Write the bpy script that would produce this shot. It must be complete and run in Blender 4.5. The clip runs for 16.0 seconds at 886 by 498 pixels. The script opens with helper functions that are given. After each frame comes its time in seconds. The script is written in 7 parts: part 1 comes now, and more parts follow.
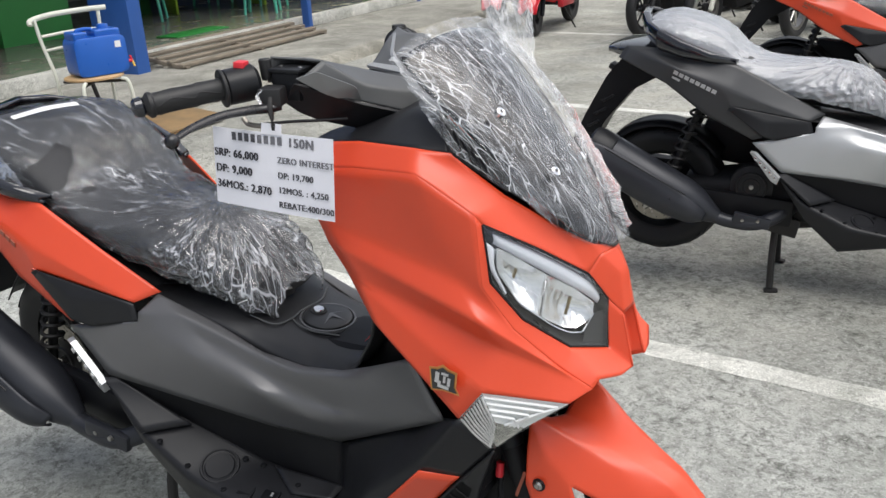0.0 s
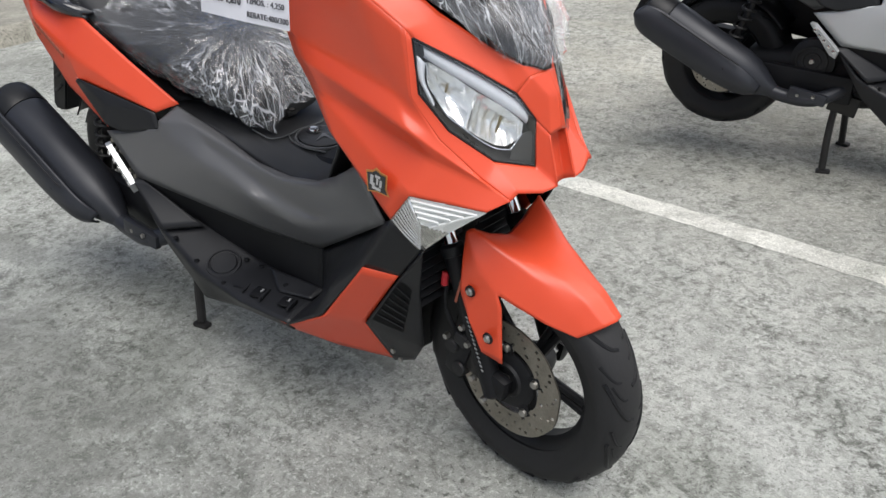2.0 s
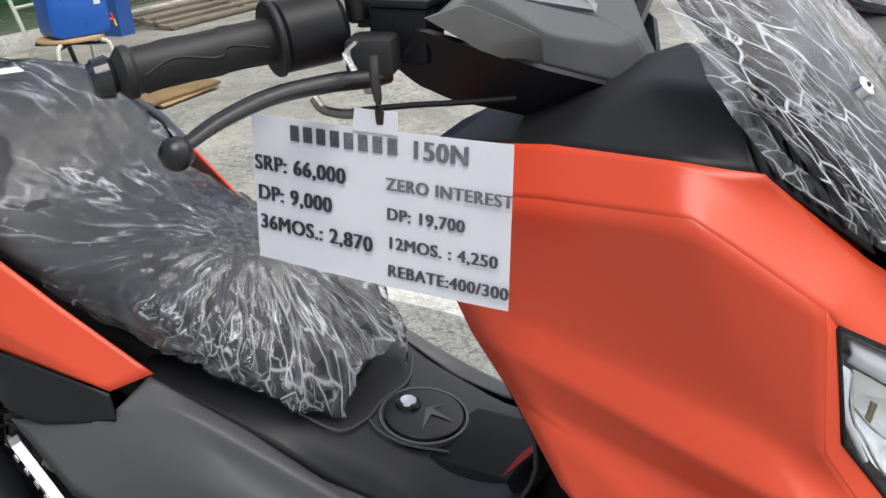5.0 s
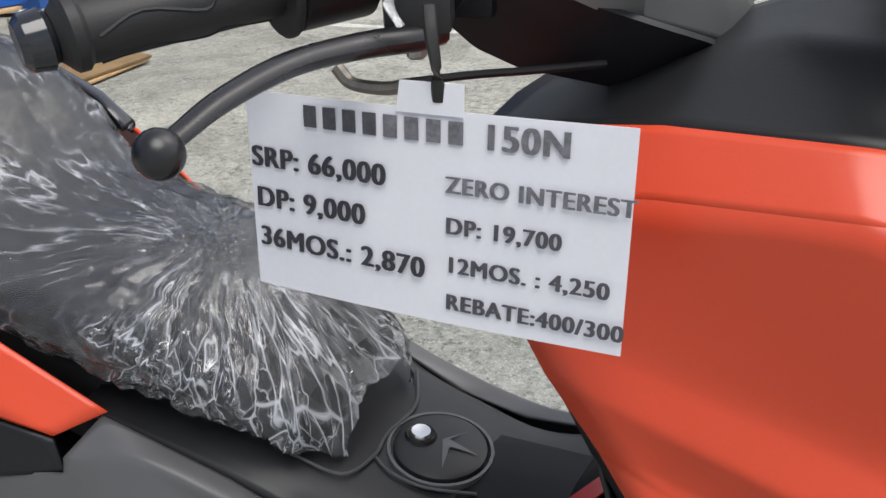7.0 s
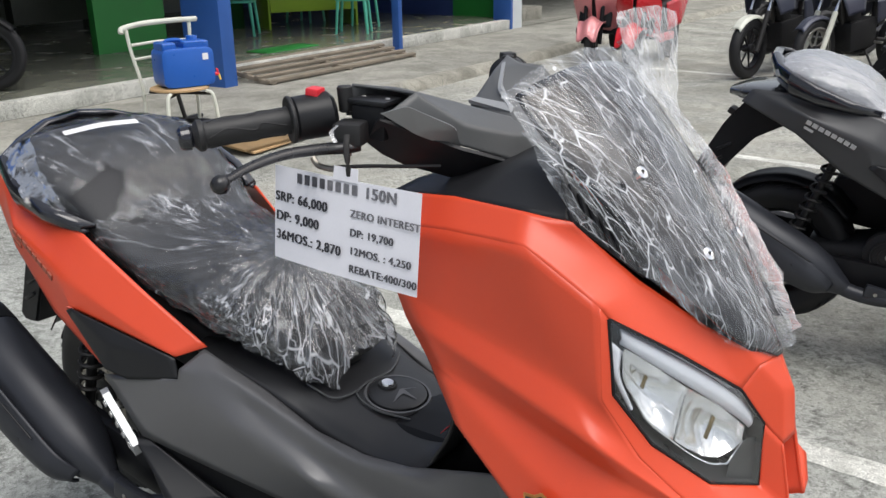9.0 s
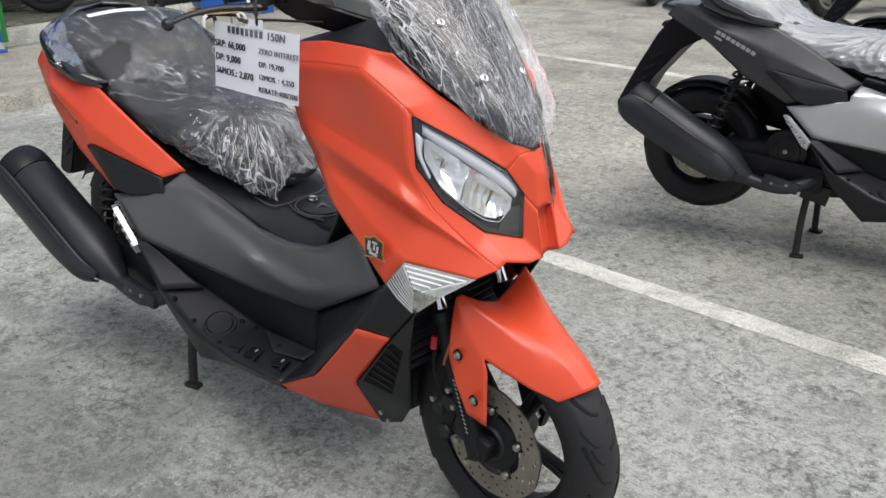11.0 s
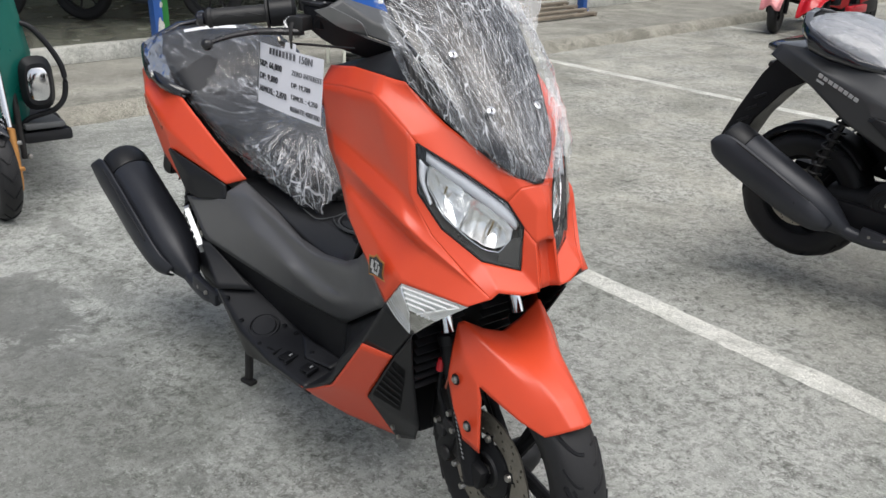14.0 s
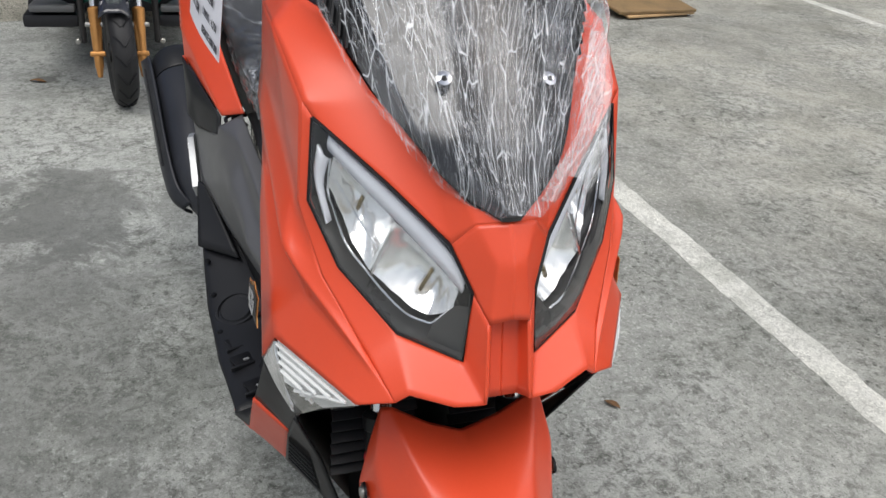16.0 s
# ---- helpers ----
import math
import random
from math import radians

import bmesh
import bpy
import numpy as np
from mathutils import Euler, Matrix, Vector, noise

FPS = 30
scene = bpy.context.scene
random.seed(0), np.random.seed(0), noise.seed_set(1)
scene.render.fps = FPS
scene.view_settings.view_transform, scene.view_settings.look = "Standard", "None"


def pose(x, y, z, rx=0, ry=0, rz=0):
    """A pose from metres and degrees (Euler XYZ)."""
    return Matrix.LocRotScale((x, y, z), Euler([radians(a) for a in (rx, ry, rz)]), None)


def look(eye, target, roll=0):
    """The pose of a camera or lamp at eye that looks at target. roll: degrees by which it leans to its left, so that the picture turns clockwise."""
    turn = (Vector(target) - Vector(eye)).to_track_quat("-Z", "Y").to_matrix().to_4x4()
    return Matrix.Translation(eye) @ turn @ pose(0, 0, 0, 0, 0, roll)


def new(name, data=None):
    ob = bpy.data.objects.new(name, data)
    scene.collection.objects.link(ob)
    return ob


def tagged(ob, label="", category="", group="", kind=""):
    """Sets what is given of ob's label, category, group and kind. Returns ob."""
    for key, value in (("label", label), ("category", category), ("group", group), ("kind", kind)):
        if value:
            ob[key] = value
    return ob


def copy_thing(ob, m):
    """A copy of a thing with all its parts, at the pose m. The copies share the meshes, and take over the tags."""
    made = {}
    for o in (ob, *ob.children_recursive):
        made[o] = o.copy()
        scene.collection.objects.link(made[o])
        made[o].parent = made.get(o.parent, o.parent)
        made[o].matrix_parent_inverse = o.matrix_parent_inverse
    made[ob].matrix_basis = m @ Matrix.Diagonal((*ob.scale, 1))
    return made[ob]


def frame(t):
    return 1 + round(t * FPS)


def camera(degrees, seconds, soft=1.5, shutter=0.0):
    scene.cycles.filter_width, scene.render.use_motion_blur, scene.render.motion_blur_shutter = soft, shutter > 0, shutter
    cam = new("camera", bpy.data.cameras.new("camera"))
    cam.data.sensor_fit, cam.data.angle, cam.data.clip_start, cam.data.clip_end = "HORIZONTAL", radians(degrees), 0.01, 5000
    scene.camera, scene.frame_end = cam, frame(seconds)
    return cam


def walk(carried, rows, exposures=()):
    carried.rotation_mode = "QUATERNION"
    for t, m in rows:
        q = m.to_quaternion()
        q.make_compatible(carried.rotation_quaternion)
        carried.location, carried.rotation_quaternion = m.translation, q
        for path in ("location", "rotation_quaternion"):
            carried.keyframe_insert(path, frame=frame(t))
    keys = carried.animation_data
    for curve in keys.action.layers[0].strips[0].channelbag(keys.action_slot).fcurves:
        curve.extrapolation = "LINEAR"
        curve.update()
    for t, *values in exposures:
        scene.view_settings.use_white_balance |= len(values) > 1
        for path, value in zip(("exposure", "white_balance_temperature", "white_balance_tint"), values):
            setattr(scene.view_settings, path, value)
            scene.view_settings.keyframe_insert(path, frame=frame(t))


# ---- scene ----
cam = camera(53.75, 16.0)
PATH = [
    (0, (0.521, -1.23, 1.404), (-0.525, 0.311, 0.677), -3.3),
    (0.5, (0.577, -1.31, 1.431), (-0.495, 0.229, 0.736), -3.3),
    (1, (0.664, -1.383, 1.409), (-0.414, 0.09, 0.591), -2.5),
    (1.5, (0.797, -1.283, 1.356), (-0.348, 0.068, 0.427), -2.1),
    (2, (0.887, -1.168, 1.324), (-0.34, 0.098, 0.38), -2.8),
    (2.5, (0.859, -1.122, 1.35), (-0.476, 0.118, 0.525), -3.4),
    (3, (0.811, -1.082, 1.376), (-0.573, 0.143, 0.612), -3.6),
    (3.5, (0.647, -1.029, 1.355), (-0.654, 0.289, 0.601), -3.2),
    (4, (0.401, -1.021, 1.362), (-0.769, 0.41, 0.599), -3.3),
    (4.5, (0.167, -0.935, 1.326), (-0.91, 0.558, 0.542), -3.6),
    (4.7, (0.051, -0.845, 1.298), (-0.999, 0.663, 0.508), -3.5),
    (6.8, (-0.232, -0.658, 1.224), (-1.115, 0.917, 0.364), -2.9),
    (7, (-0.227, -0.661, 1.226), (-1.107, 0.913, 0.362), -3.1),
    (7.5, (-0.195, -0.676, 1.24), (-1.074, 0.902, 0.382), -3.4),
    (8, (-0.079, -0.727, 1.281), (-1.053, 0.848, 0.527), -4.5),
    (8.5, (0.117, -0.883, 1.356), (-1.001, 0.648, 0.718), -2.7),
    (9, (0.31, -1.002, 1.369), (-0.881, 0.46, 0.702), -0.9),
    (9.5, (0.506, -1.005, 1.345), (-0.74, 0.355, 0.57), -0.7),
    (9.7, (0.599, -0.999, 1.319), (-0.657, 0.335, 0.517), -0.8),
    (11.8, (0.986, -1.388, 1.382), (-0.258, 0.001, 0.66), 0.0),
    (12, (0.987, -1.391, 1.39), (-0.26, 0.009, 0.694), 0.0),
    (12.5, (0.996, -1.379, 1.394), (-0.256, 0.026, 0.716), -0.4),
    (13, (1.066, -1.264, 1.386), (-0.235, 0.069, 0.658), -1.5),
    (13.5, (1.129, -1.148, 1.372), (-0.28, 0.057, 0.621), -1.2),
    (14, (1.156, -1.059, 1.371), (-0.336, 0.047, 0.629), 0.6),
    (14.5, (1.073, -0.906, 1.363), (-0.423, 0.142, 0.549), 4.3),
    (15, (0.959, -0.74, 1.335), (-0.562, 0.232, 0.474), 5.9),
    (15.5, (0.843, -0.468, 1.293), (-0.773, 0.292, 0.392), 5.3),
    (16, (0.755, -0.336, 1.273), (-0.909, 0.27, 0.343), 4.1),
]
walk(cam, [(t, look(eye, target, roll)) for t, eye, target, roll in PATH], [(0, 0.46), (7, 0.44), (9.5, 0.38), (12, 0.36), (13, 0.33), (14.5, 0.27), (16, 0.21)])

# ---- daylight: an overcast sky and a wide, weak sun ----
world = bpy.data.worlds.new("overcast_sky")
scene.world = world
world.use_nodes = True
wn, wl = world.node_tree.nodes, world.node_tree.links
wn.clear()
sky = wn.new("ShaderNodeTexSky")
sky.sky_type, sky.sun_disc = "NISHITA", False
sky.sun_elevation, sky.sun_rotation = radians(55), radians(40)
sky.dust_density, sky.air_density = 3.0, 1.0
pale = wn.new("ShaderNodeHueSaturation")
pale.inputs["Saturation"].default_value = 0.42
back = wn.new("ShaderNodeBackground")
back.inputs["Strength"].default_value = 0.13
out = wn.new("ShaderNodeOutputWorld")
wl.new(sky.outputs[0], pale.inputs["Color"])
wl.new(pale.outputs[0], back.inputs["Color"])
wl.new(back.outputs[0], out.inputs["Surface"])

sun_data = bpy.data.lights.new("sun", "SUN")
sun_data.energy, sun_data.angle, sun_data.color = 2.0, radians(42), (1.0, 0.97, 0.93)
sun = new("sun", sun_data)
sun.matrix_world = look((5, -4, 13), (0, 0, 0))

# ---- materials ----
def nodes_of(name):
    m = bpy.data.materials.new(name)
    m.use_nodes = True
    return m, m.node_tree.nodes, m.node_tree.links, m.node_tree.nodes["Principled BSDF"]


def coords(n, l, scale=1.0, kind="Object", stretch=(1, 1, 1)):
    tc, mp = n.new("ShaderNodeTexCoord"), n.new("ShaderNodeMapping")
    mp.inputs["Scale"].default_value = tuple(scale * s for s in stretch)
    l.new(tc.outputs[kind], mp.inputs["Vector"])
    return mp.outputs["Vector"]


def noise_node(n, l, vec, scale, detail=4.0, rough=0.55, distort=0.0):
    t = n.new("ShaderNodeTexNoise")
    t.inputs["Scale"].default_value, t.inputs["Detail"].default_value = scale, detail
    t.inputs["Roughness"].default_value, t.inputs["Distortion"].default_value = rough, distort
    l.new(vec, t.inputs["Vector"])
    return t.outputs["Fac"]


def noise_colour(n, l, vec, scale):
    t = n.new("ShaderNodeTexNoise")
    t.inputs["Scale"].default_value, t.inputs["Detail"].default_value = scale, 2.0
    l.new(vec, t.inputs["Vector"])
    return t.outputs["Color"]


def ramp(n, l, fac, *stops):
    r = n.new("ShaderNodeValToRGB")
    els = r.color_ramp.elements
    while len(els) < len(stops):
        els.new(0.5)
    for e, (p, c) in zip(els, stops):
        e.position, e.color = p, (*((c,) * 3 if isinstance(c, (int, float)) else c), 1)
    l.new(fac, r.inputs["Fac"])
    return r.outputs["Color"]


def mixed(n, l, fac, a, b, how="MIX"):
    m = n.new("ShaderNodeMix")
    m.data_type, m.blend_type = "RGBA", how
    for sock, v in ((m.inputs[0], fac), (m.inputs[6], a), (m.inputs[7], b)):
        if isinstance(v, (int, float)):
            sock.default_value = v if sock == m.inputs[0] else (v, v, v, 1)
        elif isinstance(v, tuple):
            sock.default_value = (*v, 1)
        else:
            l.new(v, sock)
    return m.outputs[2]


def bump(n, l, bsdf, height, strength, distance=0.002):
    b = n.new("ShaderNodeBump")
    b.inputs["Strength"].default_value, b.inputs["Distance"].default_value = strength, distance
    l.new(height, b.inputs["Height"])
    l.new(b.outputs["Normal"], bsdf.inputs["Normal"])


def surface(name, color, rough=0.5, metal=0.0, vary=0.12, scale=9.0, grain=220.0, relief=0.1, coat=0.0, spec=0.5):
    """A surface whose colour and gloss vary at two scales, with fine relief."""
    m, n, l, b = nodes_of(name)
    vec = coords(n, l)
    big, fine = noise_node(n, l, vec, scale), noise_node(n, l, vec, grain, 2.0)
    dark, light = tuple(c * (1 - vary) for c in color), tuple(min(1, c * (1 + vary)) for c in color)
    col = ramp(n, l, big, (0.3, dark), (0.7, light))
    col = mixed(n, l, 0.35, col, ramp(n, l, fine, (0.25, dark), (0.75, light)))
    l.new(col, b.inputs["Base Color"])
    l.new(ramp(n, l, big, (0.3, max(0, rough - 0.07)), (0.7, min(1, rough + 0.07))), b.inputs["Roughness"])
    b.inputs["Metallic"].default_value = metal
    b.inputs["Coat Weight"].default_value = coat
    b.inputs["Coat Roughness"].default_value = 0.15
    b.inputs["Specular IOR Level"].default_value = spec
    if relief:
        bump(n, l, b, fine, relief, 0.0008)
    return m


def concrete(name, dark, light, scale=1.0, relief=0.6, rough=0.85, dark_patches=(), dusty=None):
    """Worn concrete: pale scuffed skin, dark flaked pits, grit, staining and ragged dark ovals; each oval: x, y, two
    radii, strength.
    """
    m, n, l, b = nodes_of(name)
    vec = coords(n, l, scale)
    cloud = noise_node(n, l, vec, 0.55, 5.0, 0.6)
    patch = noise_node(n, l, vec, 2.4, 7.0, 0.68)
    flake = noise_node(n, l, vec, 24.0, 10.0, 0.80, 0.5)
    pit = noise_node(n, l, vec, 85.0, 5.0, 0.72)
    sand = noise_node(n, l, vec, 260.0, 3.0, 0.7)
    mid = tuple(0.5 * a + 0.5 * c for a, c in zip(dark, light))
    rough_skin = ramp(n, l, flake, (0.38, tuple(0.66 * a for a in dark)), (0.46, tuple(0.80 * a for a in mid)), (0.535, light), (0.60, tuple(min(1, 1.10 * a) for a in light)))
    skin = ramp(n, l, flake, (0.36, tuple(0.45 * a + 0.55 * c for a, c in zip(dark, mid))), (0.46, tuple(0.45 * a + 0.55 * c for a, c in zip(mid, light))), (0.54, light), (0.66, tuple(min(1, 1.08 * a) for a in light)))
    col = mixed(n, l, ramp(n, l, patch, (0.40, 0.0), (0.58, 1.0)), rough_skin, skin)
    col = mixed(n, l, ramp(n, l, cloud, (0.44, 0.0), (0.60, 0.48)), col, tuple(a * 0.68 for a in mid), "MIX")
    col = mixed(n, l, ramp(n, l, pit, (0.37, 0.75), (0.43, 0.0)), col, tuple(a * 0.45 for a in dark))
    col = mixed(n, l, 0.45, col, ramp(n, l, sand, (0.34, 0.35), (0.58, 1.0)), "MULTIPLY")
    pock = ramp(n, l, noise_node(n, l, vec, 34.0, 4.0, 0.7, 0.4), (0.37, 0.85), (0.44, 0.0))
    where = ramp(n, l, noise_node(n, l, vec, 1.7, 5.0, 0.65), (0.46, 0.0), (0.60, 1.0))
    col = mixed(n, l, mixed(n, l, where, 0.0, pock), col, tuple(a * 0.42 for a in dark))
    chip = noise_node(n, l, vec, 70.0, 5.0, 0.8)
    col = mixed(n, l, ramp(n, l, chip, (0.54, 0.0), (0.60, 0.65)), col, tuple(min(1, c * 1.28) for c in light))
    col = mixed(n, l, ramp(n, l, noise_node(n, l, vec, 3.4, 7.0, 0.7, 0.6), (0.42, 0.0), (0.62, 0.62)), col, (0.74, 0.75, 0.735), "MULTIPLY")
    tone = noise_node(n, l, vec, 1.3, 6.0, 0.72, 0.5)
    col = mixed(n, l, 0.8, col, ramp(n, l, tone, (0.38, (0.66, 0.67, 0.64)), (0.50, (0.98, 0.98, 0.97)), (0.62, (1.16, 1.16, 1.14))), "MULTIPLY")
    wob = noise_node(n, l, vec, 4.0, 7.0, 0.72, 0.8)
    for x, y, rx, ry, power in dark_patches:
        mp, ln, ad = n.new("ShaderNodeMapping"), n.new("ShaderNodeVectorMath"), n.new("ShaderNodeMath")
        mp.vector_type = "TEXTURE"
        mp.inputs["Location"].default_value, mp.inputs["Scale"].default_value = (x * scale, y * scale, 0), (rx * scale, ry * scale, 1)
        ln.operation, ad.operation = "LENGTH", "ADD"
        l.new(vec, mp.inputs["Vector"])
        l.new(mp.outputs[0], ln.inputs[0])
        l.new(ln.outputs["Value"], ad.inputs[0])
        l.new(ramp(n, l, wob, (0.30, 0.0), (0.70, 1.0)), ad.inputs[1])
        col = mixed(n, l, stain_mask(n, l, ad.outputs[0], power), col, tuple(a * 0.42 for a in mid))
    if dusty:
        split, drift = n.new("ShaderNodeSeparateXYZ"), n.new("ShaderNodeMapRange")
        l.new(vec, split.inputs[0])
        l.new(split.outputs["Y"], drift.inputs["Value"])
        drift.interpolation_type = "SMOOTHSTEP"
        drift.inputs["From Min"].default_value, drift.inputs["From Max"].default_value = dusty
        loose = n.new("ShaderNodeMath")
        loose.operation = "MULTIPLY"
        l.new(drift.outputs[0], loose.inputs[0])
        l.new(ramp(n, l, patch, (0.30, 0.35), (0.62, 1.0)), loose.inputs[1])
        col = mixed(n, l, loose.outputs[0], col, (1.04, 0.99, 0.92), "MULTIPLY")
    l.new(col, b.inputs["Base Color"])
    b.inputs["Roughness"].default_value = rough
    add = n.new("ShaderNodeMath")
    add.operation = "ADD"
    l.new(flake, add.inputs[0])
    l.new(pit, add.inputs[1])
    bump(n, l, b, add.outputs[0], relief, 0.006)
    return m


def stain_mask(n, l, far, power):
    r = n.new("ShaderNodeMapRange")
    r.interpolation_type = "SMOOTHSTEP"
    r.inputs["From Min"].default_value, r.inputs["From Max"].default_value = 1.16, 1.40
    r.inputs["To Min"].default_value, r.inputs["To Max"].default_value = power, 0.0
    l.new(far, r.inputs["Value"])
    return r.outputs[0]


def wrap(name, tint=(0.86, 0.88, 0.9), scale=1.0, crease=0.55, veil=0.10, curl=0.55, net=0.0, sheen=0.8, pleats=1.0, mist=0.26, broad=1.0, web_width=0.052):
    """Clear crumpled wrapping film: mostly see-through, with a glossy skin; pale creases that follow its folds paint in
    ridges catching the sky.
    """
    m, n, l, b = nodes_of(name)
    fold, bare, crumple = n.new("ShaderNodeAttribute"), n.new("ShaderNodeAttribute"), n.new("ShaderNodeAttribute")
    fold.attribute_name, bare.attribute_name, crumple.attribute_name = "fold", "bare", "crumple"
    vec = fold.outputs["Vector"]
    f1 = noise_node(n, l, vec, scale, 3.0, 0.55, 0.2)
    f2 = noise_node(n, l, vec, scale * 2.4, 3.0, 0.6, 0.3)
    area = noise_node(n, l, coords(n, l), 9.0, 3.0)
    fine = noise_node(n, l, coords(n, l), 60.0, 3.0, 0.6, 0.8)
    k1 = ramp(n, l, f1, (0.499 - 0.021 * broad, 0.0), (0.499, pleats), (0.499 + 0.011 * broad, 0.35 * pleats), (0.499 + 0.041 * broad, 0.0))
    k2 = ramp(n, l, f2, (0.502 - 0.015 * broad, 0.0), (0.502, 0.9 * pleats), (0.502 + 0.013 * broad, 0.0))
    k3 = ramp(n, l, fine, (0.489, 0.0), (0.503, curl), (0.516, 0.0))
    lines = mixed(n, l, 1.0, mixed(n, l, 1.0, k1, k2, "LIGHTEN"), k3, "LIGHTEN")
    if net:
        for size, thick, strong in ((net, web_width, 1.0), (net * 1.9, 1.15 * web_width, 0.55)):
            bent, vor = n.new("ShaderNodeVectorMath"), n.new("ShaderNodeTexVoronoi")
            bent.operation = "MULTIPLY_ADD"
            bent.inputs[1].default_value = (0.8 / net, 0.8 / net, 0.8 / net)
            l.new(noise_colour(n, l, vec, 0.55 * size), bent.inputs[0])
            l.new(vec, bent.inputs[2])
            vor.feature = "DISTANCE_TO_EDGE"
            vor.inputs["Scale"].default_value = size
            l.new(bent.outputs[0], vor.inputs["Vector"])
            web = ramp(n, l, vor.outputs["Distance"], (0.0, strong), (0.35 * thick, 0.7 * strong), (thick, 0.0))
            broken = ramp(n, l, noise_node(n, l, vec, 0.4 * size, 2.0), (0.38, 0.0), (0.50, 1.0))
            web = mixed(n, l, crumple.outputs["Fac"], 0.0, mixed(n, l, broken, 0.0, web))
            lines = mixed(n, l, 1.0, lines, web, "LIGHTEN")
    mask = mixed(n, l, mixed(n, l, 1.0, ramp(n, l, area, (0.38, 0.06), (0.60, 0.9)), ramp(n, l, crumple.outputs["Fac"], (0.2, 0.0), (0.7, 0.85)), "LIGHTEN"), 0.0, lines)
    # milky patches and veil also paint in broad sky reflections on the film
    haze = ramp(n, l, noise_node(n, l, coords(n, l), 14.0, 4.0, 0.6, 0.5), (0.46, 0.0), (0.66, mist))
    mask = mixed(n, l, 1.0, mask, haze, "LIGHTEN")
    fac = n.new("ShaderNodeMapRange")
    fac.inputs["To Min"].default_value, fac.inputs["To Max"].default_value = veil, veil + crease
    l.new(mask, fac.inputs["Value"])
    open_, cut = n.new("ShaderNodeMath"), n.new("ShaderNodeMath")
    open_.operation, open_.inputs[0].default_value = "SUBTRACT", 1.0
    l.new(bare.outputs["Fac"], open_.inputs[1])
    cut.operation = "MULTIPLY"
    l.new(fac.outputs[0], cut.inputs[0])
    l.new(open_.outputs[0], cut.inputs[1])
    b.inputs["Base Color"].default_value = (*tint, 1)
    b.inputs["Roughness"].default_value = 0.2
    b.inputs["Specular IOR Level"].default_value = 0.9
    l.new(cut.outputs[0], b.inputs["Alpha"])
    both = n.new("ShaderNodeMath")
    both.operation = "MULTIPLY_ADD"
    both.inputs[1].default_value = 0.25
    l.new(fine, both.inputs[0])
    l.new(f1, both.inputs[2])
    bump(n, l, b, both.outputs[0], 0.9, 0.010)
    # the skin of the film shines whether it is creased or not
    skin, edge, power, mix = n.new("ShaderNodeBsdfGlossy"), n.new("ShaderNodeFresnel"), n.new("ShaderNodeMath"), n.new("ShaderNodeMixShader")
    skin.inputs["Roughness"].default_value = 0.07
    edge.inputs["IOR"].default_value = 1.5
    tilt = b.inputs["Normal"].links[0].from_socket
    l.new(tilt, skin.inputs["Normal"])
    l.new(tilt, edge.inputs["Normal"])
    power.operation, weight = "MULTIPLY", n.new("ShaderNodeMath")
    weight.operation, weight.inputs[1].default_value = "MULTIPLY", sheen
    l.new(edge.outputs[0], power.inputs[0])
    l.new(open_.outputs[0], power.inputs[1])
    l.new(power.outputs[0], weight.inputs[0])
    l.new(weight.outputs[0], mix.inputs[0])
    l.new(b.outputs[0], mix.inputs[1])
    l.new(skin.outputs[0], mix.inputs[2])
    l.new(mix.outputs[0], n["Material Output"].inputs["Surface"])
    return m


ORANGE = surface("orange_paint", (0.68, 0.070, 0.026), 0.36, 0.0, 0.04, 5, 400, 0.03, 0.06)
BLACK = surface("black_plastic", (0.011, 0.0115, 0.0135), 0.45, 0.0, 0.15, 8, 500, 0.12, 0.0, 0.33)
INNER = surface("matt_black_plastic", (0.006, 0.0063, 0.008), 0.5, 0.0, 0.15, 8, 500, 0.15, 0.0, 0.28)
FOOTBOARD = surface("grained_footboard_plastic", (0.012, 0.0125, 0.015), 0.43, 0.0, 0.18, 8, 420, 0.15, 0.0, 0.33)
TUNNEL = surface("matt_dark_tunnel_plastic", (0.022, 0.0225, 0.025), 0.42, 0.0, 0.15, 8, 500, 0.12, 0.0, 0.5)
GLOSS = surface("gloss_black_paint", (0.012, 0.013, 0.018), 0.12, 0.0, 0.1, 8, 300, 0.0, 0.6)
GREY = surface("matt_dark_grey_paint", (0.112, 0.112, 0.117), 0.38, 0.25, 0.06, 6, 600, 0.05, 0.0, 0.8)
BARGREY = surface("satin_dark_grey_plastic", (0.080, 0.083, 0.086), 0.5, 0.0, 0.08, 8, 600, 0.1)
LEVER = surface("satin_black_lever", (0.012, 0.012, 0.014), 0.27, 0.0, 0.1, 30, 400, 0.05, 0.0, 0.55)
CHARCOAL = surface("matt_charcoal_paint", (0.052, 0.053, 0.056), 0.42, 0.3, 0.06, 6, 600, 0.05)
SILVER = surface("silver_paint", (0.45, 0.46, 0.47), 0.35, 0.5, 0.05, 6, 500, 0.03)
ACCENT = surface("pale_grey_accent_paint", (0.30, 0.31, 0.32), 0.45, 0.2, 0.05, 6, 500, 0.04)
MIDGREY = surface("matt_grey_paint", (0.16, 0.165, 0.165), 0.45, 0.3, 0.05, 6, 500, 0.04)
RUBBER = surface("tyre_rubber", (0.013, 0.013, 0.0145), 0.58, 0.0, 0.25, 14, 160, 0.25, 0.0, 0.4)
GRIP = surface("grip_rubber", (0.014, 0.014, 0.015), 0.55, 0.0, 0.2, 20, 500, 0.2)
CHROME = surface("chrome", (0.78, 0.78, 0.80), 0.14, 1.0, 0.05, 9, 200, 0.02)
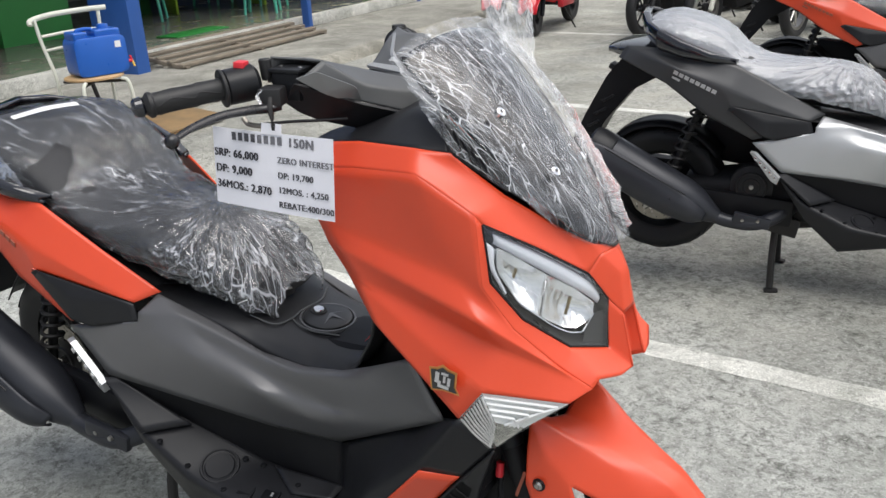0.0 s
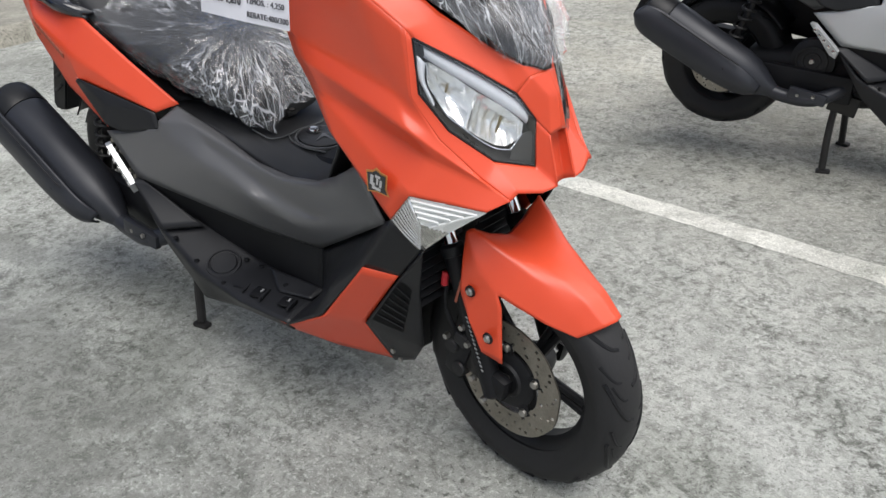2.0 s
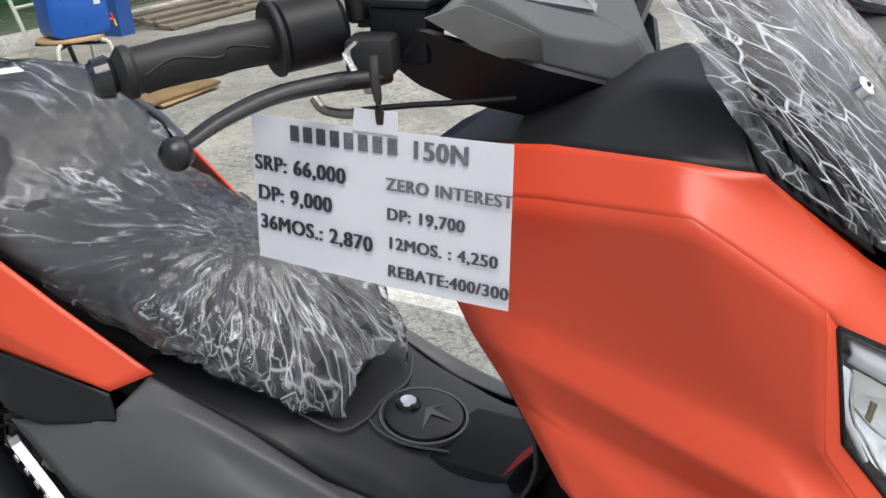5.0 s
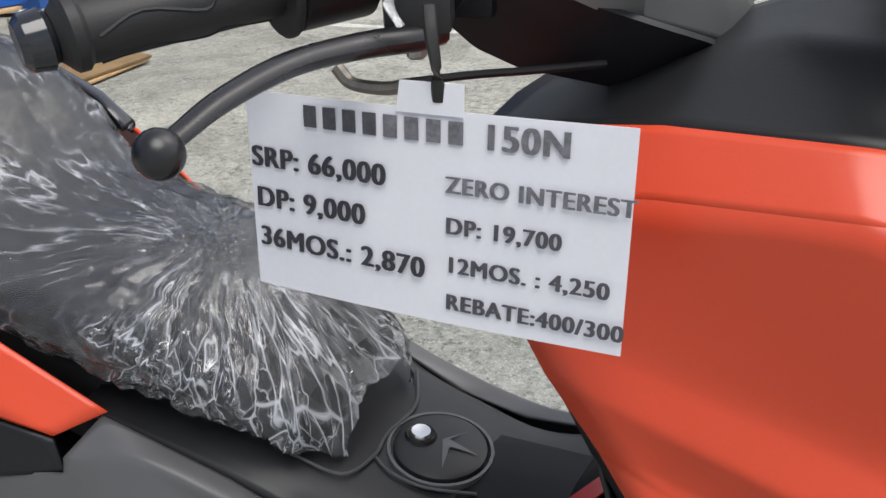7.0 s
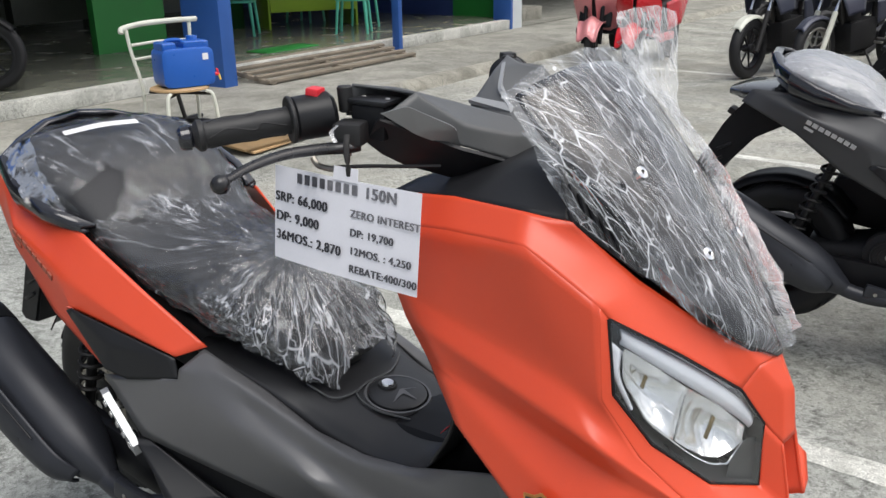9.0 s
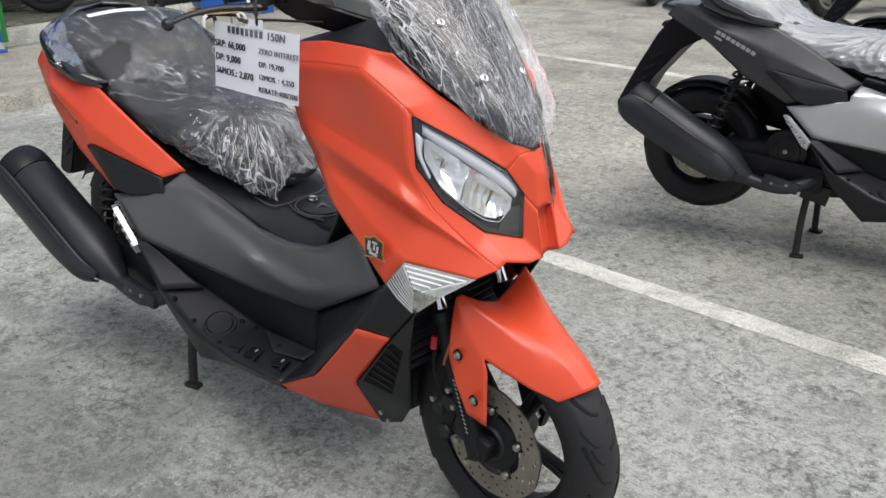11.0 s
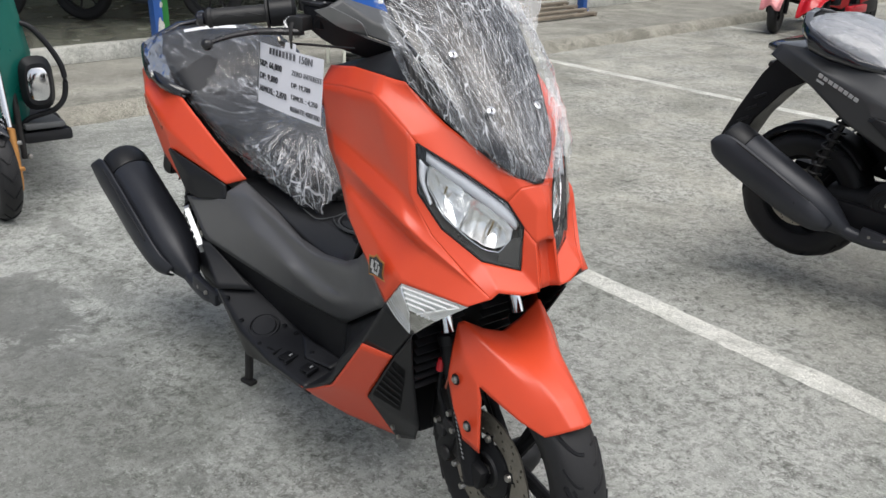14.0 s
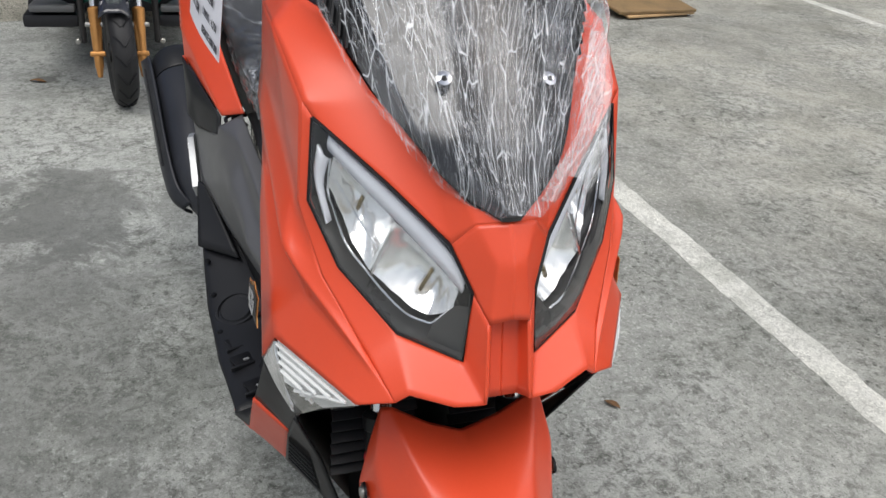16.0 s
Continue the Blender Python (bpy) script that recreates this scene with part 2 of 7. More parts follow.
STEEL = surface("worn_steel", (0.42, 0.41, 0.39), 0.36, 1.0, 0.2, 30, 260, 0.1)
DISC = surface("brake_disc_steel", (0.29, 0.27, 0.235), 0.38, 0.9, 0.25, 25, 200, 0.1)
IRON = surface("black_iron", (0.025, 0.024, 0.024), 0.5, 0.3, 0.3, 18, 180, 0.3)
ENGINE = surface("engine_casting", (0.024, 0.024, 0.026), 0.55, 0.5, 0.3, 20, 160, 0.3)
MUFFLER = surface("muffler_black", (0.024, 0.026, 0.033), 0.42, 0.2, 0.12, 7, 260, 0.08)
SEATSKIN = surface("black_seat_vinyl", (0.014, 0.015, 0.018), 0.55, 0.0, 0.15, 9, 260, 0.35)
TINT = surface("smoked_screen", (0.010, 0.011, 0.014), 0.1, 0.0, 0.1, 6, 200, 0.0, 0.5)
WHITE = surface("white_plastic", (0.78, 0.79, 0.80), 0.3, 0.0, 0.04, 9, 200, 0.0)
REDP = surface("red_plastic", (0.70, 0.03, 0.045), 0.35, 0.0, 0.05, 20, 300, 0.0)
GOLD = surface("gold_anodised", (0.62, 0.30, 0.10), 0.34, 0.8, 0.15, 14, 200, 0.08)
PAPER = surface("printed_paper", (0.80, 0.80, 0.86), 0.75, 0.0, 0.04, 14, 300, 0.05)
INK = surface("black_ink", (0.035, 0.035, 0.045), 0.7, 0.0, 0.3, 240, 900, 0.0)
INKMID = surface("worn_ink", (0.075, 0.075, 0.088), 0.7, 0.0, 0.4, 220, 900, 0.0)
INKPALE = surface("fading_ink", (0.16, 0.16, 0.18), 0.7, 0.0, 0.5, 200, 900, 0.0)
BADGE = surface("badge_silver", (0.62, 0.62, 0.63), 0.35, 0.6, 0.05, 30, 300, 0.0)
BADGEBLK = surface("badge_black", (0.03, 0.03, 0.03), 0.4)
BADGEYEL = surface("badge_yellow", (0.75, 0.52, 0.10), 0.45)
BADGEORG = surface("dull_badge_print", (0.36, 0.10, 0.06), 0.45)
SEATWRAP = wrap("seat_film", (0.80, 0.83, 0.89), 0.8, 0.72, 0.055, 0.06, 1.7, 1.0, 1.0, 0.03, 0.8, 0.050)
# milky film; part of its strong veil is painted sky sheen
SEATWRAP2 = wrap("milky_seat_film", (0.60, 0.62, 0.66), 0.8, 0.30, 0.50, 0.1, 0.0, 0.9, 0.8, 0.10)
SCREENWRAP = wrap("screen_film", (0.82, 0.85, 0.90), 1.7, 0.80, 0.012, 0.0, 4.6, 0.22, 0.55, 0.15, 0.5, 0.034)
RAILWRAP = wrap("rail_film", (0.66, 0.70, 0.80), 0.6, 0.34, 0.03, 0.0, 0.0, 1.0, 0.8, 0.02, 0.8)
LOOSEWRAP = wrap("loose_film", (0.82, 0.84, 0.86), 1.5, 0.40, 0.24, 0.2, 3.0, 0.4, 0.5, 0.30, 1.0, 0.036)



def glass(name, tint, gloss_tint=0.9):
    """Thin clear cover: see-through, with a mirror sheen that grows to the edges."""
    m, n, l, b = nodes_of(name)
    see, shine, mix = n.new("ShaderNodeBsdfTransparent"), n.new("ShaderNodeBsdfGlossy"), n.new("ShaderNodeMixShader")
    see.inputs["Color"].default_value = (*tint, 1)
    shine.inputs["Roughness"].default_value = 0.04
    lw, pw = n.new("ShaderNodeLayerWeight"), n.new("ShaderNodeMath")
    pw.operation, pw.inputs[1].default_value = "POWER", 3.0
    l.new(lw.outputs["Facing"], pw.inputs[0])
    sheen = n.new("ShaderNodeMapRange")
    sheen.inputs["To Min"].default_value, sheen.inputs["To Max"].default_value = 0.10, 0.75
    l.new(pw.outputs[0], sheen.inputs["Value"])
    l.new(sheen.outputs[0], mix.inputs[0])
    l.new(see.outputs[0], mix.inputs[1])
    l.new(shine.outputs[0], mix.inputs[2])
    l.new(mix.outputs[0], n["Material Output"].inputs["Surface"])
    return m


CLEAR = glass("clear_lens", (0.97, 0.98, 0.98))
SMOKE = glass("smoked_lens", (0.30, 0.30, 0.31))
FROST = surface("pale_lamp_bowl", (0.84, 0.85, 0.85), 0.3, 0.15, 0.05, 9, 200, 0.0)
BRIGHT = surface("bright_reflector", (0.95, 0.96, 0.97), 0.22, 0.75, 0.03, 9, 200, 0.0)
GUIDE = surface("milky_light_guide", (0.66, 0.68, 0.74), 0.22, 0.0, 0.04, 30, 300, 0.0, 0.3)
CRINKLE = surface("crinkled_chrome", (0.55, 0.54, 0.52), 0.16, 1.0, 0.6, 70, 110, 1.6)
LENSBAND = surface("dull_lens_reflection", (0.52, 0.53, 0.56), 0.30, 0.7, 0.25, 40, 300, 0.0)
LAMPSMOKE = surface("smoked_lamp_bezel", (0.040, 0.040, 0.043), 0.30, 0.0, 0.2, 14, 200, 0.0, 0.0, 0.5)
LAMPGOLD = surface("dull_gold_lamp_unit", (0.22, 0.17, 0.09), 0.35, 0.6, 0.3, 60, 300, 0.0)

# ---- small modelling library ----
def thing(name, label, category, group="", at=None):
    ob = new(name)
    ob.empty_display_size = 0.1
    if at is not None:
        ob.matrix_basis = at
    return tagged(ob, label, category, group)


def part(name, bm, material, parent=None, label="", smooth=35, solid=0.0, offset=-1.0):
    """Links a bmesh as one mesh object, under a thing or a part."""
    me = bpy.data.meshes.new(name)
    shell = bm.edges.layers.float.get("crease_edge") is not None
    bm.normal_update()
    bm.to_mesh(me)
    bm.free()
    me.materials.append(material)
    if smooth:
        me.shade_smooth()
        me.set_sharp_from_angle(angle=radians(180 if shell else smooth))
    ob = new(name, me)
    if parent is not None:
        ob.parent = parent
    if shell:
        mod = ob.modifiers.new("soften", "SUBSURF")
        mod.levels = mod.render_levels = 3
    if solid:
        mod = ob.modifiers.new("thickness", "SOLIDIFY")
        mod.thickness, mod.offset = solid, offset
    if label:
        ob["label"] = label
    return ob


def fix(bm):
    bmesh.ops.recalc_face_normals(bm, faces=bm.faces)
    return bm


def box(size, at=(0, 0, 0), turn=(0, 0, 0), bevel=0.004, seg=2, bm=None):
    b = bmesh.new()
    bmesh.ops.create_cube(b, size=1.0)
    bmesh.ops.scale(b, vec=size, verts=b.verts)
    if bevel:
        bmesh.ops.bevel(b, geom=b.edges[:], offset=min(bevel, min(size) * 0.45), segments=seg, affect="EDGES", profile=0.6)
    bmesh.ops.transform(b, matrix=pose(*at, *turn), verts=b.verts)
    return join(bm, b)


def join(bm, b):
    """Adds b to bm (or gives b where there is no bm)."""
    if bm is None:
        return b
    me = bpy.data.meshes.new("tmp")
    b.to_mesh(me)
    b.free()
    bm.from_mesh(me)
    bpy.data.meshes.remove(me)
    return bm


def spin(profile, axis="y", at=(0, 0, 0), seg=40, turn=(0, 0, 0), bm=None, close=True):
    """A body of revolution from (radius, along) pairs."""
    b = bmesh.new()
    rings = []
    for r, a in profile:
        ring = []
        for k in range(seg):
            w = 2 * math.pi * k / seg
            c, s = r * math.cos(w), r * math.sin(w)
            p = {"x": (a, c, s), "y": (c, a, s), "z": (c, s, a)}[axis]
            ring.append(b.verts.new(p))
        rings.append(ring)
    for r0, r1 in zip(rings, rings[1:]):
        for k in range(seg):
            b.faces.new((r0[k], r0[(k + 1) % seg], r1[(k + 1) % seg], r1[k]))
    if close:
        for ring in (rings[0], rings[-1]):
            b.faces.new(ring)
    fix(b)
    bmesh.ops.transform(b, matrix=pose(*at, *turn), verts=b.verts)
    return join(bm, b)


def rod(p, q, r, r2=None, seg=14, bm=None):
    """A straight bar with rounded rims from p to q."""
    p, q = Vector(p), Vector(q)
    d = (q - p).length
    r2 = r if r2 is None else r2
    e = min(r, r2, d) * 0.25
    b = spin([(r - e, 0), (r, e), (r2, d - e), (r2 - e, d)], "z", seg=seg)
    m = (q - p).to_track_quat("Z", "Y").to_matrix().to_4x4()
    bmesh.ops.transform(b, matrix=Matrix.Translation(p) @ m, verts=b.verts)
    return join(bm, b)


def smooth_line(points, steps):
    """Points along a soft curve (Catmull-Rom) through the given ones."""
    p = [Vector(q) for q in points]
    p = [2 * p[0] - p[1], *p, 2 * p[-1] - p[-2]]
    res = []
    for i in range(1, len(p) - 2):
        for k in range(steps):
            t = k / steps
            a, b_, c, d = p[i - 1], p[i], p[i + 1], p[i + 2]
            res.append(0.5 * (2 * b_ + (c - a) * t + (2 * a - 5 * b_ + 4 * c - d) * t * t + (3 * b_ - a - 3 * c + d) * t ** 3))
    res.append(p[-2])
    return res


def tube(points, r, steps=6, seg=10, bm=None, flat=1.0, ends=None):
    """A bent bar along a soft curve; ends: radius at the start and the end."""
    line = smooth_line(points, steps)
    b = bmesh.new()
    rings = []
    up = Vector((0, 0, 1))
    for i, p in enumerate(line):
        d = (line[min(i + 1, len(line) - 1)] - line[max(i - 1, 0)]).normalized()
        side = d.cross(up)
        side = side.normalized() if side.length > 1e-4 else Vector((1, 0, 0))
        over = side.cross(d)
        rr = r if ends is None else ends[0] + (ends[1] - ends[0]) * i / (len(line) - 1)
        rings.append([b.verts.new(p + rr * (math.cos(2 * math.pi * k / seg) * side + flat * math.sin(2 * math.pi * k / seg) * over)) for k in range(seg)])
    for r0, r1 in zip(rings, rings[1:]):
        for k in range(seg):
            b.faces.new((r0[k], r0[(k + 1) % seg], r1[(k + 1) % seg], r1[k]))
    b.faces.new(rings[0][::-1])
    b.faces.new(rings[-1])
    fix(b)
    return join(bm, b)


def cage(points, faces, round_=0.5, soft=0.2, sharp=5, side=1):
    """A shell of facets between named points (side -1 mirrors it to the other flank); ridges stay crisp, gentle folds turn soft."""
    b = bmesh.new()
    v = {k: b.verts.new((x, y * side, z)) for k, (x, y, z) in points.items()}
    for f in faces:
        b.faces.new([v[k] for k in f.split()])
    fix(b)
    edge, corner = b.edges.layers.float.new("crease_edge"), b.verts.layers.float.new("crease_vert")
    for e in b.edges:
        if len(e.link_faces) < 2:
            e[edge] = 1.0
            for w in e.verts:
                w[corner] = 1.0
        else:
            e[edge] = round_ if e.calc_face_angle(0) > radians(sharp) else soft
    for w in b.verts:
        if not w[corner]:
            w[corner] = 0.72
    return b


def chamfer(points, faces, bevel):
    """A small shell of facets with cut ridges."""
    b = bmesh.new()
    v = {k: b.verts.new(p) for k, p in points.items()}
    for f in faces:
        b.faces.new([v[k] for k in f.split()])
    fix(b)
    ridge = [e for e in b.edges if len(e.link_faces) == 2]
    bmesh.ops.bevel(b, geom=ridge, offset=bevel, segments=2, affect="EDGES", profile=0.5, clamp_overlap=True)
    return b


def sheet(rows, su=6, sv=6, side=1, jitter=0.0, bm=None, closed=False, seed=0.0):
    """A soft surface through a net of points; jitter crumples it."""
    fine = [smooth_line(r, su) for r in rows]
    cols = [smooth_line(c, sv) for c in zip(*fine)]
    b = bmesh.new()
    grid = []
    for c in cols:
        line = []
        for p in c:
            p = Vector((p.x, p.y * side, p.z))
            if jitter:
                q = p * 26 + Vector((seed, seed, seed))
                p = p + jitter * (noise.noise_vector(q) + 0.6 * noise.noise_vector(q * 2.3))
            line.append(b.verts.new(p))
        grid.append(line)
    for c0, c1 in zip(grid, grid[1:]):
        for k in range(len(c0) - 1):
            b.faces.new((c0[k], c0[k + 1], c1[k + 1], c1[k]))
    fix(b)
    return join(bm, b)


def loft(stations, seg=28, power=2.6, bm=None, caps=True):
    """A rounded body through stations (x, half width, bottom, top)."""
    b = bmesh.new()
    rings = []
    for x, w, lo, hi in stations:
        ring = []
        for k in range(seg):
            a = 2 * math.pi * k / seg
            c, s = math.cos(a), math.sin(a)
            c = math.copysign(abs(c) ** (2 / power), c)
            s = math.copysign(abs(s) ** (2 / power), s)
            ring.append(b.verts.new((x, w * c, (lo + hi) / 2 + (hi - lo) / 2 * s)))
        rings.append(ring)
    for r0, r1 in zip(rings, rings[1:]):
        for k in range(seg):
            b.faces.new((r0[k], r0[(k + 1) % seg], r1[(k + 1) % seg], r1[k]))
    if caps:
        b.faces.new(rings[0])
        b.faces.new(rings[-1])
    fix(b)
    return join(bm, b)


def slab(outline, thick, bm=None, bevel=0.0):
    """A plate: a flat outline of points in space, given thickness along its normal."""
    b = bmesh.new()
    f = b.faces.new([b.verts.new(p) for p in outline])
    f.normal_update()
    push = f.normal * thick
    ext = bmesh.ops.extrude_face_region(b, geom=[f])
    bmesh.ops.translate(b, vec=push, verts=[g for g in ext["geom"] if isinstance(g, bmesh.types.BMVert)])
    fix(b)
    if bevel:
        bmesh.ops.bevel(b, geom=b.edges[:], offset=bevel, segments=1, affect="EDGES")
    return join(bm, b)


def lettering(text, size, at, material, parent, name="lettering", spacing=1.0):
    """Raised writing in the built-in font, as a mesh; at: the pose of its baseline's start."""
    cu = bpy.data.curves.new(name, "FONT")
    cu.body, cu.size, cu.extrude, cu.space_character = text, size, 0.0002, spacing
    tmp = new(name + "_tmp", cu)
    bpy.context.view_layer.update()
    me = bpy.data.meshes.new_from_object(tmp.evaluated_get(bpy.context.evaluated_depsgraph_get()))
    bpy.data.objects.remove(tmp)
    bpy.data.curves.remove(cu)
    bold = bmesh.new()
    for dx, dz in ((0, 0), (0.045 * size, 0.00003), (0.09 * size, 0.00006)):
        bold.from_mesh(me)
        bold.verts.ensure_lookup_table()
        bmesh.ops.translate(bold, vec=(dx, 0, dz), verts=bold.verts[-len(me.vertices):])
    bold.to_mesh(me)
    bold.free()
    me.transform(at)
    me.materials.clear()
    me.materials.append(material)
    ob = new(name, me)
    ob.parent = parent
    return ob


def folds(bm, rule):
    """Stores at each point of a film where it lies in the pattern of its folds."""
    lay, lay2 = bm.verts.layers.float_vector.new("fold"), bm.verts.layers.float.new("crumple")
    for v in bm.verts:
        v[lay], v[lay2] = rule(v.co), 1.0
    return bm

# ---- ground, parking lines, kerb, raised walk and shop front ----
# dark ovals at set spots; the last lies beside the grey scooter
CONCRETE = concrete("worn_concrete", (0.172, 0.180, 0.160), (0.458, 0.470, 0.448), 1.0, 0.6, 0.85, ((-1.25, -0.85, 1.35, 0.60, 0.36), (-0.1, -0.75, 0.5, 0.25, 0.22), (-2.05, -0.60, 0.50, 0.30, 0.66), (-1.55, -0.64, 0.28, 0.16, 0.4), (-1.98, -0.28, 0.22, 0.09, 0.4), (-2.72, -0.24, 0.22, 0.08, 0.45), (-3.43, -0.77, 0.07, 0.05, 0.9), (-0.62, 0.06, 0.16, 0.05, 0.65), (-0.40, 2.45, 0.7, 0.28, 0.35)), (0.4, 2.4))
WALKWAY = concrete("smooth_walk_concrete", (0.25, 0.245, 0.215), (0.38, 0.37, 0.33), 1.4, 0.35)
KERBSTONE = concrete("crumbling_kerb", (0.16, 0.155, 0.13), (0.46, 0.44, 0.38), 3.0, 1.0)
LINEPAINT = concrete("worn_white_line_paint", (0.54, 0.54, 0.50), (0.76, 0.76, 0.71), 2.0, 0.3)
STEPPAINT = concrete("worn_white_step", (0.50, 0.50, 0.46), (0.66, 0.66, 0.62), 1.2, 0.3)
TILE = surface("polished_shop_floor", (0.21, 0.215, 0.175), 0.22, 0.0, 0.18, 3, 60, 0.02)
BLUE = surface("blue_wall_paint", (0.025, 0.10, 0.36), 0.45, 0.0, 0.12, 3, 120, 0.1)
NAVY = surface("navy_wall_paint", (0.035, 0.06, 0.20), 0.5, 0.0, 0.12, 3, 120, 0.1)
GREEN = surface("green_wall_paint", (0.02, 0.22, 0.04), 0.5, 0.0, 0.12, 3, 120, 0.1)
DEEPGREEN = surface("deep_green_paint", (0.012, 0.075, 0.02), 0.5, 0.0, 0.12, 3, 120, 0.1)
LIME = surface("lime_desk_panel", (0.30, 0.46, 0.03), 0.4, 0.0, 0.08, 3, 120, 0.05)
MINT = surface("mint_plastic", (0.10, 0.50, 0.37), 0.35, 0.0, 0.08, 8, 200, 0.0)
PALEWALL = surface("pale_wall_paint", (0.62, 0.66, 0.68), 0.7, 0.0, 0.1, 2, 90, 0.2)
# pale wall colour, darkened to paint in the shade inside the shop
SHADEDWALL = surface("shaded_office_wall", (0.34, 0.36, 0.32), 0.7, 0.0, 0.12, 2, 90, 0.2)
DARKWOOD = surface("dark_office_laminate", (0.05, 0.055, 0.045), 0.4, 0.0, 0.15, 3, 80, 0.05)
OLDWOOD = surface("weathered_wood", (0.20, 0.17, 0.13), 0.8, 0.0, 0.35, 6, 90, 0.6)
PLY = surface("pale_plywood", (0.50, 0.33, 0.17), 0.55, 0.0, 0.2, 6, 90, 0.2)
CARD = surface("brown_board", (0.20, 0.13, 0.06), 0.8, 0.0, 0.35, 8, 90, 0.4)
JUG = surface("blue_jug_plastic", (0.010, 0.095, 0.42), 0.32, 0.0, 0.08, 6, 200, 0.05)
CREAM = surface("cream_powder_coat", (0.62, 0.63, 0.55), 0.35, 0.0, 0.1, 9, 200, 0.05)
SHOP = pose(-4.65, 0, 0, 0, 0, 95.7)

bm = bmesh.new()
line = [[bm.verts.new((x, y, 0)) for x in (-400, -60, -20, *[-12 + 0.5 * k for k in range(40)], 20, 60, 400)] for y in (-400, -60, -20, *[-10 + 0.5 * k for k in range(52)], 30, 60, 400)]
for r0, r1 in zip(line, line[1:]):
    for k in range(len(r0) - 1):
        bm.faces.new((r0[k], r0[k + 1], r1[k + 1], r1[k]))
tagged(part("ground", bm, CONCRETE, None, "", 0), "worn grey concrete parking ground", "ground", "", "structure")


def painted_line(x0, x1, y, w):
    """A worn painted strip, with an uneven edge."""
    b = bmesh.new()
    k = max(2, int((x1 - x0) / 0.05))
    rows = []
    for i in range(k + 1):
        x = x0 + (x1 - x0) * i / k
        e = 0.006 * noise.noise((x * 6, y, 0)) + 0.009 * noise.noise((x * 19, y, 3))
        f = 0.006 * noise.noise((x * 6, y, 9)) + 0.009 * noise.noise((x * 19, y, 5))
        rows.append([b.verts.new((x, y - w / 2 + e, 0.0012)), b.verts.new((x, y + w / 2 + f, 0.0012))])
    for a, c in zip(rows, rows[1:]):
        b.faces.new((a[0], c[0], c[1], a[1]))
    return tagged(part("parking_line", b, LINEPAINT, None, "", 0), "worn white parking line on concrete", "parking line", "parking lines", "structure")


painted_line(-2.4, 9.0, 1.283, 0.105)
painted_line(-5.0, 9.0, 4.58, 0.10)
painted_line(-5.4, 9.0, 8.0, 0.10)
painted_line(-4.6, 9.0, -2.1, 0.10)

# kerb with a broken face, and the walk behind it
bm = bmesh.new()
cols = []
for i in range(0, 521):
    u = -14 + i * 0.08
    e = 0.022 * noise.noise((u * 3.1, 0, 0)) + 0.014 * noise.noise((u * 11, 0, 5))
    h = 0.012 * noise.noise((u * 5, 3, 0))
    cols.append([bm.verts.new(SHOP @ Vector(p)) for p in ((u, -0.03 + e, -0.02), (u, 0.0 + e * 0.8, 0.045 + h), (u, 0.035 + e * 0.5, 0.088 + h), (u, 0.12, 0.1))])
for a, c in zip(cols, cols[1:]):
    for k in range(3):
        bm.faces.new((a[k], c[k], c[k + 1], a[k + 1]))
tagged(part("kerb", bm, KERBSTONE, None, "", 60), "crumbling concrete kerb along the raised walk", "kerb", "", "structure")


def in_shop(name, size, at, material, label, category, bevel=0.004, turn=(0, 0, 0)):
    ob = part(name, box(size, (0, 0, 0), turn, bevel), material)
    ob.matrix_basis = SHOP @ pose(*at)
    return tagged(ob, label, category, "", "structure")


in_shop("walkway", (42, 1.54, 0.1), (7, 0.885, 0.05), WALKWAY, "raised concrete walk before the shop", "walkway", 0)
in_shop("shop_step", (18.1, 0.14, 0.135), (1.55, 1.72, 0.1675), STEPPAINT, "worn white concrete step edge", "step", 0.01)
in_shop("shop_floor", (18.1, 6.13, 0.10), (1.55, 4.86, 0.180), TILE, "polished dull green shop floor", "floor", 0)
in_shop("shop_back_wall", (18.3, 0.15, 3.0), (1.6, 8.0, 1.73), SHADEDWALL, "pale back wall of the shop", "wall", 0)
in_shop("shop_end_wall", (0.15, 6.2, 3.0), (-7.3, 4.9, 1.73), SHADEDWALL, "pale end wall of the shop", "wall", 0)
# ceiling and fascia are out of view, added to keep daylight off the interior
in_shop("unseen_shop_ceiling", (18.2, 6.5, 0.12), (1.6, 4.85, 3.25), SHADEDWALL, "unseen pale ceiling added to darken the shop inside", "ceiling", 0)
in_shop("unseen_shop_fascia", (18.2, 0.18, 1.1), (1.5, 1.55, 3.2), BLUE, "unseen blue fascia added to darken the shop inside", "wall", 0.01)
in_shop("partition_green", (0.95, 0.10, 2.9), (5.10, 3.75, 1.68), GREEN, "green painted partition wall", "wall", 0)
in_shop("partition_dark", (0.95, 0.10, 2.9), (7.20, 4.60, 1.68), DEEPGREEN, "deep green partition wall", "wall", 0)
in_shop("wall_navy", (0.12, 5.0, 2.9), (10.66, 5.40, 1.68), NAVY, "navy blue side wall of the shop", "wall", 0)
in_shop("wall_green", (0.12, 1.02, 2.9), (10.66, 2.385, 1.68), GREEN, "green side wall of the shop", "wall", 0)
in_shop("corner_pillar", (0.30, 0.32, 3.0), (10.42, 1.80, 1.58), PALEWALL, "pale corner pillar of the shop", "pillar", 0.01)
in_shop("corner_pillar_edge", (0.06, 0.30, 3.0), (10.24, 1.78, 1.58), BLUE, "blue edge board of the pillar", "pillar", 0.005)
in_shop("blue_pillar", (0.16, 0.50, 3.1), (4.30, 1.58, 1.62), BLUE, "broad blue painted pillar", "pillar", 0.008)
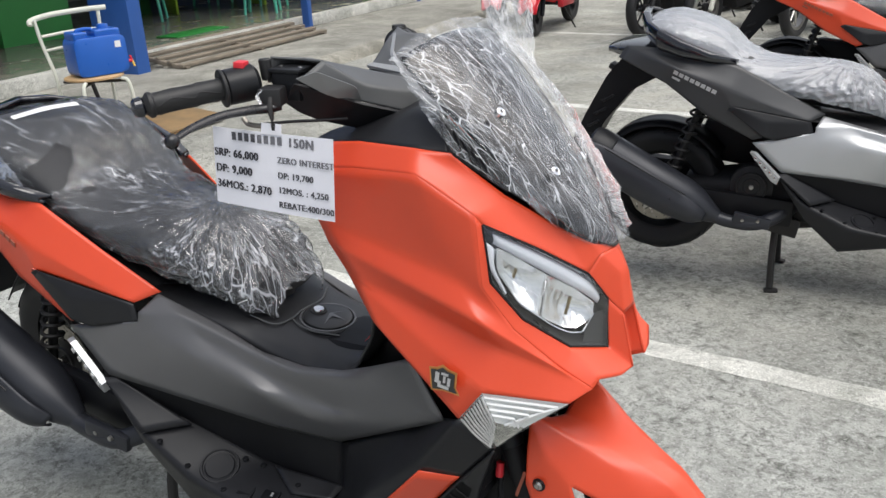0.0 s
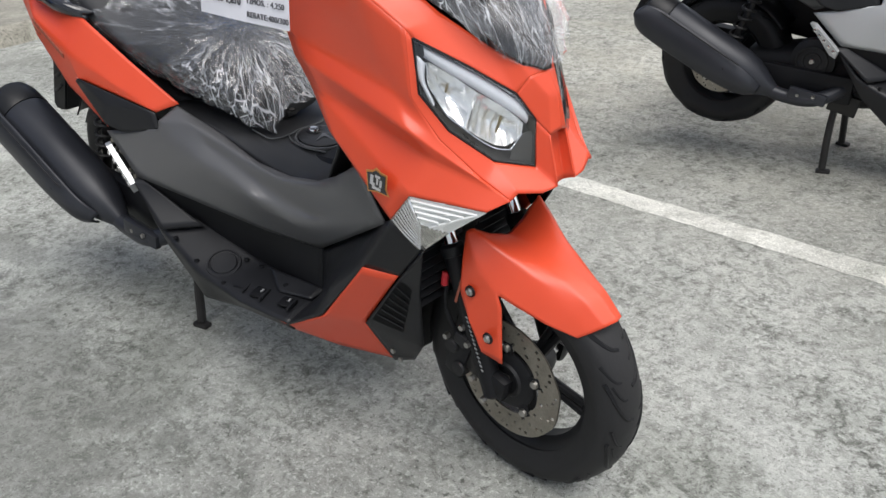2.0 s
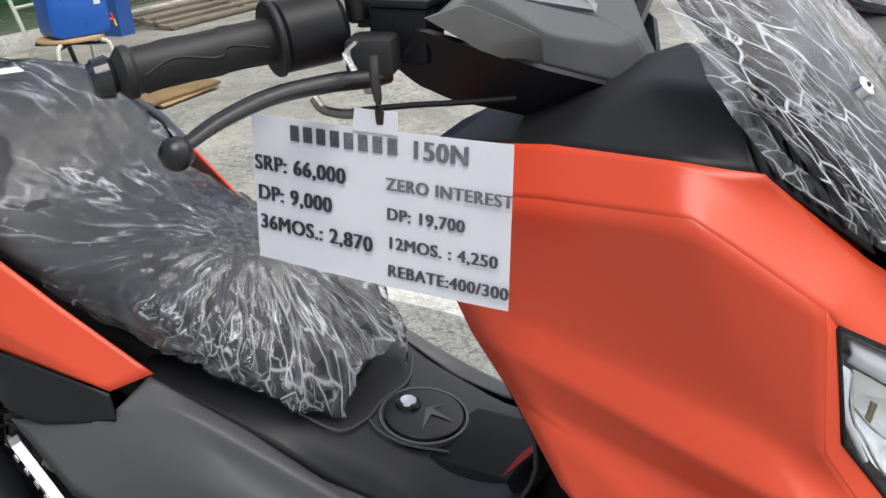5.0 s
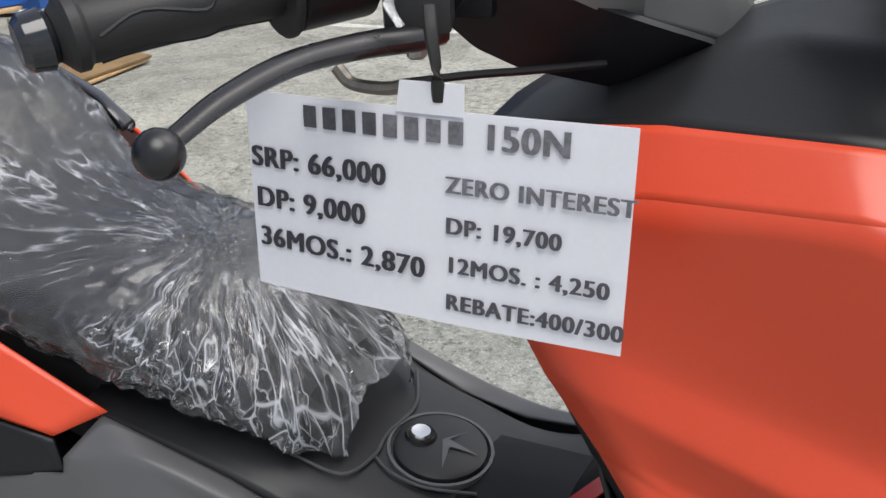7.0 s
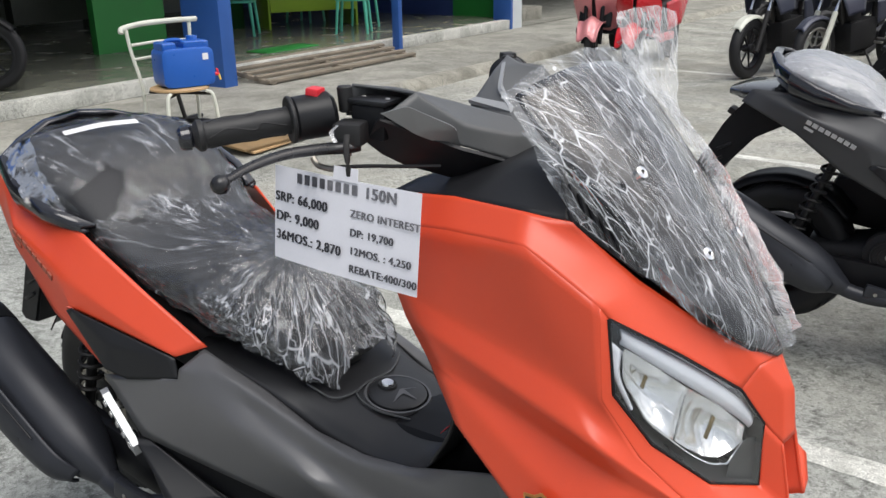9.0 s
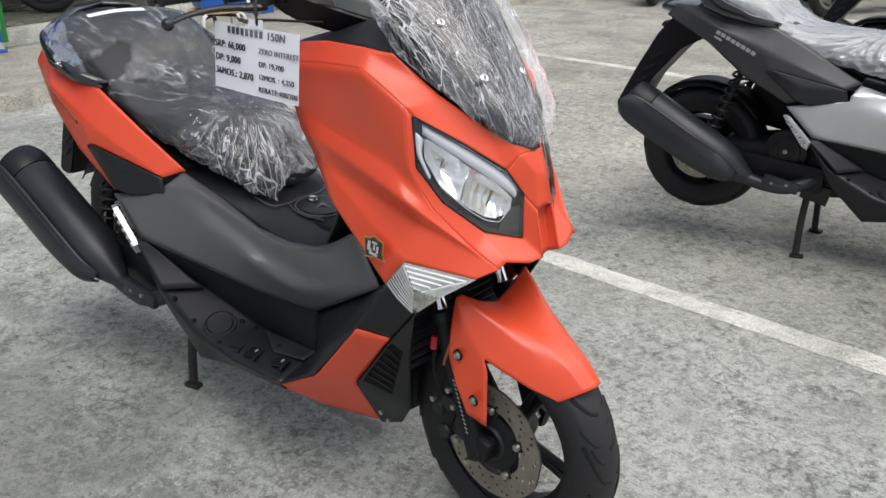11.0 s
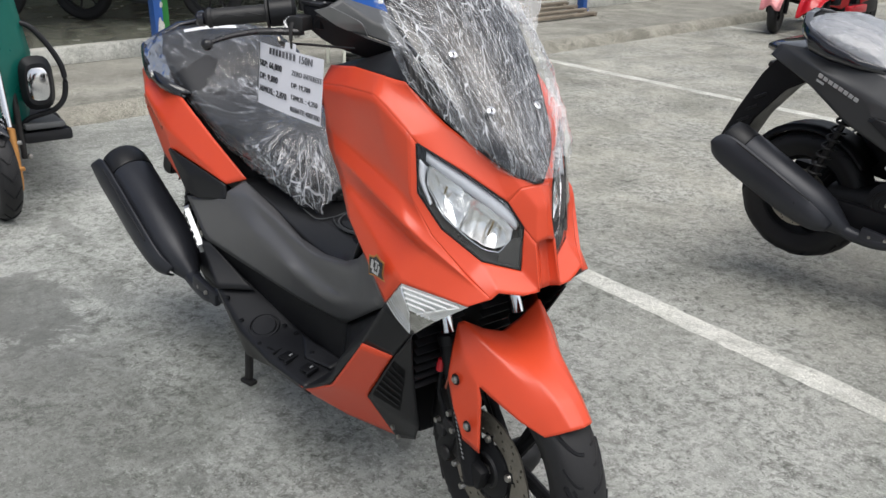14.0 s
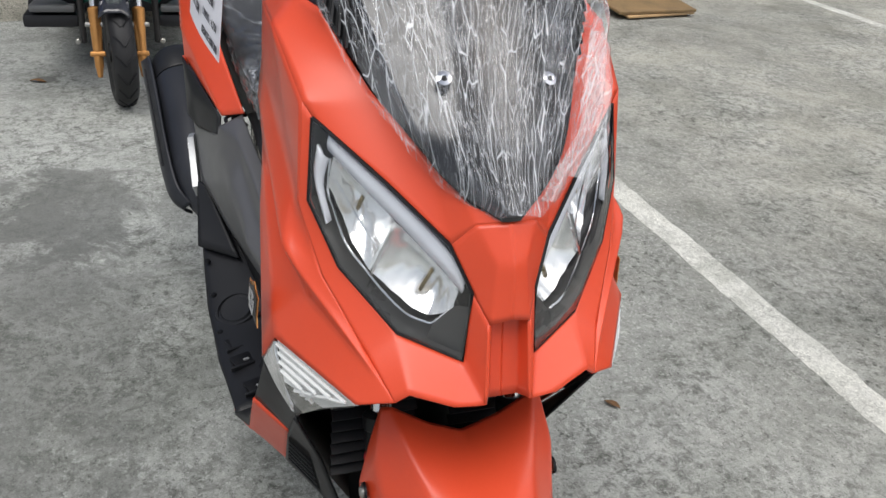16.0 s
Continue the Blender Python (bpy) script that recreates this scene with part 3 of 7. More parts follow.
# dark backdrop colour stands in for the unlit depth behind the far bikes
in_shop("far_hall_backdrop", (14.0, 0.2, 3.2), (17.6, 5.5, 1.7), DARKWOOD, "dark backdrop for the unlit depth of the neighbouring hall", "wall", 0)
in_shop("far_hall_floor", (14.0, 3.8, 0.06), (17.6, 3.6, 0.075), WALKWAY, "concrete floor of the neighbouring hall", "floor", 0)
in_shop("far_hall_roof", (14.0, 4.6, 0.15), (17.6, 3.4, 3.3), PALEWALL, "roof slab of the neighbouring hall", "ceiling", 0)
in_shop("far_hall_side", (0.2, 4.0, 3.2), (24.5, 3.6, 1.7), PALEWALL, "pale side wall of the neighbouring hall", "wall", 0)
in_shop("far_hall_kerb", (0.9, 0.5, 0.22), (11.6, 2.3, 0.20), KERBSTONE, "rough concrete block beside the pillar", "kerb", 0.02)


# unseen wall, added to cut the sky light from the near side
bm = box((40, 0.25, 3.4), (0, -8.0, 1.7), (0, 0, 0), 0)
tagged(part("unseen_near_wall", bm, PALEWALL), "plain unseen wall added to block low sky on the near side", "wall", "", "structure")


def post(u, v, label, peel):
    root = thing("door_post", label, "post", "shop door posts", SHOP @ pose(u, v, 0.1))
    root["kind"] = "structure"
    part("post", box((0.075, 0.10, 2.9), (0, 0, 1.45), (0, 0, 0), 0.006), BLUE, root)
    part("post_foot", box((0.11, 0.13, 0.03), (0, 0, 0.015), (0, 0, 0), 0.006), BLUE, root)
    if peel:
        for z, w, h, y in ((0.24, 0.030, 0.20, -0.010), (0.05, 0.026, 0.07, -0.018), (0.44, 0.012, 0.05, -0.028)):
            pts = [(0.0385, y + w * math.cos(a) * (0.8 + 0.9 * noise.noise((a * 2, z, 0))), z + h * 0.5 * math.sin(a)) for a in [2 * math.pi * k / 14 for k in range(14)]]
            part("bare_patch", slab([(-p[1], -0.0505, p[2]) for p in pts], 0.001), STEPPAINT, root, "bare white patch", 0)


post(1.62, 1.50, "blue steel door post with peeled white patches", True)
post(7.18, 1.50, "blue steel door post of the shop", False)
in_shop("door_jamb", (0.08, 0.12, 2.9), (1.74, 1.66, 1.60), GREEN, "green door jamb", "wall", 0.004)

# ---- the maxi scooter ----
RIGHT = dict(
    E0=(-0.480, -0.160, 1.015), E1=(-0.440, -0.190, 0.925), E2=(-0.320, -0.213, 0.765), E3=(-0.145, -0.238, 0.645),
    K0=(-0.470, -0.182, 1.010), K1=(-0.345, -0.196, 1.026), F2=(-0.222, -0.204, 1.032), F3=(-0.129, -0.188, 0.973),
    T0=(-0.480, -0.150, 1.045), T1=(-0.350, -0.170, 1.063), T2=(-0.240, -0.176, 1.064), F1=(-0.185, -0.160, 1.056),
    S1=(-0.105, -0.228, 0.698), S2=(0.010, -0.157, 0.673),
    L1=(0.034, -0.120, 0.687), L2=(0.058, -0.060, 0.689), G0=(0.064, -0.026, 0.690), G1=(0.044, -0.023, 0.779),
    H0=(-0.122, -0.178, 0.957), H1=(-0.058, -0.112, 0.903), H2=(-0.004, -0.056, 0.852), H3=(0.021, -0.036, 0.806),
    H4=(0.025, -0.042, 0.724), H5=(-0.012, -0.106, 0.745), H6=(-0.066, -0.160, 0.805), H7=(-0.106, -0.186, 0.869),
    J7=(-0.117, -0.196, 0.862), J6=(-0.072, -0.178, 0.792), J5=(-0.012, -0.140, 0.722),
    R0=(-0.414, -0.199, 0.890), Q=(-0.374, -0.200, 0.837), C1=(-0.175, -0.192, 0.868), R1=(-0.110, -0.217, 0.812), R2=(0.011, -0.133, 0.705), V1=(-0.084, -0.190, 0.758),
    W1=(-0.115, -0.118, 0.987), W2=(-0.050, -0.070, 0.930), W3=(0.020, 0.0, 0.886), N1=(0.008, -0.034, 0.880),
    WM=(-0.004, -0.040, 0.898), LM=(0.040, -0.106, 0.700),
    N2=(0.034, -0.016, 0.845), N0=(0.050, 0.0, 0.786), NC=(0.042, 0.0, 0.845),
)


def flank(names, side):
    return {k: RIGHT[k] for k in names.split()}


def front_wheel(parent, steer):
    """Tyre with cut treads, five-spoke rim and a drilled brake disc."""
    wheel = new("front_wheel")
    wheel.parent = parent
    wheel.matrix_basis = pose(-0.018, -0.002, 0.258, 0, 0, steer)
    tyre_on(wheel, 0.258, 0.055, 0.182)
    rim_on(wheel, 0.182, 0.038, 5)
    disc_on(wheel, 0.132, -0.062)
    return wheel


def tyre_on(wheel, big, half, hole):
    tr = big - hole
    prof = []
    for k in range(17):
        a = math.pi * (-0.62 + 1.24 * k / 16)
        prof.append((hole + tr * 0.46 + tr * 0.54 * math.cos(a) if abs(a) > 1.2 else big - (1 - math.cos(a)) * tr * 0.46, half * math.sin(a) * 1.02))
    prof = [(hole - 0.006, prof[0][1] * 0.8), *prof, (hole - 0.006, prof[-1][1] * 0.8)]
    part("tyre", spin(prof, "y", seg=72, close=False), RUBBER, wheel, "black rubber tyre with a cut tread", 50)
    groove = None
    for k in range(11):
        a = 2 * math.pi * k / 11
        for s in (-1, 1):
            for lo, hi, lead, sweep, wide in ((2, 58, 0.0, 0.38, 0.0050), (14, 42, 0.19, 0.15, 0.0038), (20, 54, 0.34, 0.18, 0.0038)):
                pts = []
                for j in range(5):
                    t = j / 4
                    wv = math.radians(lo + (hi - lo) * t) * s
                    aa = a + lead + sweep * t * t + (0.28 if s > 0 else 0)
                    r = big - (1 - math.cos(wv)) * tr * 0.46 - 0.0026
                    pts.append((r * math.cos(aa), half * math.sin(wv) * 1.03, r * math.sin(aa)))
                groove = tube(pts, wide, 3, 6, groove)
    part("tread_groove", groove, INNER, wheel)["kind"] = "stuff"


def rim_on(wheel, r, half, spokes):
    prof = [(r, -half), (r + 0.004, -half + 0.006), (r - 0.012, -half + 0.016), (r - 0.02, 0), (r - 0.012, half - 0.016), (r + 0.004, half - 0.006), (r, half), (r - 0.01, half - 0.002), (r - 0.028, half * 0.4), (r - 0.028, -half * 0.4), (r - 0.01, -half + 0.002)]
    rim = part("rim", spin(prof + prof[:1], "y", seg=64, close=False), BLACK, wheel, "black cast alloy rim", 40)
    for k in range(spokes):
        a = 360 * k / spokes + 14
        b = None
        for s in (-7.5, 7.5):
            p = pose(0, 0, 0, 0, a + s, 0) @ Vector((0.03, 0, 0))
            q = pose(0, 0, 0, 0, a + s * 0.55, 0) @ Vector((r - 0.02, 0, 0))
            b = rod(p, q, 0.011, 0.009, 8, b)
        part("spoke", b, BLACK, rim)
    part("hub", spin([(0.012, -0.056), (0.03, -0.054), (0.04, -0.03), (0.036, 0), (0.04, 0.03), (0.03, 0.054), (0.012, 0.056)], "y", seg=28), BLACK, wheel)
    part("axle_nut", spin([(0.004, -0.095), (0.013, -0.094), (0.014, -0.08), (0.014, 0.08), (0.013, 0.094), (0.004, 0.095)], "y", seg=6), STEEL, wheel, "", 0)


def disc_on(wheel, r, y):
    """A brake disc with rows of holes right through it, on a dark carrier with bolts."""
    b = bmesh.new()
    seg, steps = 120, (0.60, 0.66, 0.705, 0.76, 0.805, 0.86, 0.905, 0.96, 1.0)
    rings = [[b.verts.new((r * f * (1 + (0.012 * math.sin(10 * math.pi * 2 * k / seg) if f in (0.60, 1.0) else 0)) * math.cos(2 * math.pi * k / seg), 0, r * f * math.sin(2 * math.pi * k / seg))) for k in range(seg)] for f in steps]
    for i in range(len(rings) - 1):
        for k in range(seg):
            if (i == 1 and k % 8 in (2, 3)) or (i == 3 and k % 8 == 5) or (i == 5 and k % 8 == 7) or (i == 6 and k % 8 == 1):
                continue
            b.faces.new((rings[i][k], rings[i][(k + 1) % seg], rings[i + 1][(k + 1) % seg], rings[i + 1][k]))
    bmesh.ops.translate(b, vec=(0, y, 0), verts=b.verts)
    disc = part("brake_disc", b, DISC, wheel, "drilled steel brake disc", 0, 0.004, 0)
    part("disc_carrier", spin([(0.025, y - 0.006), (0.052, y - 0.006), (0.066, y - 0.001), (0.066, y + 0.004), (0.03, y + 0.008)], "y", seg=30), INNER, disc)
    part("speed_ring", spin([(0.030, y - 0.010), (0.036, y - 0.011), (0.040, y - 0.006)], "y", seg=30, close=False), ENGINE, disc)
    for k in range(5):
        a = 2 * math.pi * k / 5 + 0.3
        lug = pose(0, 0, 0, 0, -math.degrees(a), 0) @ Vector((0.070, y - 0.001, 0))
        part("disc_lug", box((0.034, 0.005, 0.024), lug, (0, -math.degrees(a), 0), 0.002), INNER, disc)
        part("disc_bolt", spin([(0.003, -0.006), (0.008, -0.005), (0.009, 0.002)], "y", (0.076 * math.cos(a), y - 0.005, 0.076 * math.sin(a)), 10), STEEL, disc)


def grid_cage(rows, more, webs, ridges):
    """A faceted shell over a net of points; ridges: crease of one column's edges, from row to row."""
    pts = {f"p{i}_{j}": p for i, r in enumerate(rows) for j, p in enumerate(r)}
    faces = [f"p{i}_{j} p{i}_{j + 1} p{i + 1}_{j + 1} p{i + 1}_{j}" for i in range(len(rows) - 1) for j in range(len(rows[0]) - 1)]
    b = cage({**pts, **more}, faces + webs, 0.45, 0.06, 14)
    edge, corner = b.edges.layers.float.get("crease_edge"), b.verts.layers.float.get("crease_vert")
    for v in b.verts:
        v[corner] = 0.28 if v[corner] < 1 else 0.55 if v.co.x > 0.13 else 0.75
    crisp = {}
    for j in (1, len(rows[0]) - 2):
        for i, c in enumerate(ridges):
            crisp[frozenset(tuple(round(a, 4) for a in rows[i + k][j]) for k in (0, 1))] = c
    for e in b.edges:
        key = frozenset(tuple(round(a, 4) for a in v.co) for v in e.verts)
        if key in crisp:
            e[edge] = crisp[key]
    return b


def fender_on(parent, paint, steer):
    pivot = new("front_fork")
    pivot.parent = parent
    pivot.matrix_basis = pose(0, 0.0, 0, 0, 0, steer)
    half = [
        [(-0.083, -0.106, 0.584), (-0.078, -0.094, 0.588), (-0.076, -0.045, 0.558), (-0.074, 0, 0.541)],
        [(-0.045, -0.118, 0.528), (-0.034, -0.083, 0.563), (-0.022, -0.038, 0.545), (-0.018, 0, 0.540)],
        [(-0.004, -0.108, 0.478), (0.018, -0.068, 0.532), (0.036, -0.034, 0.530), (0.042, 0, 0.531)],
        [(0.030, -0.096, 0.461), (0.064, -0.062, 0.504), (0.090, -0.032, 0.513), (0.098, 0, 0.516)],
        [(0.092, -0.080, 0.440), (0.116, -0.056, 0.471), (0.140, -0.029, 0.486), (0.148, 0, 0.490)],
        [(0.145, -0.058, 0.424), (0.164, -0.044, 0.436), (0.182, -0.024, 0.448), (0.190, 0, 0.452)],
    ]
    rows = [r + [(x, -y, z) for x, y, z in r[-2::-1]] for r in half]
    last = len(rows[0]) - 1
    stays, webs = {}, []
    for s, c in ((1, 0), (-1, last)):
        stays.update({k + str(c): (x, y * s, z) for k, (x, y, z) in dict(d=(0.006, -0.110, 0.450), e=(0.008, -0.112, 0.328), f=(-0.034, -0.124, 0.344), g=(-0.060, -0.130, 0.408), h=(-0.080, -0.131, 0.470), i=(-0.083, -0.118, 0.534)).items()})
        webs += [w.replace("#", str(c)) for w in ("p0_# p1_# i#", "p1_# h# i#", "p1_# p2_# d# h#", "d# e# f# g# h#")]
    side = part("front_fender", grid_cage(rows, stays, webs, (0.8, 0.62, 0.42, 0.1, 0)), paint, pivot, "", 30, 0.004)
    for s in (1, -1):
        for x, z in ((-0.055, 0.475), (-0.012, 0.388)):
            part("fender_bolt", spin([(0.002, -0.004), (0.0055, -0.005), (0.0085, -0.002), (0.0085, 0.003)], "y", (x, -0.130 * s, z), 12, (0, 0, 0 if s > 0 else 180)), STEEL, side, "silver bolt")
            part("bolt_washer", spin([(0.0085, -0.001), (0.0115, -0.0015), (0.012, 0.002)], "y", (x, -0.129 * s, z), 14, (0, 0, 0 if s > 0 else 180), close=False), INNER, side)
        part("fork_slider", rod((-0.132, -0.094 * s, 0.520), (-0.028, -0.094 * s, 0.225), 0.0215, 0.0225, 20), INNER, pivot, "black fork leg")
        part("fork_tube", rod((-0.248, -0.090 * s, 0.79), (-0.128, -0.092 * s, 0.505), 0.0165, None, 20), CHROME, pivot, "chrome fork tube")
        part("fork_seal", rod((-0.138, -0.093 * s, 0.536), (-0.128, -0.094 * s, 0.508), 0.0245, 0.0235, 20), BLACK, pivot)
        part("axle_lug", box((0.062, 0.03, 0.055), (-0.026, -0.092 * s, 0.256), (0, 15, 0), 0.014), INNER, pivot)
    # white writing along the leg, as plain bars, and a red maker's strip
    for k in range(13):
        c = Vector((-0.079, -0.1165, 0.400)).lerp(Vector((-0.041, -0.1165, 0.292)), k / 12)
        part("leg_mark", box((0.0070, 0.0012, 0.0040), c, (0, 20, 0), 0.0003), ACCENT, pivot)
    part("red_strip", box((0.006, 0.0016, 0.060), (-0.099, -0.1165, 0.452), (0, 19, 0), 0.0004), BADGEORG, pivot)
    # two-pot caliper on its bracket behind the leg
    caliper = part("brake_caliper", box((0.050, 0.052, 0.105), (-0.118, -0.086, 0.285), (0, 22, 0), 0.012), INNER, pivot, "black brake caliper")
    part("caliper_bridge", box((0.034, 0.060, 0.030), (-0.100, -0.090, 0.338), (0, 22, 0), 0.008), ENGINE, caliper)
    part("caliper_bracket", box((0.055, 0.012, 0.085), (-0.078, -0.098, 0.300), (0, 20, 0), 0.005), IRON, caliper)
    for z in (0.262, 0.312):
        part("caliper_piston", spin([(0.004, -0.006), (0.015, -0.005), (0.017, 0.0)], "y", (-0.120 + (0.29 - z) * 0.35, -0.113, z), 18), ENGINE, caliper)
    for x, z in ((-0.092, 0.372), (-0.078, 0.338), (-0.138, 0.332), (-0.068, 0.262), (-0.040, 0.222)):
        part("caliper_bolt", spin([(0.002, -0.008), (0.0065, -0.007), (0.0075, 0.004)], "y", (x, -0.116, z), 6), STEEL, caliper)
    part("brake_hose", tube([(-0.125, -0.10, 0.335), (-0.150, -0.105, 0.40), (-0.150, -0.085, 0.50), (-0.165, -0.06, 0.66)], 0.0052), INNER, pivot)
    part("hose_joint", rod((-0.152, -0.104, 0.440), (-0.151, -0.099, 0.470), 0.0075, None, 10), REDP, pivot, "red hose sleeve")
    return pivot


def headlight(parent, s):
    """Clear lens over a dark bowl with a chrome reflector and a white light guide."""
    names = ("H0", "H1", "H2", "H3", "H4", "H5", "H6", "H7")
    rim = [Vector(RIGHT[k]) for k in names]
    mid = sum(rim, Vector()) / len(rim)
    inward = Vector((-0.82, 0.50, 0.10))
    lamp = new("headlight")
    lamp.parent = parent
    tagged(lamp, "clear headlight with chrome reflector and white light guide")
    flip = Matrix.Diagonal((1, s, 1, 1))

    def put(name, b, material, smooth=40, solid=0.0, label=""):
        bmesh.ops.transform(b, matrix=flip, verts=b.verts)
        if s < 0:
            bmesh.ops.reverse_faces(b, faces=b.faces[:])
        return part(name, b, material, lamp, label, smooth, solid)

    # bowl
    b = bmesh.new()
    r0 = [b.verts.new(p + 0.001 * inward) for p in rim]
    r1 = [b.verts.new(p + 0.055 * inward + 0.10 * (mid - p)) for p in rim]
    r2 = [b.verts.new(p + 0.075 * inward + 0.45 * (mid - p)) for p in rim]
    for a, c in ((r0, r1), (r1, r2)):
        for k in range(8):
            b.faces.new((a[k], a[(k + 1) % 8], c[(k + 1) % 8], c[k]))
    b.faces.new(r2)
    put("bowl", fix(b), LAMPSMOKE, 30)

    def at(u, v, deep):
        """A place in the lamp: u from its back edge to the nose, v from the top edge to the bottom."""
        top = [rim[0], rim[1], rim[2], rim[3]]
        low = [rim[7], rim[6], rim[5], rim[4]]
        f = max(0.0, min(2.999, u * 3))
        i = int(f)
        a, c = top[i].lerp(top[i + 1], f - i), low[i].lerp(low[i + 1], f - i)
        return a.lerp(c, v) + deep * inward

    # bright reflector: two fluted chambers with a ridge between them
    def floor_of(u):
        stops = ((0.10, 0.64), (0.17, 0.74), (0.30, 0.84), (0.55, 0.87), (0.76, 0.82), (0.84, 0.66), (0.88, 0.46))
        for (a, p), (c, q) in zip(stops, stops[1:]):
            if u <= c:
                return p + (q - p) * (u - a) / (c - a)
        return stops[-1][1]

    grid = []
    for i in range(9):
        row = []
        for j in range(61):
            u = 0.10 + 0.77 * j / 60
            lo = floor_of(u)
            v = 0.29 + (lo - 0.29) * i / 8
            half = (u - 0.10) / 0.34 if u < 0.44 else (u - 0.44) / 0.43
            deep = 0.034 * math.sin(math.pi * min(1.0, half)) ** 0.7 * math.sin(math.pi * (0.08 + 0.84 * i / 8)) ** 0.8
            flute = 0.0011 * abs(math.sin(j * math.pi / 6)) if i > 1 else 0
            row.append(at(u, v, 0.012 + deep + flute))
        grid.append(row)
    put("reflector", sheet(grid, 1, 2), BRIGHT, 18, 0.0, "bright fluted reflector")
    # light guides: a band under the top edge, and a shorter one down the back edge
    band = [[at(u, v, d) for u in (0.07, 0.25, 0.5, 0.75, 0.90)] for v, d in ((0.055, 0.007), (0.16, 0.004), (0.265, 0.010))]
    put("light_guide", sheet(band, 4, 3), GUIDE, 40, 0.004, "white light guide")
    # dull silver band stands in for grey reflections along the lens top
    put("lens_reflection_band", sheet([[at(u, v, 0.014) for u in (0.03, 0.25, 0.5, 0.75, 0.96)] for v in (0.008, 0.05)], 4, 2), LENSBAND, 40, 0.0, "dull silver band in place of lens reflections")
    put("light_guide", sheet([[at(0.02, 0.30, 0.006), at(0.015, 0.70, 0.006), at(0.15, 0.955, 0.006)], [at(0.055, 0.31, 0.003), at(0.05, 0.68, 0.003), at(0.165, 0.90, 0.003)], [at(0.085, 0.34, 0.010), at(0.082, 0.66, 0.010), at(0.18, 0.86, 0.010)]], 4, 3), GUIDE, 40, 0.004, "white light guide")
    for u, v0, v1 in ((0.27, 0.44, 0.60), (0.66, 0.42, 0.68)):
        b = sheet([[at(u - 0.007, v0, 0.026), at(u - 0.007, v1, 0.028)], [at(u + 0.008, v0, 0.026), at(u + 0.008, v1, 0.028)]], 3, 3)
        put("lamp_unit", b, LAMPGOLD, 30, 0.004, "dull gold lamp unit")
    put("lamp_shelf", tube([at(0.13, 0.55, 0.022), at(0.27, 0.62, 0.024), at(0.43, 0.63, 0.016)], 0.0012, 4, 6), CHROME, 30)
    put("lamp_ridge", tube([at(0.44, 0.36, 0.010), at(0.45, 0.60, 0.011), at(0.46, 0.85, 0.011)], 0.0020, 4, 6), CHROME, 30)
    rim_line = [at(0.09, 0.32, 0.010)] + [at(u, floor_of(u) + 0.012, 0.011) for u in (0.11, 0.17, 0.30, 0.43, 0.55, 0.66, 0.755)] + [at(0.80, 0.79, 0.011), at(0.875, 0.47, 0.011)]
    put("reflector_rim", tube(rim_line, 0.0014, 4, 6), CHROME, 30, 0.0, "bright rim")
    # smoked lower inner corner and the clear outer lens
    low = [[at(0.80, 0.80, 0.009), at(0.88, 0.46, 0.009), at(0.985, 0.30, 0.009)], [at(0.80, 0.98, 0.009), at(0.90, 0.985, 0.009), at(0.985, 0.985, 0.009)]]
    put("smoked_corner", sheet(low, 3, 3), LAMPSMOKE, 30)
    b = bmesh.new()
    edge = [b.verts.new(p - 0.0015 * inward) for p in rim]
    ring = [b.verts.new(p + 0.22 * (mid - p) - 0.009 * inward) for p in rim]
    top = b.verts.new(mid - 0.014 * inward)
    for k in range(8):
        b.faces.new((edge[k], edge[(k + 1) % 8], ring[(k + 1) % 8], ring[k]))
        b.faces.new((ring[k], ring[(k + 1) % 8], top))
    lens = put("lens", fix(b), CLEAR, 60)
    lens.visible_shadow = False
    put("gasket", tube([*rim, rim[0]], 0.0024, 1, 6), INNER, 30)
    return lamp


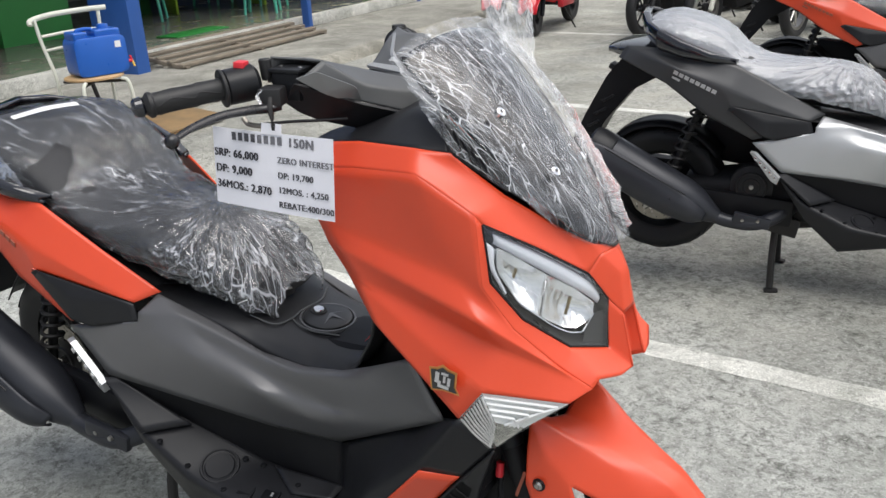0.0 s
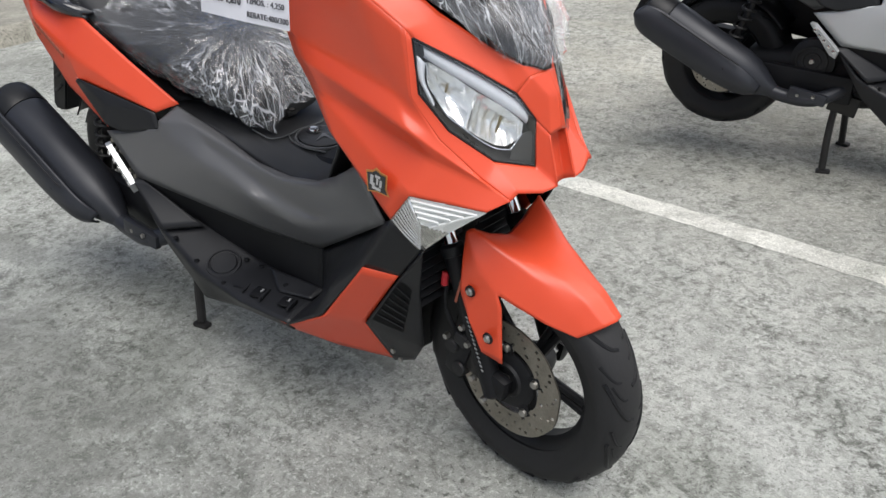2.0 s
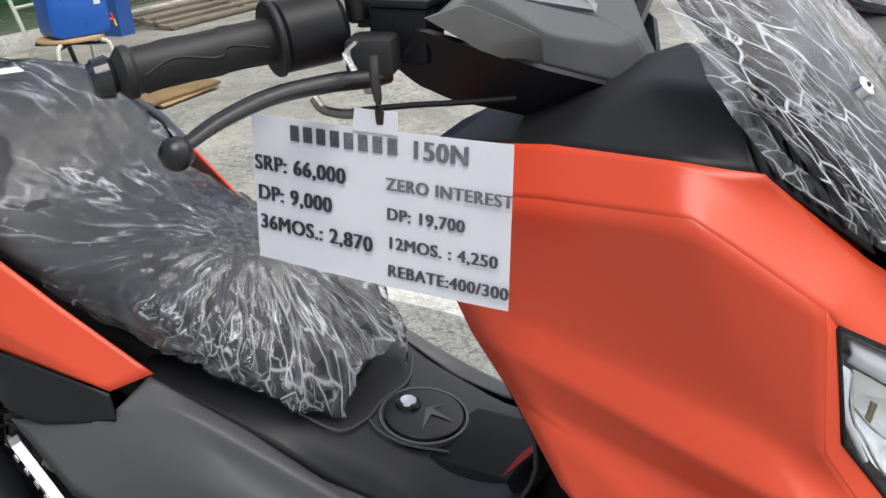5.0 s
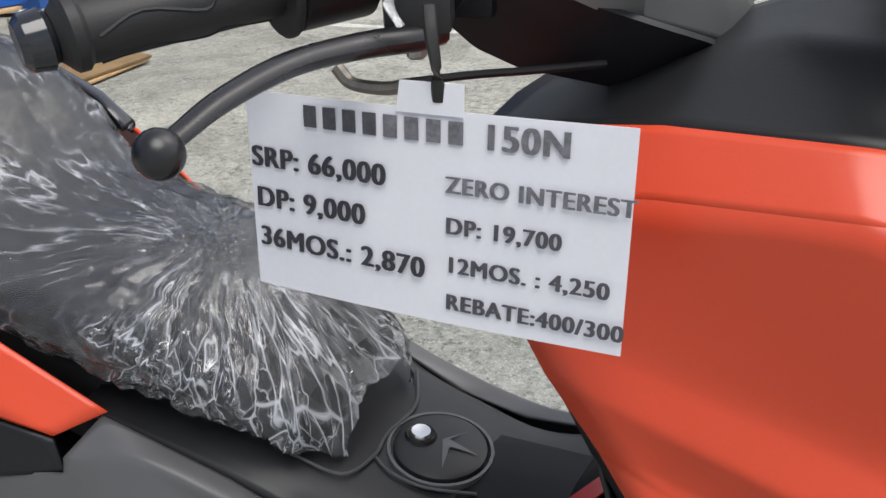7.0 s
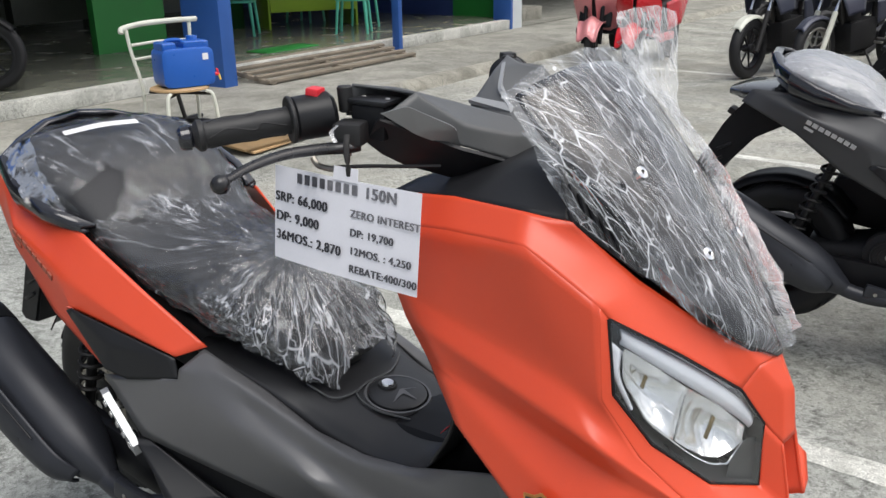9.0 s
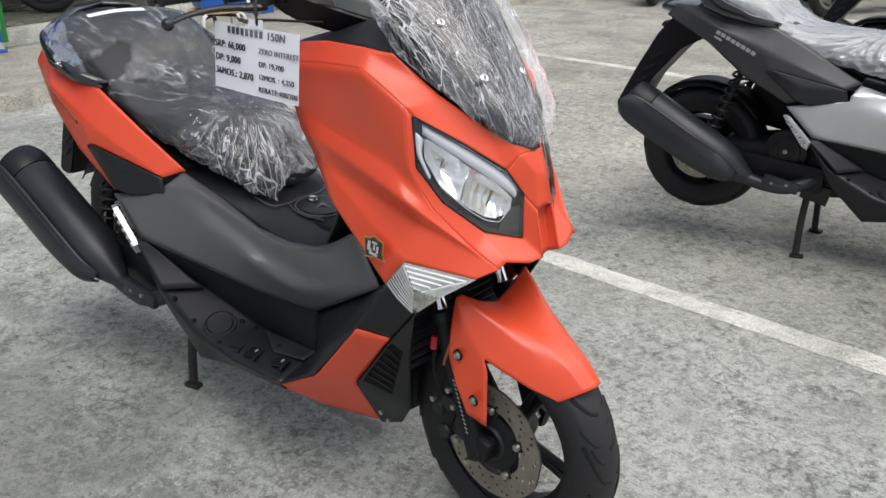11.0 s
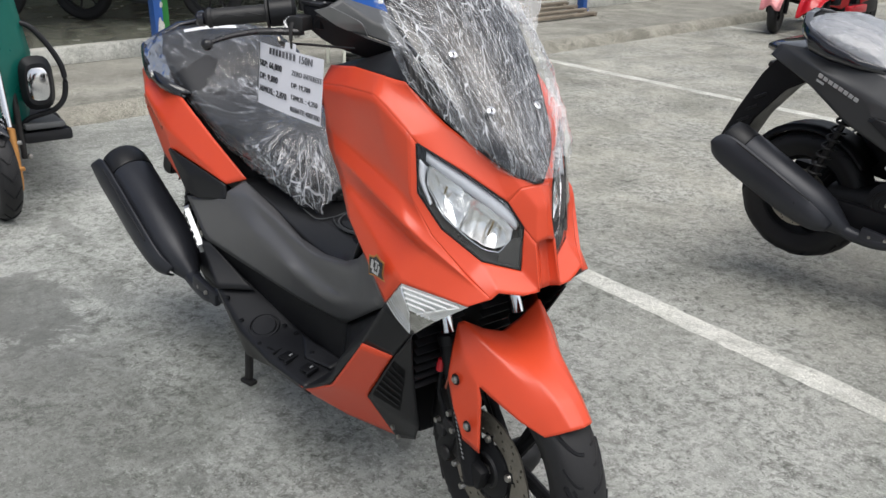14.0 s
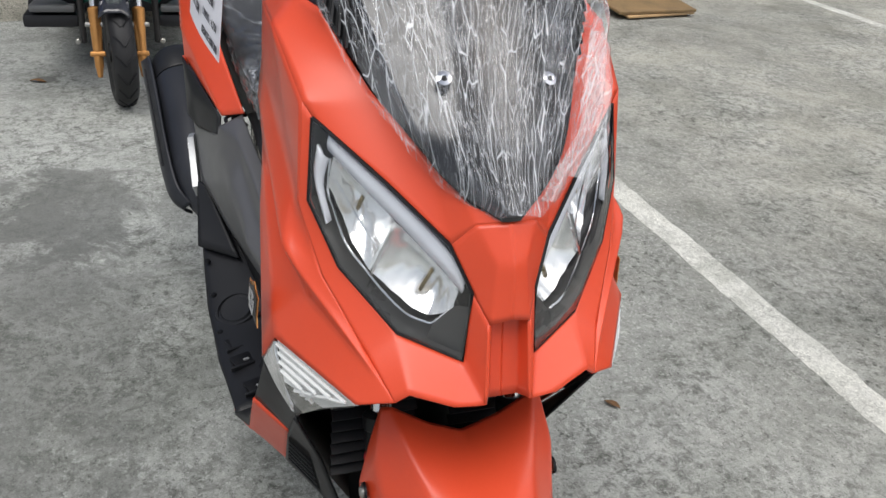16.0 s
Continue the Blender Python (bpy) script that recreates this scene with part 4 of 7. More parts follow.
def turn_signal(parent, s):
    lamp = new("turn_signal")
    lamp.parent = parent
    tagged(lamp, "clear ribbed turn signal")
    p = dict(a=(-0.145, -0.238, 0.643), b=(-0.105, -0.228, 0.695), c=(0.010, -0.157, 0.670), d=(-0.055, -0.184, 0.622), e=(-0.096, -0.204, 0.585), f=(-0.110, -0.209, 0.582), m=(-0.085, -0.224, 0.645))
    part("lens", cage(p, ["a b m f", "b c d m", "m d e f"], 0.54, 0.34, 4, s), CLEAR, lamp, "clear lens", 30).visible_shadow = False
    q = {k: (x - 0.002, y + 0.004, z) for k, (x, y, z) in p.items()}
    part("bowl", cage({k: q[k] for k in "bcdm"}, ["b c d m"], 0.54, 0.34, 4, s), FROST, lamp, "pale bright bowl", 30)
    part("reflector", cage({k: q[k] for k in "abmdef"}, ["a b m f", "m d e f"], 0.54, 0.34, 4, s), CRINKLE, lamp, "fluted chrome reflector", 30)
    rib = None
    A, B, C, D, E_, F_ = (Vector(p[k]) for k in "abcdef")
    M = Vector(p["m"])
    drop = Vector((-0.0005, 0.002, 0))
    for k in range(9):
        t = (k + 0.5) / 9
        wob = 0.35 * noise.noise((k * 1.7, 3.0, 0.0))
        flute = tube([A.lerp(B, t) * 0.96 + M * 0.04 + drop, (A.lerp(B, t) + F_.lerp(M, t)) * 0.5 + drop + Vector((0.004 * wob, -0.0015, 0)), F_.lerp(E_, 0.3).lerp(M, 0.92 * t) + drop], 0.0026 + 0.0012 * wob, 4, 8)
        bmesh.ops.transform(flute, matrix=Matrix.Diagonal((1, s, 1, 1)), verts=flute.verts)
        part("flute", fix(flute), CHROME, lamp, "chrome reflector flute")
    for k in range(4):
        t = 0.15 + 0.2 * k
        rib = rod(B.lerp(M, 0.12 + 0.2 * k) + drop, C.lerp(M, t) + drop, 0.0022, None, 6, rib)
        rib = rod(C.lerp(M, t) + drop, M.lerp(D, 0.3 + 0.16 * k) + drop, 0.0022, None, 6, rib)
    bmesh.ops.transform(rib, matrix=Matrix.Diagonal((1, s, 1, 1)), verts=rib.verts)
    part("ribs", fix(rib), FROST, lamp, "pale bright ribs")


def cowl_on(parent, paint):
    for s in (1, -1):
        side = part("front_cowl_side", cage(flank("E0 E1 E2 E3 K0 K1 F2 F3 S1 S2 L1 J5 J6 J7 R0 Q C1 R1 R2 V1", s),
                    ["K0 E0 E1", "K0 E1 C1 K1", "K1 C1 F2", "F2 C1 J7 F3", "E1 R0 R1 C1", "C1 R1 J6 J7", "R1 R2 J5 J6", "R0 Q V1 R1", "R1 V1 R2", "Q S1 V1", "V1 S1 S2 R2", "Q E2 E3 S1", "S2 L1 R2", "R2 L1 J5"], 0.58, 0.5, 2, s), paint, parent, "", 22, 0.004)
        part("cowl_top", cage(flank("K0 K1 F2 F3 T0 T1 T2 F1 W1 W2 WM W3 H0 H1 H2 N1", s),
             ["T0 T1 K1 K0", "T1 T2 F2 K1", "T2 F1 W1 F3 F2", "F3 W1 H1 H0", "W1 W2 H2 H1", "W2 WM N1 H2", "WM W3 N1"], 0.54, 0.34, 4, s), paint, parent, "", 30, 0.004)
        part("nose", cage(flank("W3 N1 H2 H3 N2 N0 NC G1", s), ["W3 NC N2 N1", "N1 N2 H3 H2", "NC N0 G1 N2", "N2 G1 H3"], 0.54, 0.34, 4, s), paint, parent, "", 30, 0.004)
        part("lamp_surround", cage(flank("F3 H0 H7 H6 H5 H4 H3 J7 J6 J5 L1 LM L2 G0 G1", s),
             ["F3 H0 H7 J7", "H7 H6 J6 J7", "H6 H5 J5 J6", "H5 LM L1 J5", "H5 H4 L2 LM", "H4 G0 L2", "H3 G1 G0 H4"], 0.54, 0.34, 4, s), paint, parent, "", 30, 0.004)
        groove = dict(a=(0.044, -0.023, 0.779), b=(0.064, -0.026, 0.690), c=(0.044, -0.018, 0.684), d=(0.026, -0.017, 0.779), e=(0.024, 0.0, 0.779), f=(0.042, 0.0, 0.682))
        part("nose_groove", cage(groove, ["a b c d", "d c f e"], 0.54, 0.34, 4, s), paint, parent, "", 30, 0.003)
        under = dict(a=(0.018, -0.104, 0.718), b=(0.046, -0.058, 0.700), c=(0.028, -0.018, 0.702), d=(0.014, 0, 0.703), e=(-0.075, 0, 0.735), f=(-0.075, -0.10, 0.735))
        part("under_cowl", cage(under, ["a b e f", "b c d e"], 0.54, 0.34, 4, s), BLACK, parent, "black lower nose", 30, 0.004)
        rear = dict(a=(-0.480, -0.158, 1.010), b=(-0.442, -0.186, 0.925), c=(-0.325, -0.208, 0.765), d=(-0.150, -0.233, 0.645), e=(-0.225, -0.145, 0.620), f=(-0.385, -0.120, 0.730), g=(-0.490, -0.105, 0.900), h=(-0.500, -0.10, 1.02))
        part("leg_shield", cage(rear, ["a b g h", "b c f g", "c d e f"], 0.54, 0.34, 4, s), INNER, parent, "black inner leg shield", 30, 0.004)
        # shield emblem
        base = pose(-0.166, -0.2435 * s, 0.712, 90, 0, 4 if s > 0 else 176) @ pose(0, 0, 0, -5, 0, 0)
        crest = [(-0.020, 0.024), (-0.008, 0.026), (0.0, 0.034), (0.009, 0.026), (0.021, 0.022), (0.019, -0.012), (0.024, -0.026), (0.0, -0.022), (-0.018, -0.026)]
        part("emblem", slab([base @ Vector((u * 1.22, v * 0.80, 0)) for u, v in crest], 0.0012), GOLD, side, "yellow and black shield emblem", 0)
        part("emblem_field", slab([base @ Vector((u * 1.04, v * 0.66, 0.0014)) for u, v in crest], 0.0008), BADGEBLK, side, "", 0)
        for u, v, w, h in ((-0.007, 0.006, 0.007, 0.018), (0.003, 0.004, 0.004, 0.012), (0.009, 0.000, 0.005, 0.014), (0.001, -0.012, 0.020, 0.005), (0.004, 0.015, 0.012, 0.004), (-0.004, -0.004, 0.005, 0.006)):
            part("emblem_mark", box((w, h, 0.0008), (0, 0, 0), (0, 0, 0), 0), BADGE, side).matrix_basis = base @ pose(u * 1.3, v * 0.82, 0.0026, 0, 0, -8)


def lower_cowl_on(parent, paint, sidepaint):
    for s in (1, -1):
        low = dict(a=(-0.228, -0.243, 0.519), b=(-0.170, -0.205, 0.505), c=(-0.300, -0.188, 0.343), d=(-0.322, -0.098, 0.190), e=(-0.430, -0.165, 0.215), f=(-0.520, -0.215, 0.245), g=(-0.655, -0.251, 0.286), h=(-0.500, -0.247, 0.283), i=(-0.380, -0.236, 0.345))
        part("lower_cowl", cage(low, ["a b c i", "i c e h", "c d e", "h e f", "h f g"], 0.54, 0.34, 4, s), paint, parent, "", 30, 0.004)
        blk = dict(a=(-0.145, -0.237, 0.643), b=(-0.098, -0.203, 0.583), c=(-0.168, -0.203, 0.503), d=(-0.228, -0.241, 0.521), e=(-0.385, -0.238, 0.347), f=(-0.500, -0.249, 0.285), g=(-0.520, -0.125, 0.300), h=(-0.515, -0.112, 0.405), i=(-0.250, -0.168, 0.580), j=(-0.360, -0.225, 0.420))
        part("knee_panel", cage(blk, ["a b c d", "a d j i", "d e j", "j e f g", "i j g h"], 0.54, 0.34, 4, s), FOOTBOARD, parent, "matt black lower leg panel", 30, 0.004)
        vent = dict(a=(-0.100, -0.205, 0.583), b=(-0.168, -0.203, 0.503), c=(-0.298, -0.188, 0.343), d=(-0.320, -0.098, 0.190), e=(-0.286, -0.068, 0.190), f=(-0.209, -0.112, 0.282), g=(-0.161, -0.160, 0.451))
        vp = part("radiator_cowl", cage(vent, ["a b g", "b c f g", "c d e f"], 0.6, 0.34, 4, s), FOOTBOARD, parent, "black radiator cowl", 30, 0.004)
        B, C, F, G = (Vector(vent[k]) for k in "bcfg")
        face = (C - B).cross(G - B).normalized()
        face *= -0.005 if face.y > 0 else 0.005
        def in_mouth(t, w):
            p = B.lerp(C, t).lerp(G.lerp(F, t), w) + face
            return Vector((p.x, p.y * s, p.z))
        # near-black sheet laid on the cowl face stands in for a shaded recess
        gape = sheet([[in_mouth(t, w) for t in (0.03, 0.30, 0.62, 0.88)] for w in (0.04, 0.34, 0.62)], 3, 3, s)
        part("dark_mouth_sheet", gape, INNER, vp, "dark sheet in place of the shaded slotted mouth", 30)
        for k in range(6):
            t = 0.14 + 0.12 * k
            part("mouth_slat", rod(in_mouth(t, 0.06) + Vector((0.001, -0.001 * s, 0)), in_mouth(t + 0.05, 0.60) + Vector((0.001, -0.001 * s, 0)), 0.0016, None, 6), BLACK, vp)
        for k in range(9):
            part("radiator_slat", box((0.016, 0.120, 0.0035), (-0.168 - 0.002 * k, -0.085 * s, 0.575 - 0.021 * k), (0, 35, 0), 0.001), FOOTBOARD, vp)
        for x, z in ((-0.285, 0.245), (-0.262, 0.232)):
            part("cowl_bolt", spin([(0.002, -0.004), (0.006, -0.003), (0.006, 0.002)], "y", (x, -0.133 * s, z), 8), STEEL, vp)
        # tunnel flank
        g = dict(a=(-0.952, -0.214, 0.648), b=(-0.935, -0.168, 0.677), c=(-0.782, -0.152, 0.633), d=(-0.674, -0.142, 0.590), e=(-0.570, -0.134, 0.580), f=(-0.474, -0.132, 0.594), t=(-0.391, -0.150, 0.633), g=(-0.250, -0.214, 0.714), h=(-0.195, -0.208, 0.608),
                 s0=(-0.865, -0.186, 0.655), s1=(-0.743, -0.173, 0.620), s2=(-0.580, -0.164, 0.583), s3=(-0.440, -0.154, 0.600), v1=(-0.806, -0.184, 0.612), v2=(-0.647, -0.172, 0.561), v3=(-0.500, -0.145, 0.505),
                 r0=(-0.920, -0.221, 0.606), r1=(-0.797, -0.214, 0.583), r2=(-0.635, -0.204, 0.543), r3=(-0.545, -0.168, 0.486), i=(-0.515, -0.118, 0.412), j=(-0.660, -0.160, 0.430), k=(-0.860, -0.215, 0.470), l=(-1.050, -0.248, 0.492), m=(-1.150, -0.252, 0.592), n=(-0.955, -0.217, 0.628))
        part("side_panel", cage(g, ["b c s1 s0", "c d s2 s1", "d e s2", "e f s3 s2", "f t s3", "t g h s3", "a b s0", "a s0 r0 n", "s0 s1 v1", "s0 v1 r1 r0", "s1 s2 v2 v1", "s2 s3 v3 v2", "v1 v2 r2 r1", "v2 v3 r3 r2", "n r0 l m", "r0 r1 k l", "r1 r2 j k", "r2 r3 i j", "s3 h v3", "v3 h i r3"], 0.26, 0.14, 8, s), sidepaint, parent, "", 30, 0.004)
        # recess between side panel and floorboard
        rec = dict(a=(-1.045, -0.240, 0.500), b=(-0.860, -0.200, 0.480), c=(-0.660, -0.145, 0.440), d=(-0.515, -0.105, 0.420), e=(-0.510, -0.125, 0.290), f=(-0.700, -0.140, 0.310), g=(-0.900, -0.180, 0.385), h=(-1.050, -0.235, 0.470))
        part("tunnel_recess", cage(rec, ["a b g h", "b c f g", "c d e f"], 0.54, 0.34, 4, s), INNER, parent, "", 30, 0.004)
        # floorboard
        fl = dict(a=(-1.062, -0.250, 0.483), b=(-0.985, -0.262, 0.395), c=(-0.820, -0.270, 0.318), d=(-0.655, -0.262, 0.288), e=(-0.495, -0.248, 0.288), f=(-0.500, -0.125, 0.296), g=(-0.700, -0.140, 0.322), h=(-0.900, -0.178, 0.392), i=(-1.030, -0.236, 0.476),
                  u=(-0.960, -0.248, 0.325), v=(-0.844, -0.240, 0.218), w=(-0.690, -0.236, 0.246), x=(-0.495, -0.232, 0.262))
        fb = part("floorboard", cage(fl, ["a b h i", "b c g h", "c d e f g", "a u b", "b u v c", "c v w d", "d w x e"], 0.54, 0.34, 4, s), FOOTBOARD, parent, "black ribbed floorboard", 30, 0.004)
        wedge = dict(a=(-1.066, -0.252, 0.484), b=(-0.946, -0.267, 0.384), c=(-0.872, -0.190, 0.386), d=(-1.035, -0.238, 0.484))
        part("floorboard_riser", cage(wedge, ["a b c d"], 0.54, 0.34, 4, s), FOOTBOARD, fb, "", 30, 0.008, 1)
        tilt = (18 * s, 18, 0)
        part("access_cover", spin([(0.004, 0.001), (0.030, 0.002), (0.033, -0.002)], "z", (-0.775, -0.214 * s, 0.327), 28, tilt), FOOTBOARD, fb)
        part("access_cover_ring", spin([(0.0355, -0.002), (0.037, 0.003), (0.041, 0.003), (0.043, -0.002)], "z", (-0.775, -0.214 * s, 0.326), 28, tilt, close=False), FOOTBOARD, fb)
        # dark blocks stand in for shaded slots, pale beads for bright ground beneath
        for x, y, w in ((-0.693, -0.218, 0.046), (-0.632, -0.218, 0.042), (-0.548, -0.205, 0.036)):
            slot = part("footrest_slot", box((0.034, w, 0.006), (x, y * s, 0.301), (0, 6, 20 * s), 0.003), INNER, fb, "dark block in place of a shaded slot")
            part("slot_rim", box((0.006, w + 0.006, 0.010), (x + 0.020, (y - 0.002) * s, 0.302), (0, 6, 20 * s), 0.003), FOOTBOARD, slot)
            part("slot_bead", box((0.005, 0.011, 0.004), (x + 0.002, (y + 0.006) * s, 0.304), (0, 6, 20 * s), 0.001), ACCENT, slot, "pale block in place of bright ground seen through the slot")
        toe = dict(a=(-0.668, -0.158, 0.330), b=(-0.598, -0.192, 0.306), c=(-0.512, -0.165, 0.306), d=(-0.508, -0.124, 0.312))
        part("toe_ramp", cage(toe, ["a b c d"], 0.54, 0.34, 4, s), FOOTBOARD, fb, "", 30, 0.008, 1)
        for x, y, z in ((-0.905, -0.256, 0.372), (-0.831, -0.252, 0.332), (-0.740, -0.172, 0.331), (-0.595, -0.170, 0.313), (-0.730, -0.250, 0.306), (-0.700, -0.160, 0.321)):
            part("floorboard_screw", spin([(0.002, 0.003), (0.006, 0.002), (0.007, -0.002)], "z", (x, y * s, z), 10), INNER, fb)
        # chrome trim at the rear of the floorboard
        tr = dict(a=(-1.152, -0.256, 0.562), b=(-1.135, -0.262, 0.560), c=(-1.050, -0.262, 0.478), d=(-1.058, -0.255, 0.452), e=(-1.078, -0.254, 0.462))
        part("passenger_peg", cage(tr, ["a b c d e"], 0.54, 0.34, 4, s), SILVER, parent, "silver folded footpeg", 0, 0.014, 0)
        for k in range(5):
            t = (k + 0.5) / 5
            part("peg_rib", box((0.012, 0.004, 0.010), (-1.142 + 0.085 * t, -0.2665 * s, 0.548 - 0.082 * t), (0, 44, 0), 0.001), CHROME, parent)


def tunnel_on(parent):
    rows = [[(x, -w, lo), (x, -0.72 * w, mid), (x, 0, hi), (x, 0.72 * w, mid), (x, w, lo)] for x, w, lo, mid, hi in (
        (-1.00, 0.150, 0.655, 0.664, 0.670), (-0.80, 0.150, 0.634, 0.644, 0.650), (-0.70, 0.143, 0.598, 0.626, 0.634), (-0.62, 0.136, 0.572, 0.611, 0.620), (-0.54, 0.129, 0.570, 0.596, 0.606),
        (-0.46, 0.134, 0.596, 0.606, 0.612), (-0.42, 0.140, 0.640, 0.636, 0.636), (-0.385, 0.140, 0.740, 0.733, 0.730), (-0.47, 0.120, 0.930, 0.923, 0.920), (-0.49, 0.105, 1.030, 1.023, 1.020))]
    top = part("tunnel_top", sheet(rows, 4, 5), TUNNEL, parent, "matt black centre tunnel", 40, 0.004)
    lid = part("fuel_lid", spin([(0.010, 0.006), (0.046, 0.0065), (0.051, 0.004), (0.052, -0.002)], "z", (-0.612, -0.006, 0.621), 40, (0, 8, 0)), TUNNEL, parent, "round black fuel lid with a key lock")
    part("lid_ring", spin([(0.0535, -0.003), (0.055, 0.003), (0.0585, 0.003), (0.060, -0.003)], "z", (-0.612, -0.006, 0.620), 40, (0, 8, 0), close=False), GREY, lid)
    part("key_lock", spin([(0.003, 0.007), (0.0105, 0.008), (0.012, 0.005), (0.012, 0)], "z", (-0.636, -0.006, 0.630), 20, (0, 8, 0)), CHROME, lid, "chrome key lock")
    part("key_lock_ring", spin([(0.0125, 0.004), (0.016, 0.006), (0.018, 0.002)], "z", (-0.636, -0.006, 0.6285), 20, (0, 8, 0), close=False), GRIP, lid)
    part("lid_mark", cage(dict(a=(-0.592, -0.040, 0.626), b=(-0.600, -0.006, 0.6275), c=(-0.568, -0.002, 0.623), d=(-0.606, 0.004, 0.6285), e=(-0.594, 0.026, 0.6265), f=(-0.612, 0.000, 0.629)), ["a b f", "b c d f", "d e f"]), GREY, lid, "", 0)
    # lighter grey tubes paint in the highlight along the tunnel's dark seams
    part("tunnel_seam_highlight", tube([(-0.74, -0.10, 0.640), (-0.68, -0.095, 0.630), (-0.665, -0.055, 0.630), (-0.670, -0.020, 0.632), (-0.668, 0.04, 0.632), (-0.70, 0.10, 0.634)], 0.0019, 6, 6), BARGREY, top)
    part("tunnel_seam_highlight", tube([(-0.665, -0.055, 0.629), (-0.64, -0.066, 0.625), (-0.60, -0.066, 0.6185), (-0.55, -0.045, 0.611)], 0.0017, 6, 6), BARGREY, top)
    part("bag_hook", box((0.018, 0.03, 0.014), (-0.728, 0.004, 0.654), (0, 12, 0), 0.004), GRIP, top)
    part("hook_screw", spin([(0.002, 0.003), (0.006, 0.002), (0.006, 0)], "z", (-0.722, 0.004, 0.662), 8), STEEL, top)
    part("warning_label", slab([(-0.452, -0.085, 0.640), (-0.400, -0.075, 0.700), (-0.398, -0.035, 0.703), (-0.452, -0.045, 0.641)], -0.001), REDP, top, "red and white warning label", 0)


def tail_on(parent, paint, mark):
    for s in (1, -1):
        t = dict(a=(-0.928, -0.166, 0.682), b=(-0.972, -0.206, 0.664), c=(-1.232, -0.258, 0.714), d=(-1.120, -0.258, 0.612), e=(-1.150, -0.246, 0.600), f=(-1.310, -0.250, 0.680), g=(-1.455, -0.238, 0.785), h=(-1.640, -0.180, 0.864), i=(-1.610, -0.172, 0.905), j=(-1.400, -0.216, 0.900), k=(-1.220, -0.212, 0.850), l=(-1.070, -0.190, 0.762), m=(-1.250, -0.260, 0.775), n=(-1.100, -0.230, 0.715), o=(-1.420, -0.252, 0.845))
        panel = part("tail_panel", cage(t, ["a b n l", "b c m n", "l n m k", "c d e f m", "f g o m", "g h i o", "o i j k m"], 0.5, 0.3, 5, s), paint, parent, "", 30, 0.004)
        ins = dict(a=(-0.970, -0.209, 0.662), b=(-1.216, -0.264, 0.716), c=(-1.236, -0.262, 0.706), d=(-1.120, -0.264, 0.618), e=(-1.075, -0.247, 0.603), f=(-0.958, -0.214, 0.626), g=(-1.110, -0.254, 0.664))
        part("side_insert", cage(ins, ["a b g", "b c d g", "d e g", "e f a g"], 0.54, 0.34, 4, s), BLACK, parent, "black side insert", 30, 0.004)
        # maker's badge as plain blocks
        lo, hi = Vector(t["g"]).lerp(Vector(t["o"]), 0.74), Vector(t["f"]).lerp(Vector(t["m"]), 0.78)
        for k in range(8):
            p = lo.lerp(hi, 0.06 + 0.80 * k / 7)
            part("badge_block", box((0.016, 0.003, 0.013), (0, 0, 0), (0, 0, 0), 0), mark, panel).matrix_basis = pose(p.x, (p.y - 0.001) * s, p.z, 8 * s, 25, -3 * s)
        p = lo.lerp(hi, 0.10)
        part("badge_block", box((0.030, 0.003, 0.007), (0, 0, 0), (0, 0, 0), 0), mark, panel).matrix_basis = pose(p.x - 0.006, (p.y + 0.001) * s, p.z - 0.018, 8 * s, 25, -3 * s)
        # grab rail: a broad band with a ledge on top
        rail = ((-1.225, -0.208, 0.866, 0.846), (-1.31, -0.238, 0.892, 0.858), (-1.41, -0.242, 0.928, 0.876), (-1.492, -0.220, 0.966, 0.898), (-1.545, -0.155, 0.986, 0.930), (-1.575, -0.080, 1.010, 0.966), (-1.582, 0.0, 1.020, 0.978))
        rows = [[], [], [], []]
        for i, (x, y, hi_, lo_) in enumerate(rail):
            into = Vector((0.25 + 0.75 * min(1, i / 5), 1.0 - 0.95 * min(1, i / 5), 0)).normalized()
            p, q = Vector((x, y, lo_)), Vector((x, y, hi_))
            for row, w in zip(rows, (p + into * 0.006, p.lerp(q, 0.5) - into * 0.006, q, q + into * 0.026 + Vector((0, 0, -0.002)))):
                row.append(w)
        part("grab_rail", sheet(rows, 1, 3, s), GLOSS, parent, "gloss black grab rail", 24, 0.010)
        gus = dict(a=(-1.235, -0.200, 0.860), b=(-1.300, -0.226, 0.885), c=(-1.400, -0.222, 0.918), d=(-1.475, -0.195, 0.945), e=(-1.500, -0.190, 0.900), f=(-1.380, -0.222, 0.880), g=(-1.25, -0.20, 0.848))
        part("rail_foot", cage(gus, ["a b f g", "b c f", "c d e f"], 0.54, 0.34, 4, s), GLOSS, parent, "gloss black rail foot", 30, 0.005)
    b = loft([(-1.44, 0.18, 0.842, 0.90), (-1.56, 0.178, 0.848, 0.912), (-1.65, 0.14, 0.856, 0.908), (-1.705, 0.07, 0.862, 0.890)], 24, 3)
    part("tail_lamp", b, SMOKE, parent, "smoked clear tail lamp")
    part("tail_lamp_core", loft([(-1.45, 0.16, 0.85, 0.89), (-1.56, 0.155, 0.855, 0.90), (-1.66, 0.09, 0.866, 0.893)], 20, 3), SILVER, parent)
    part("undertail", loft([(-0.95, 0.12, 0.52, 0.67), (-1.15, 0.15, 0.58, 0.74), (-1.32, 0.19, 0.68, 0.86), (-1.48, 0.18, 0.80, 0.87), (-1.56, 0.15, 0.845, 0.875)], 20, 3), INNER, parent)
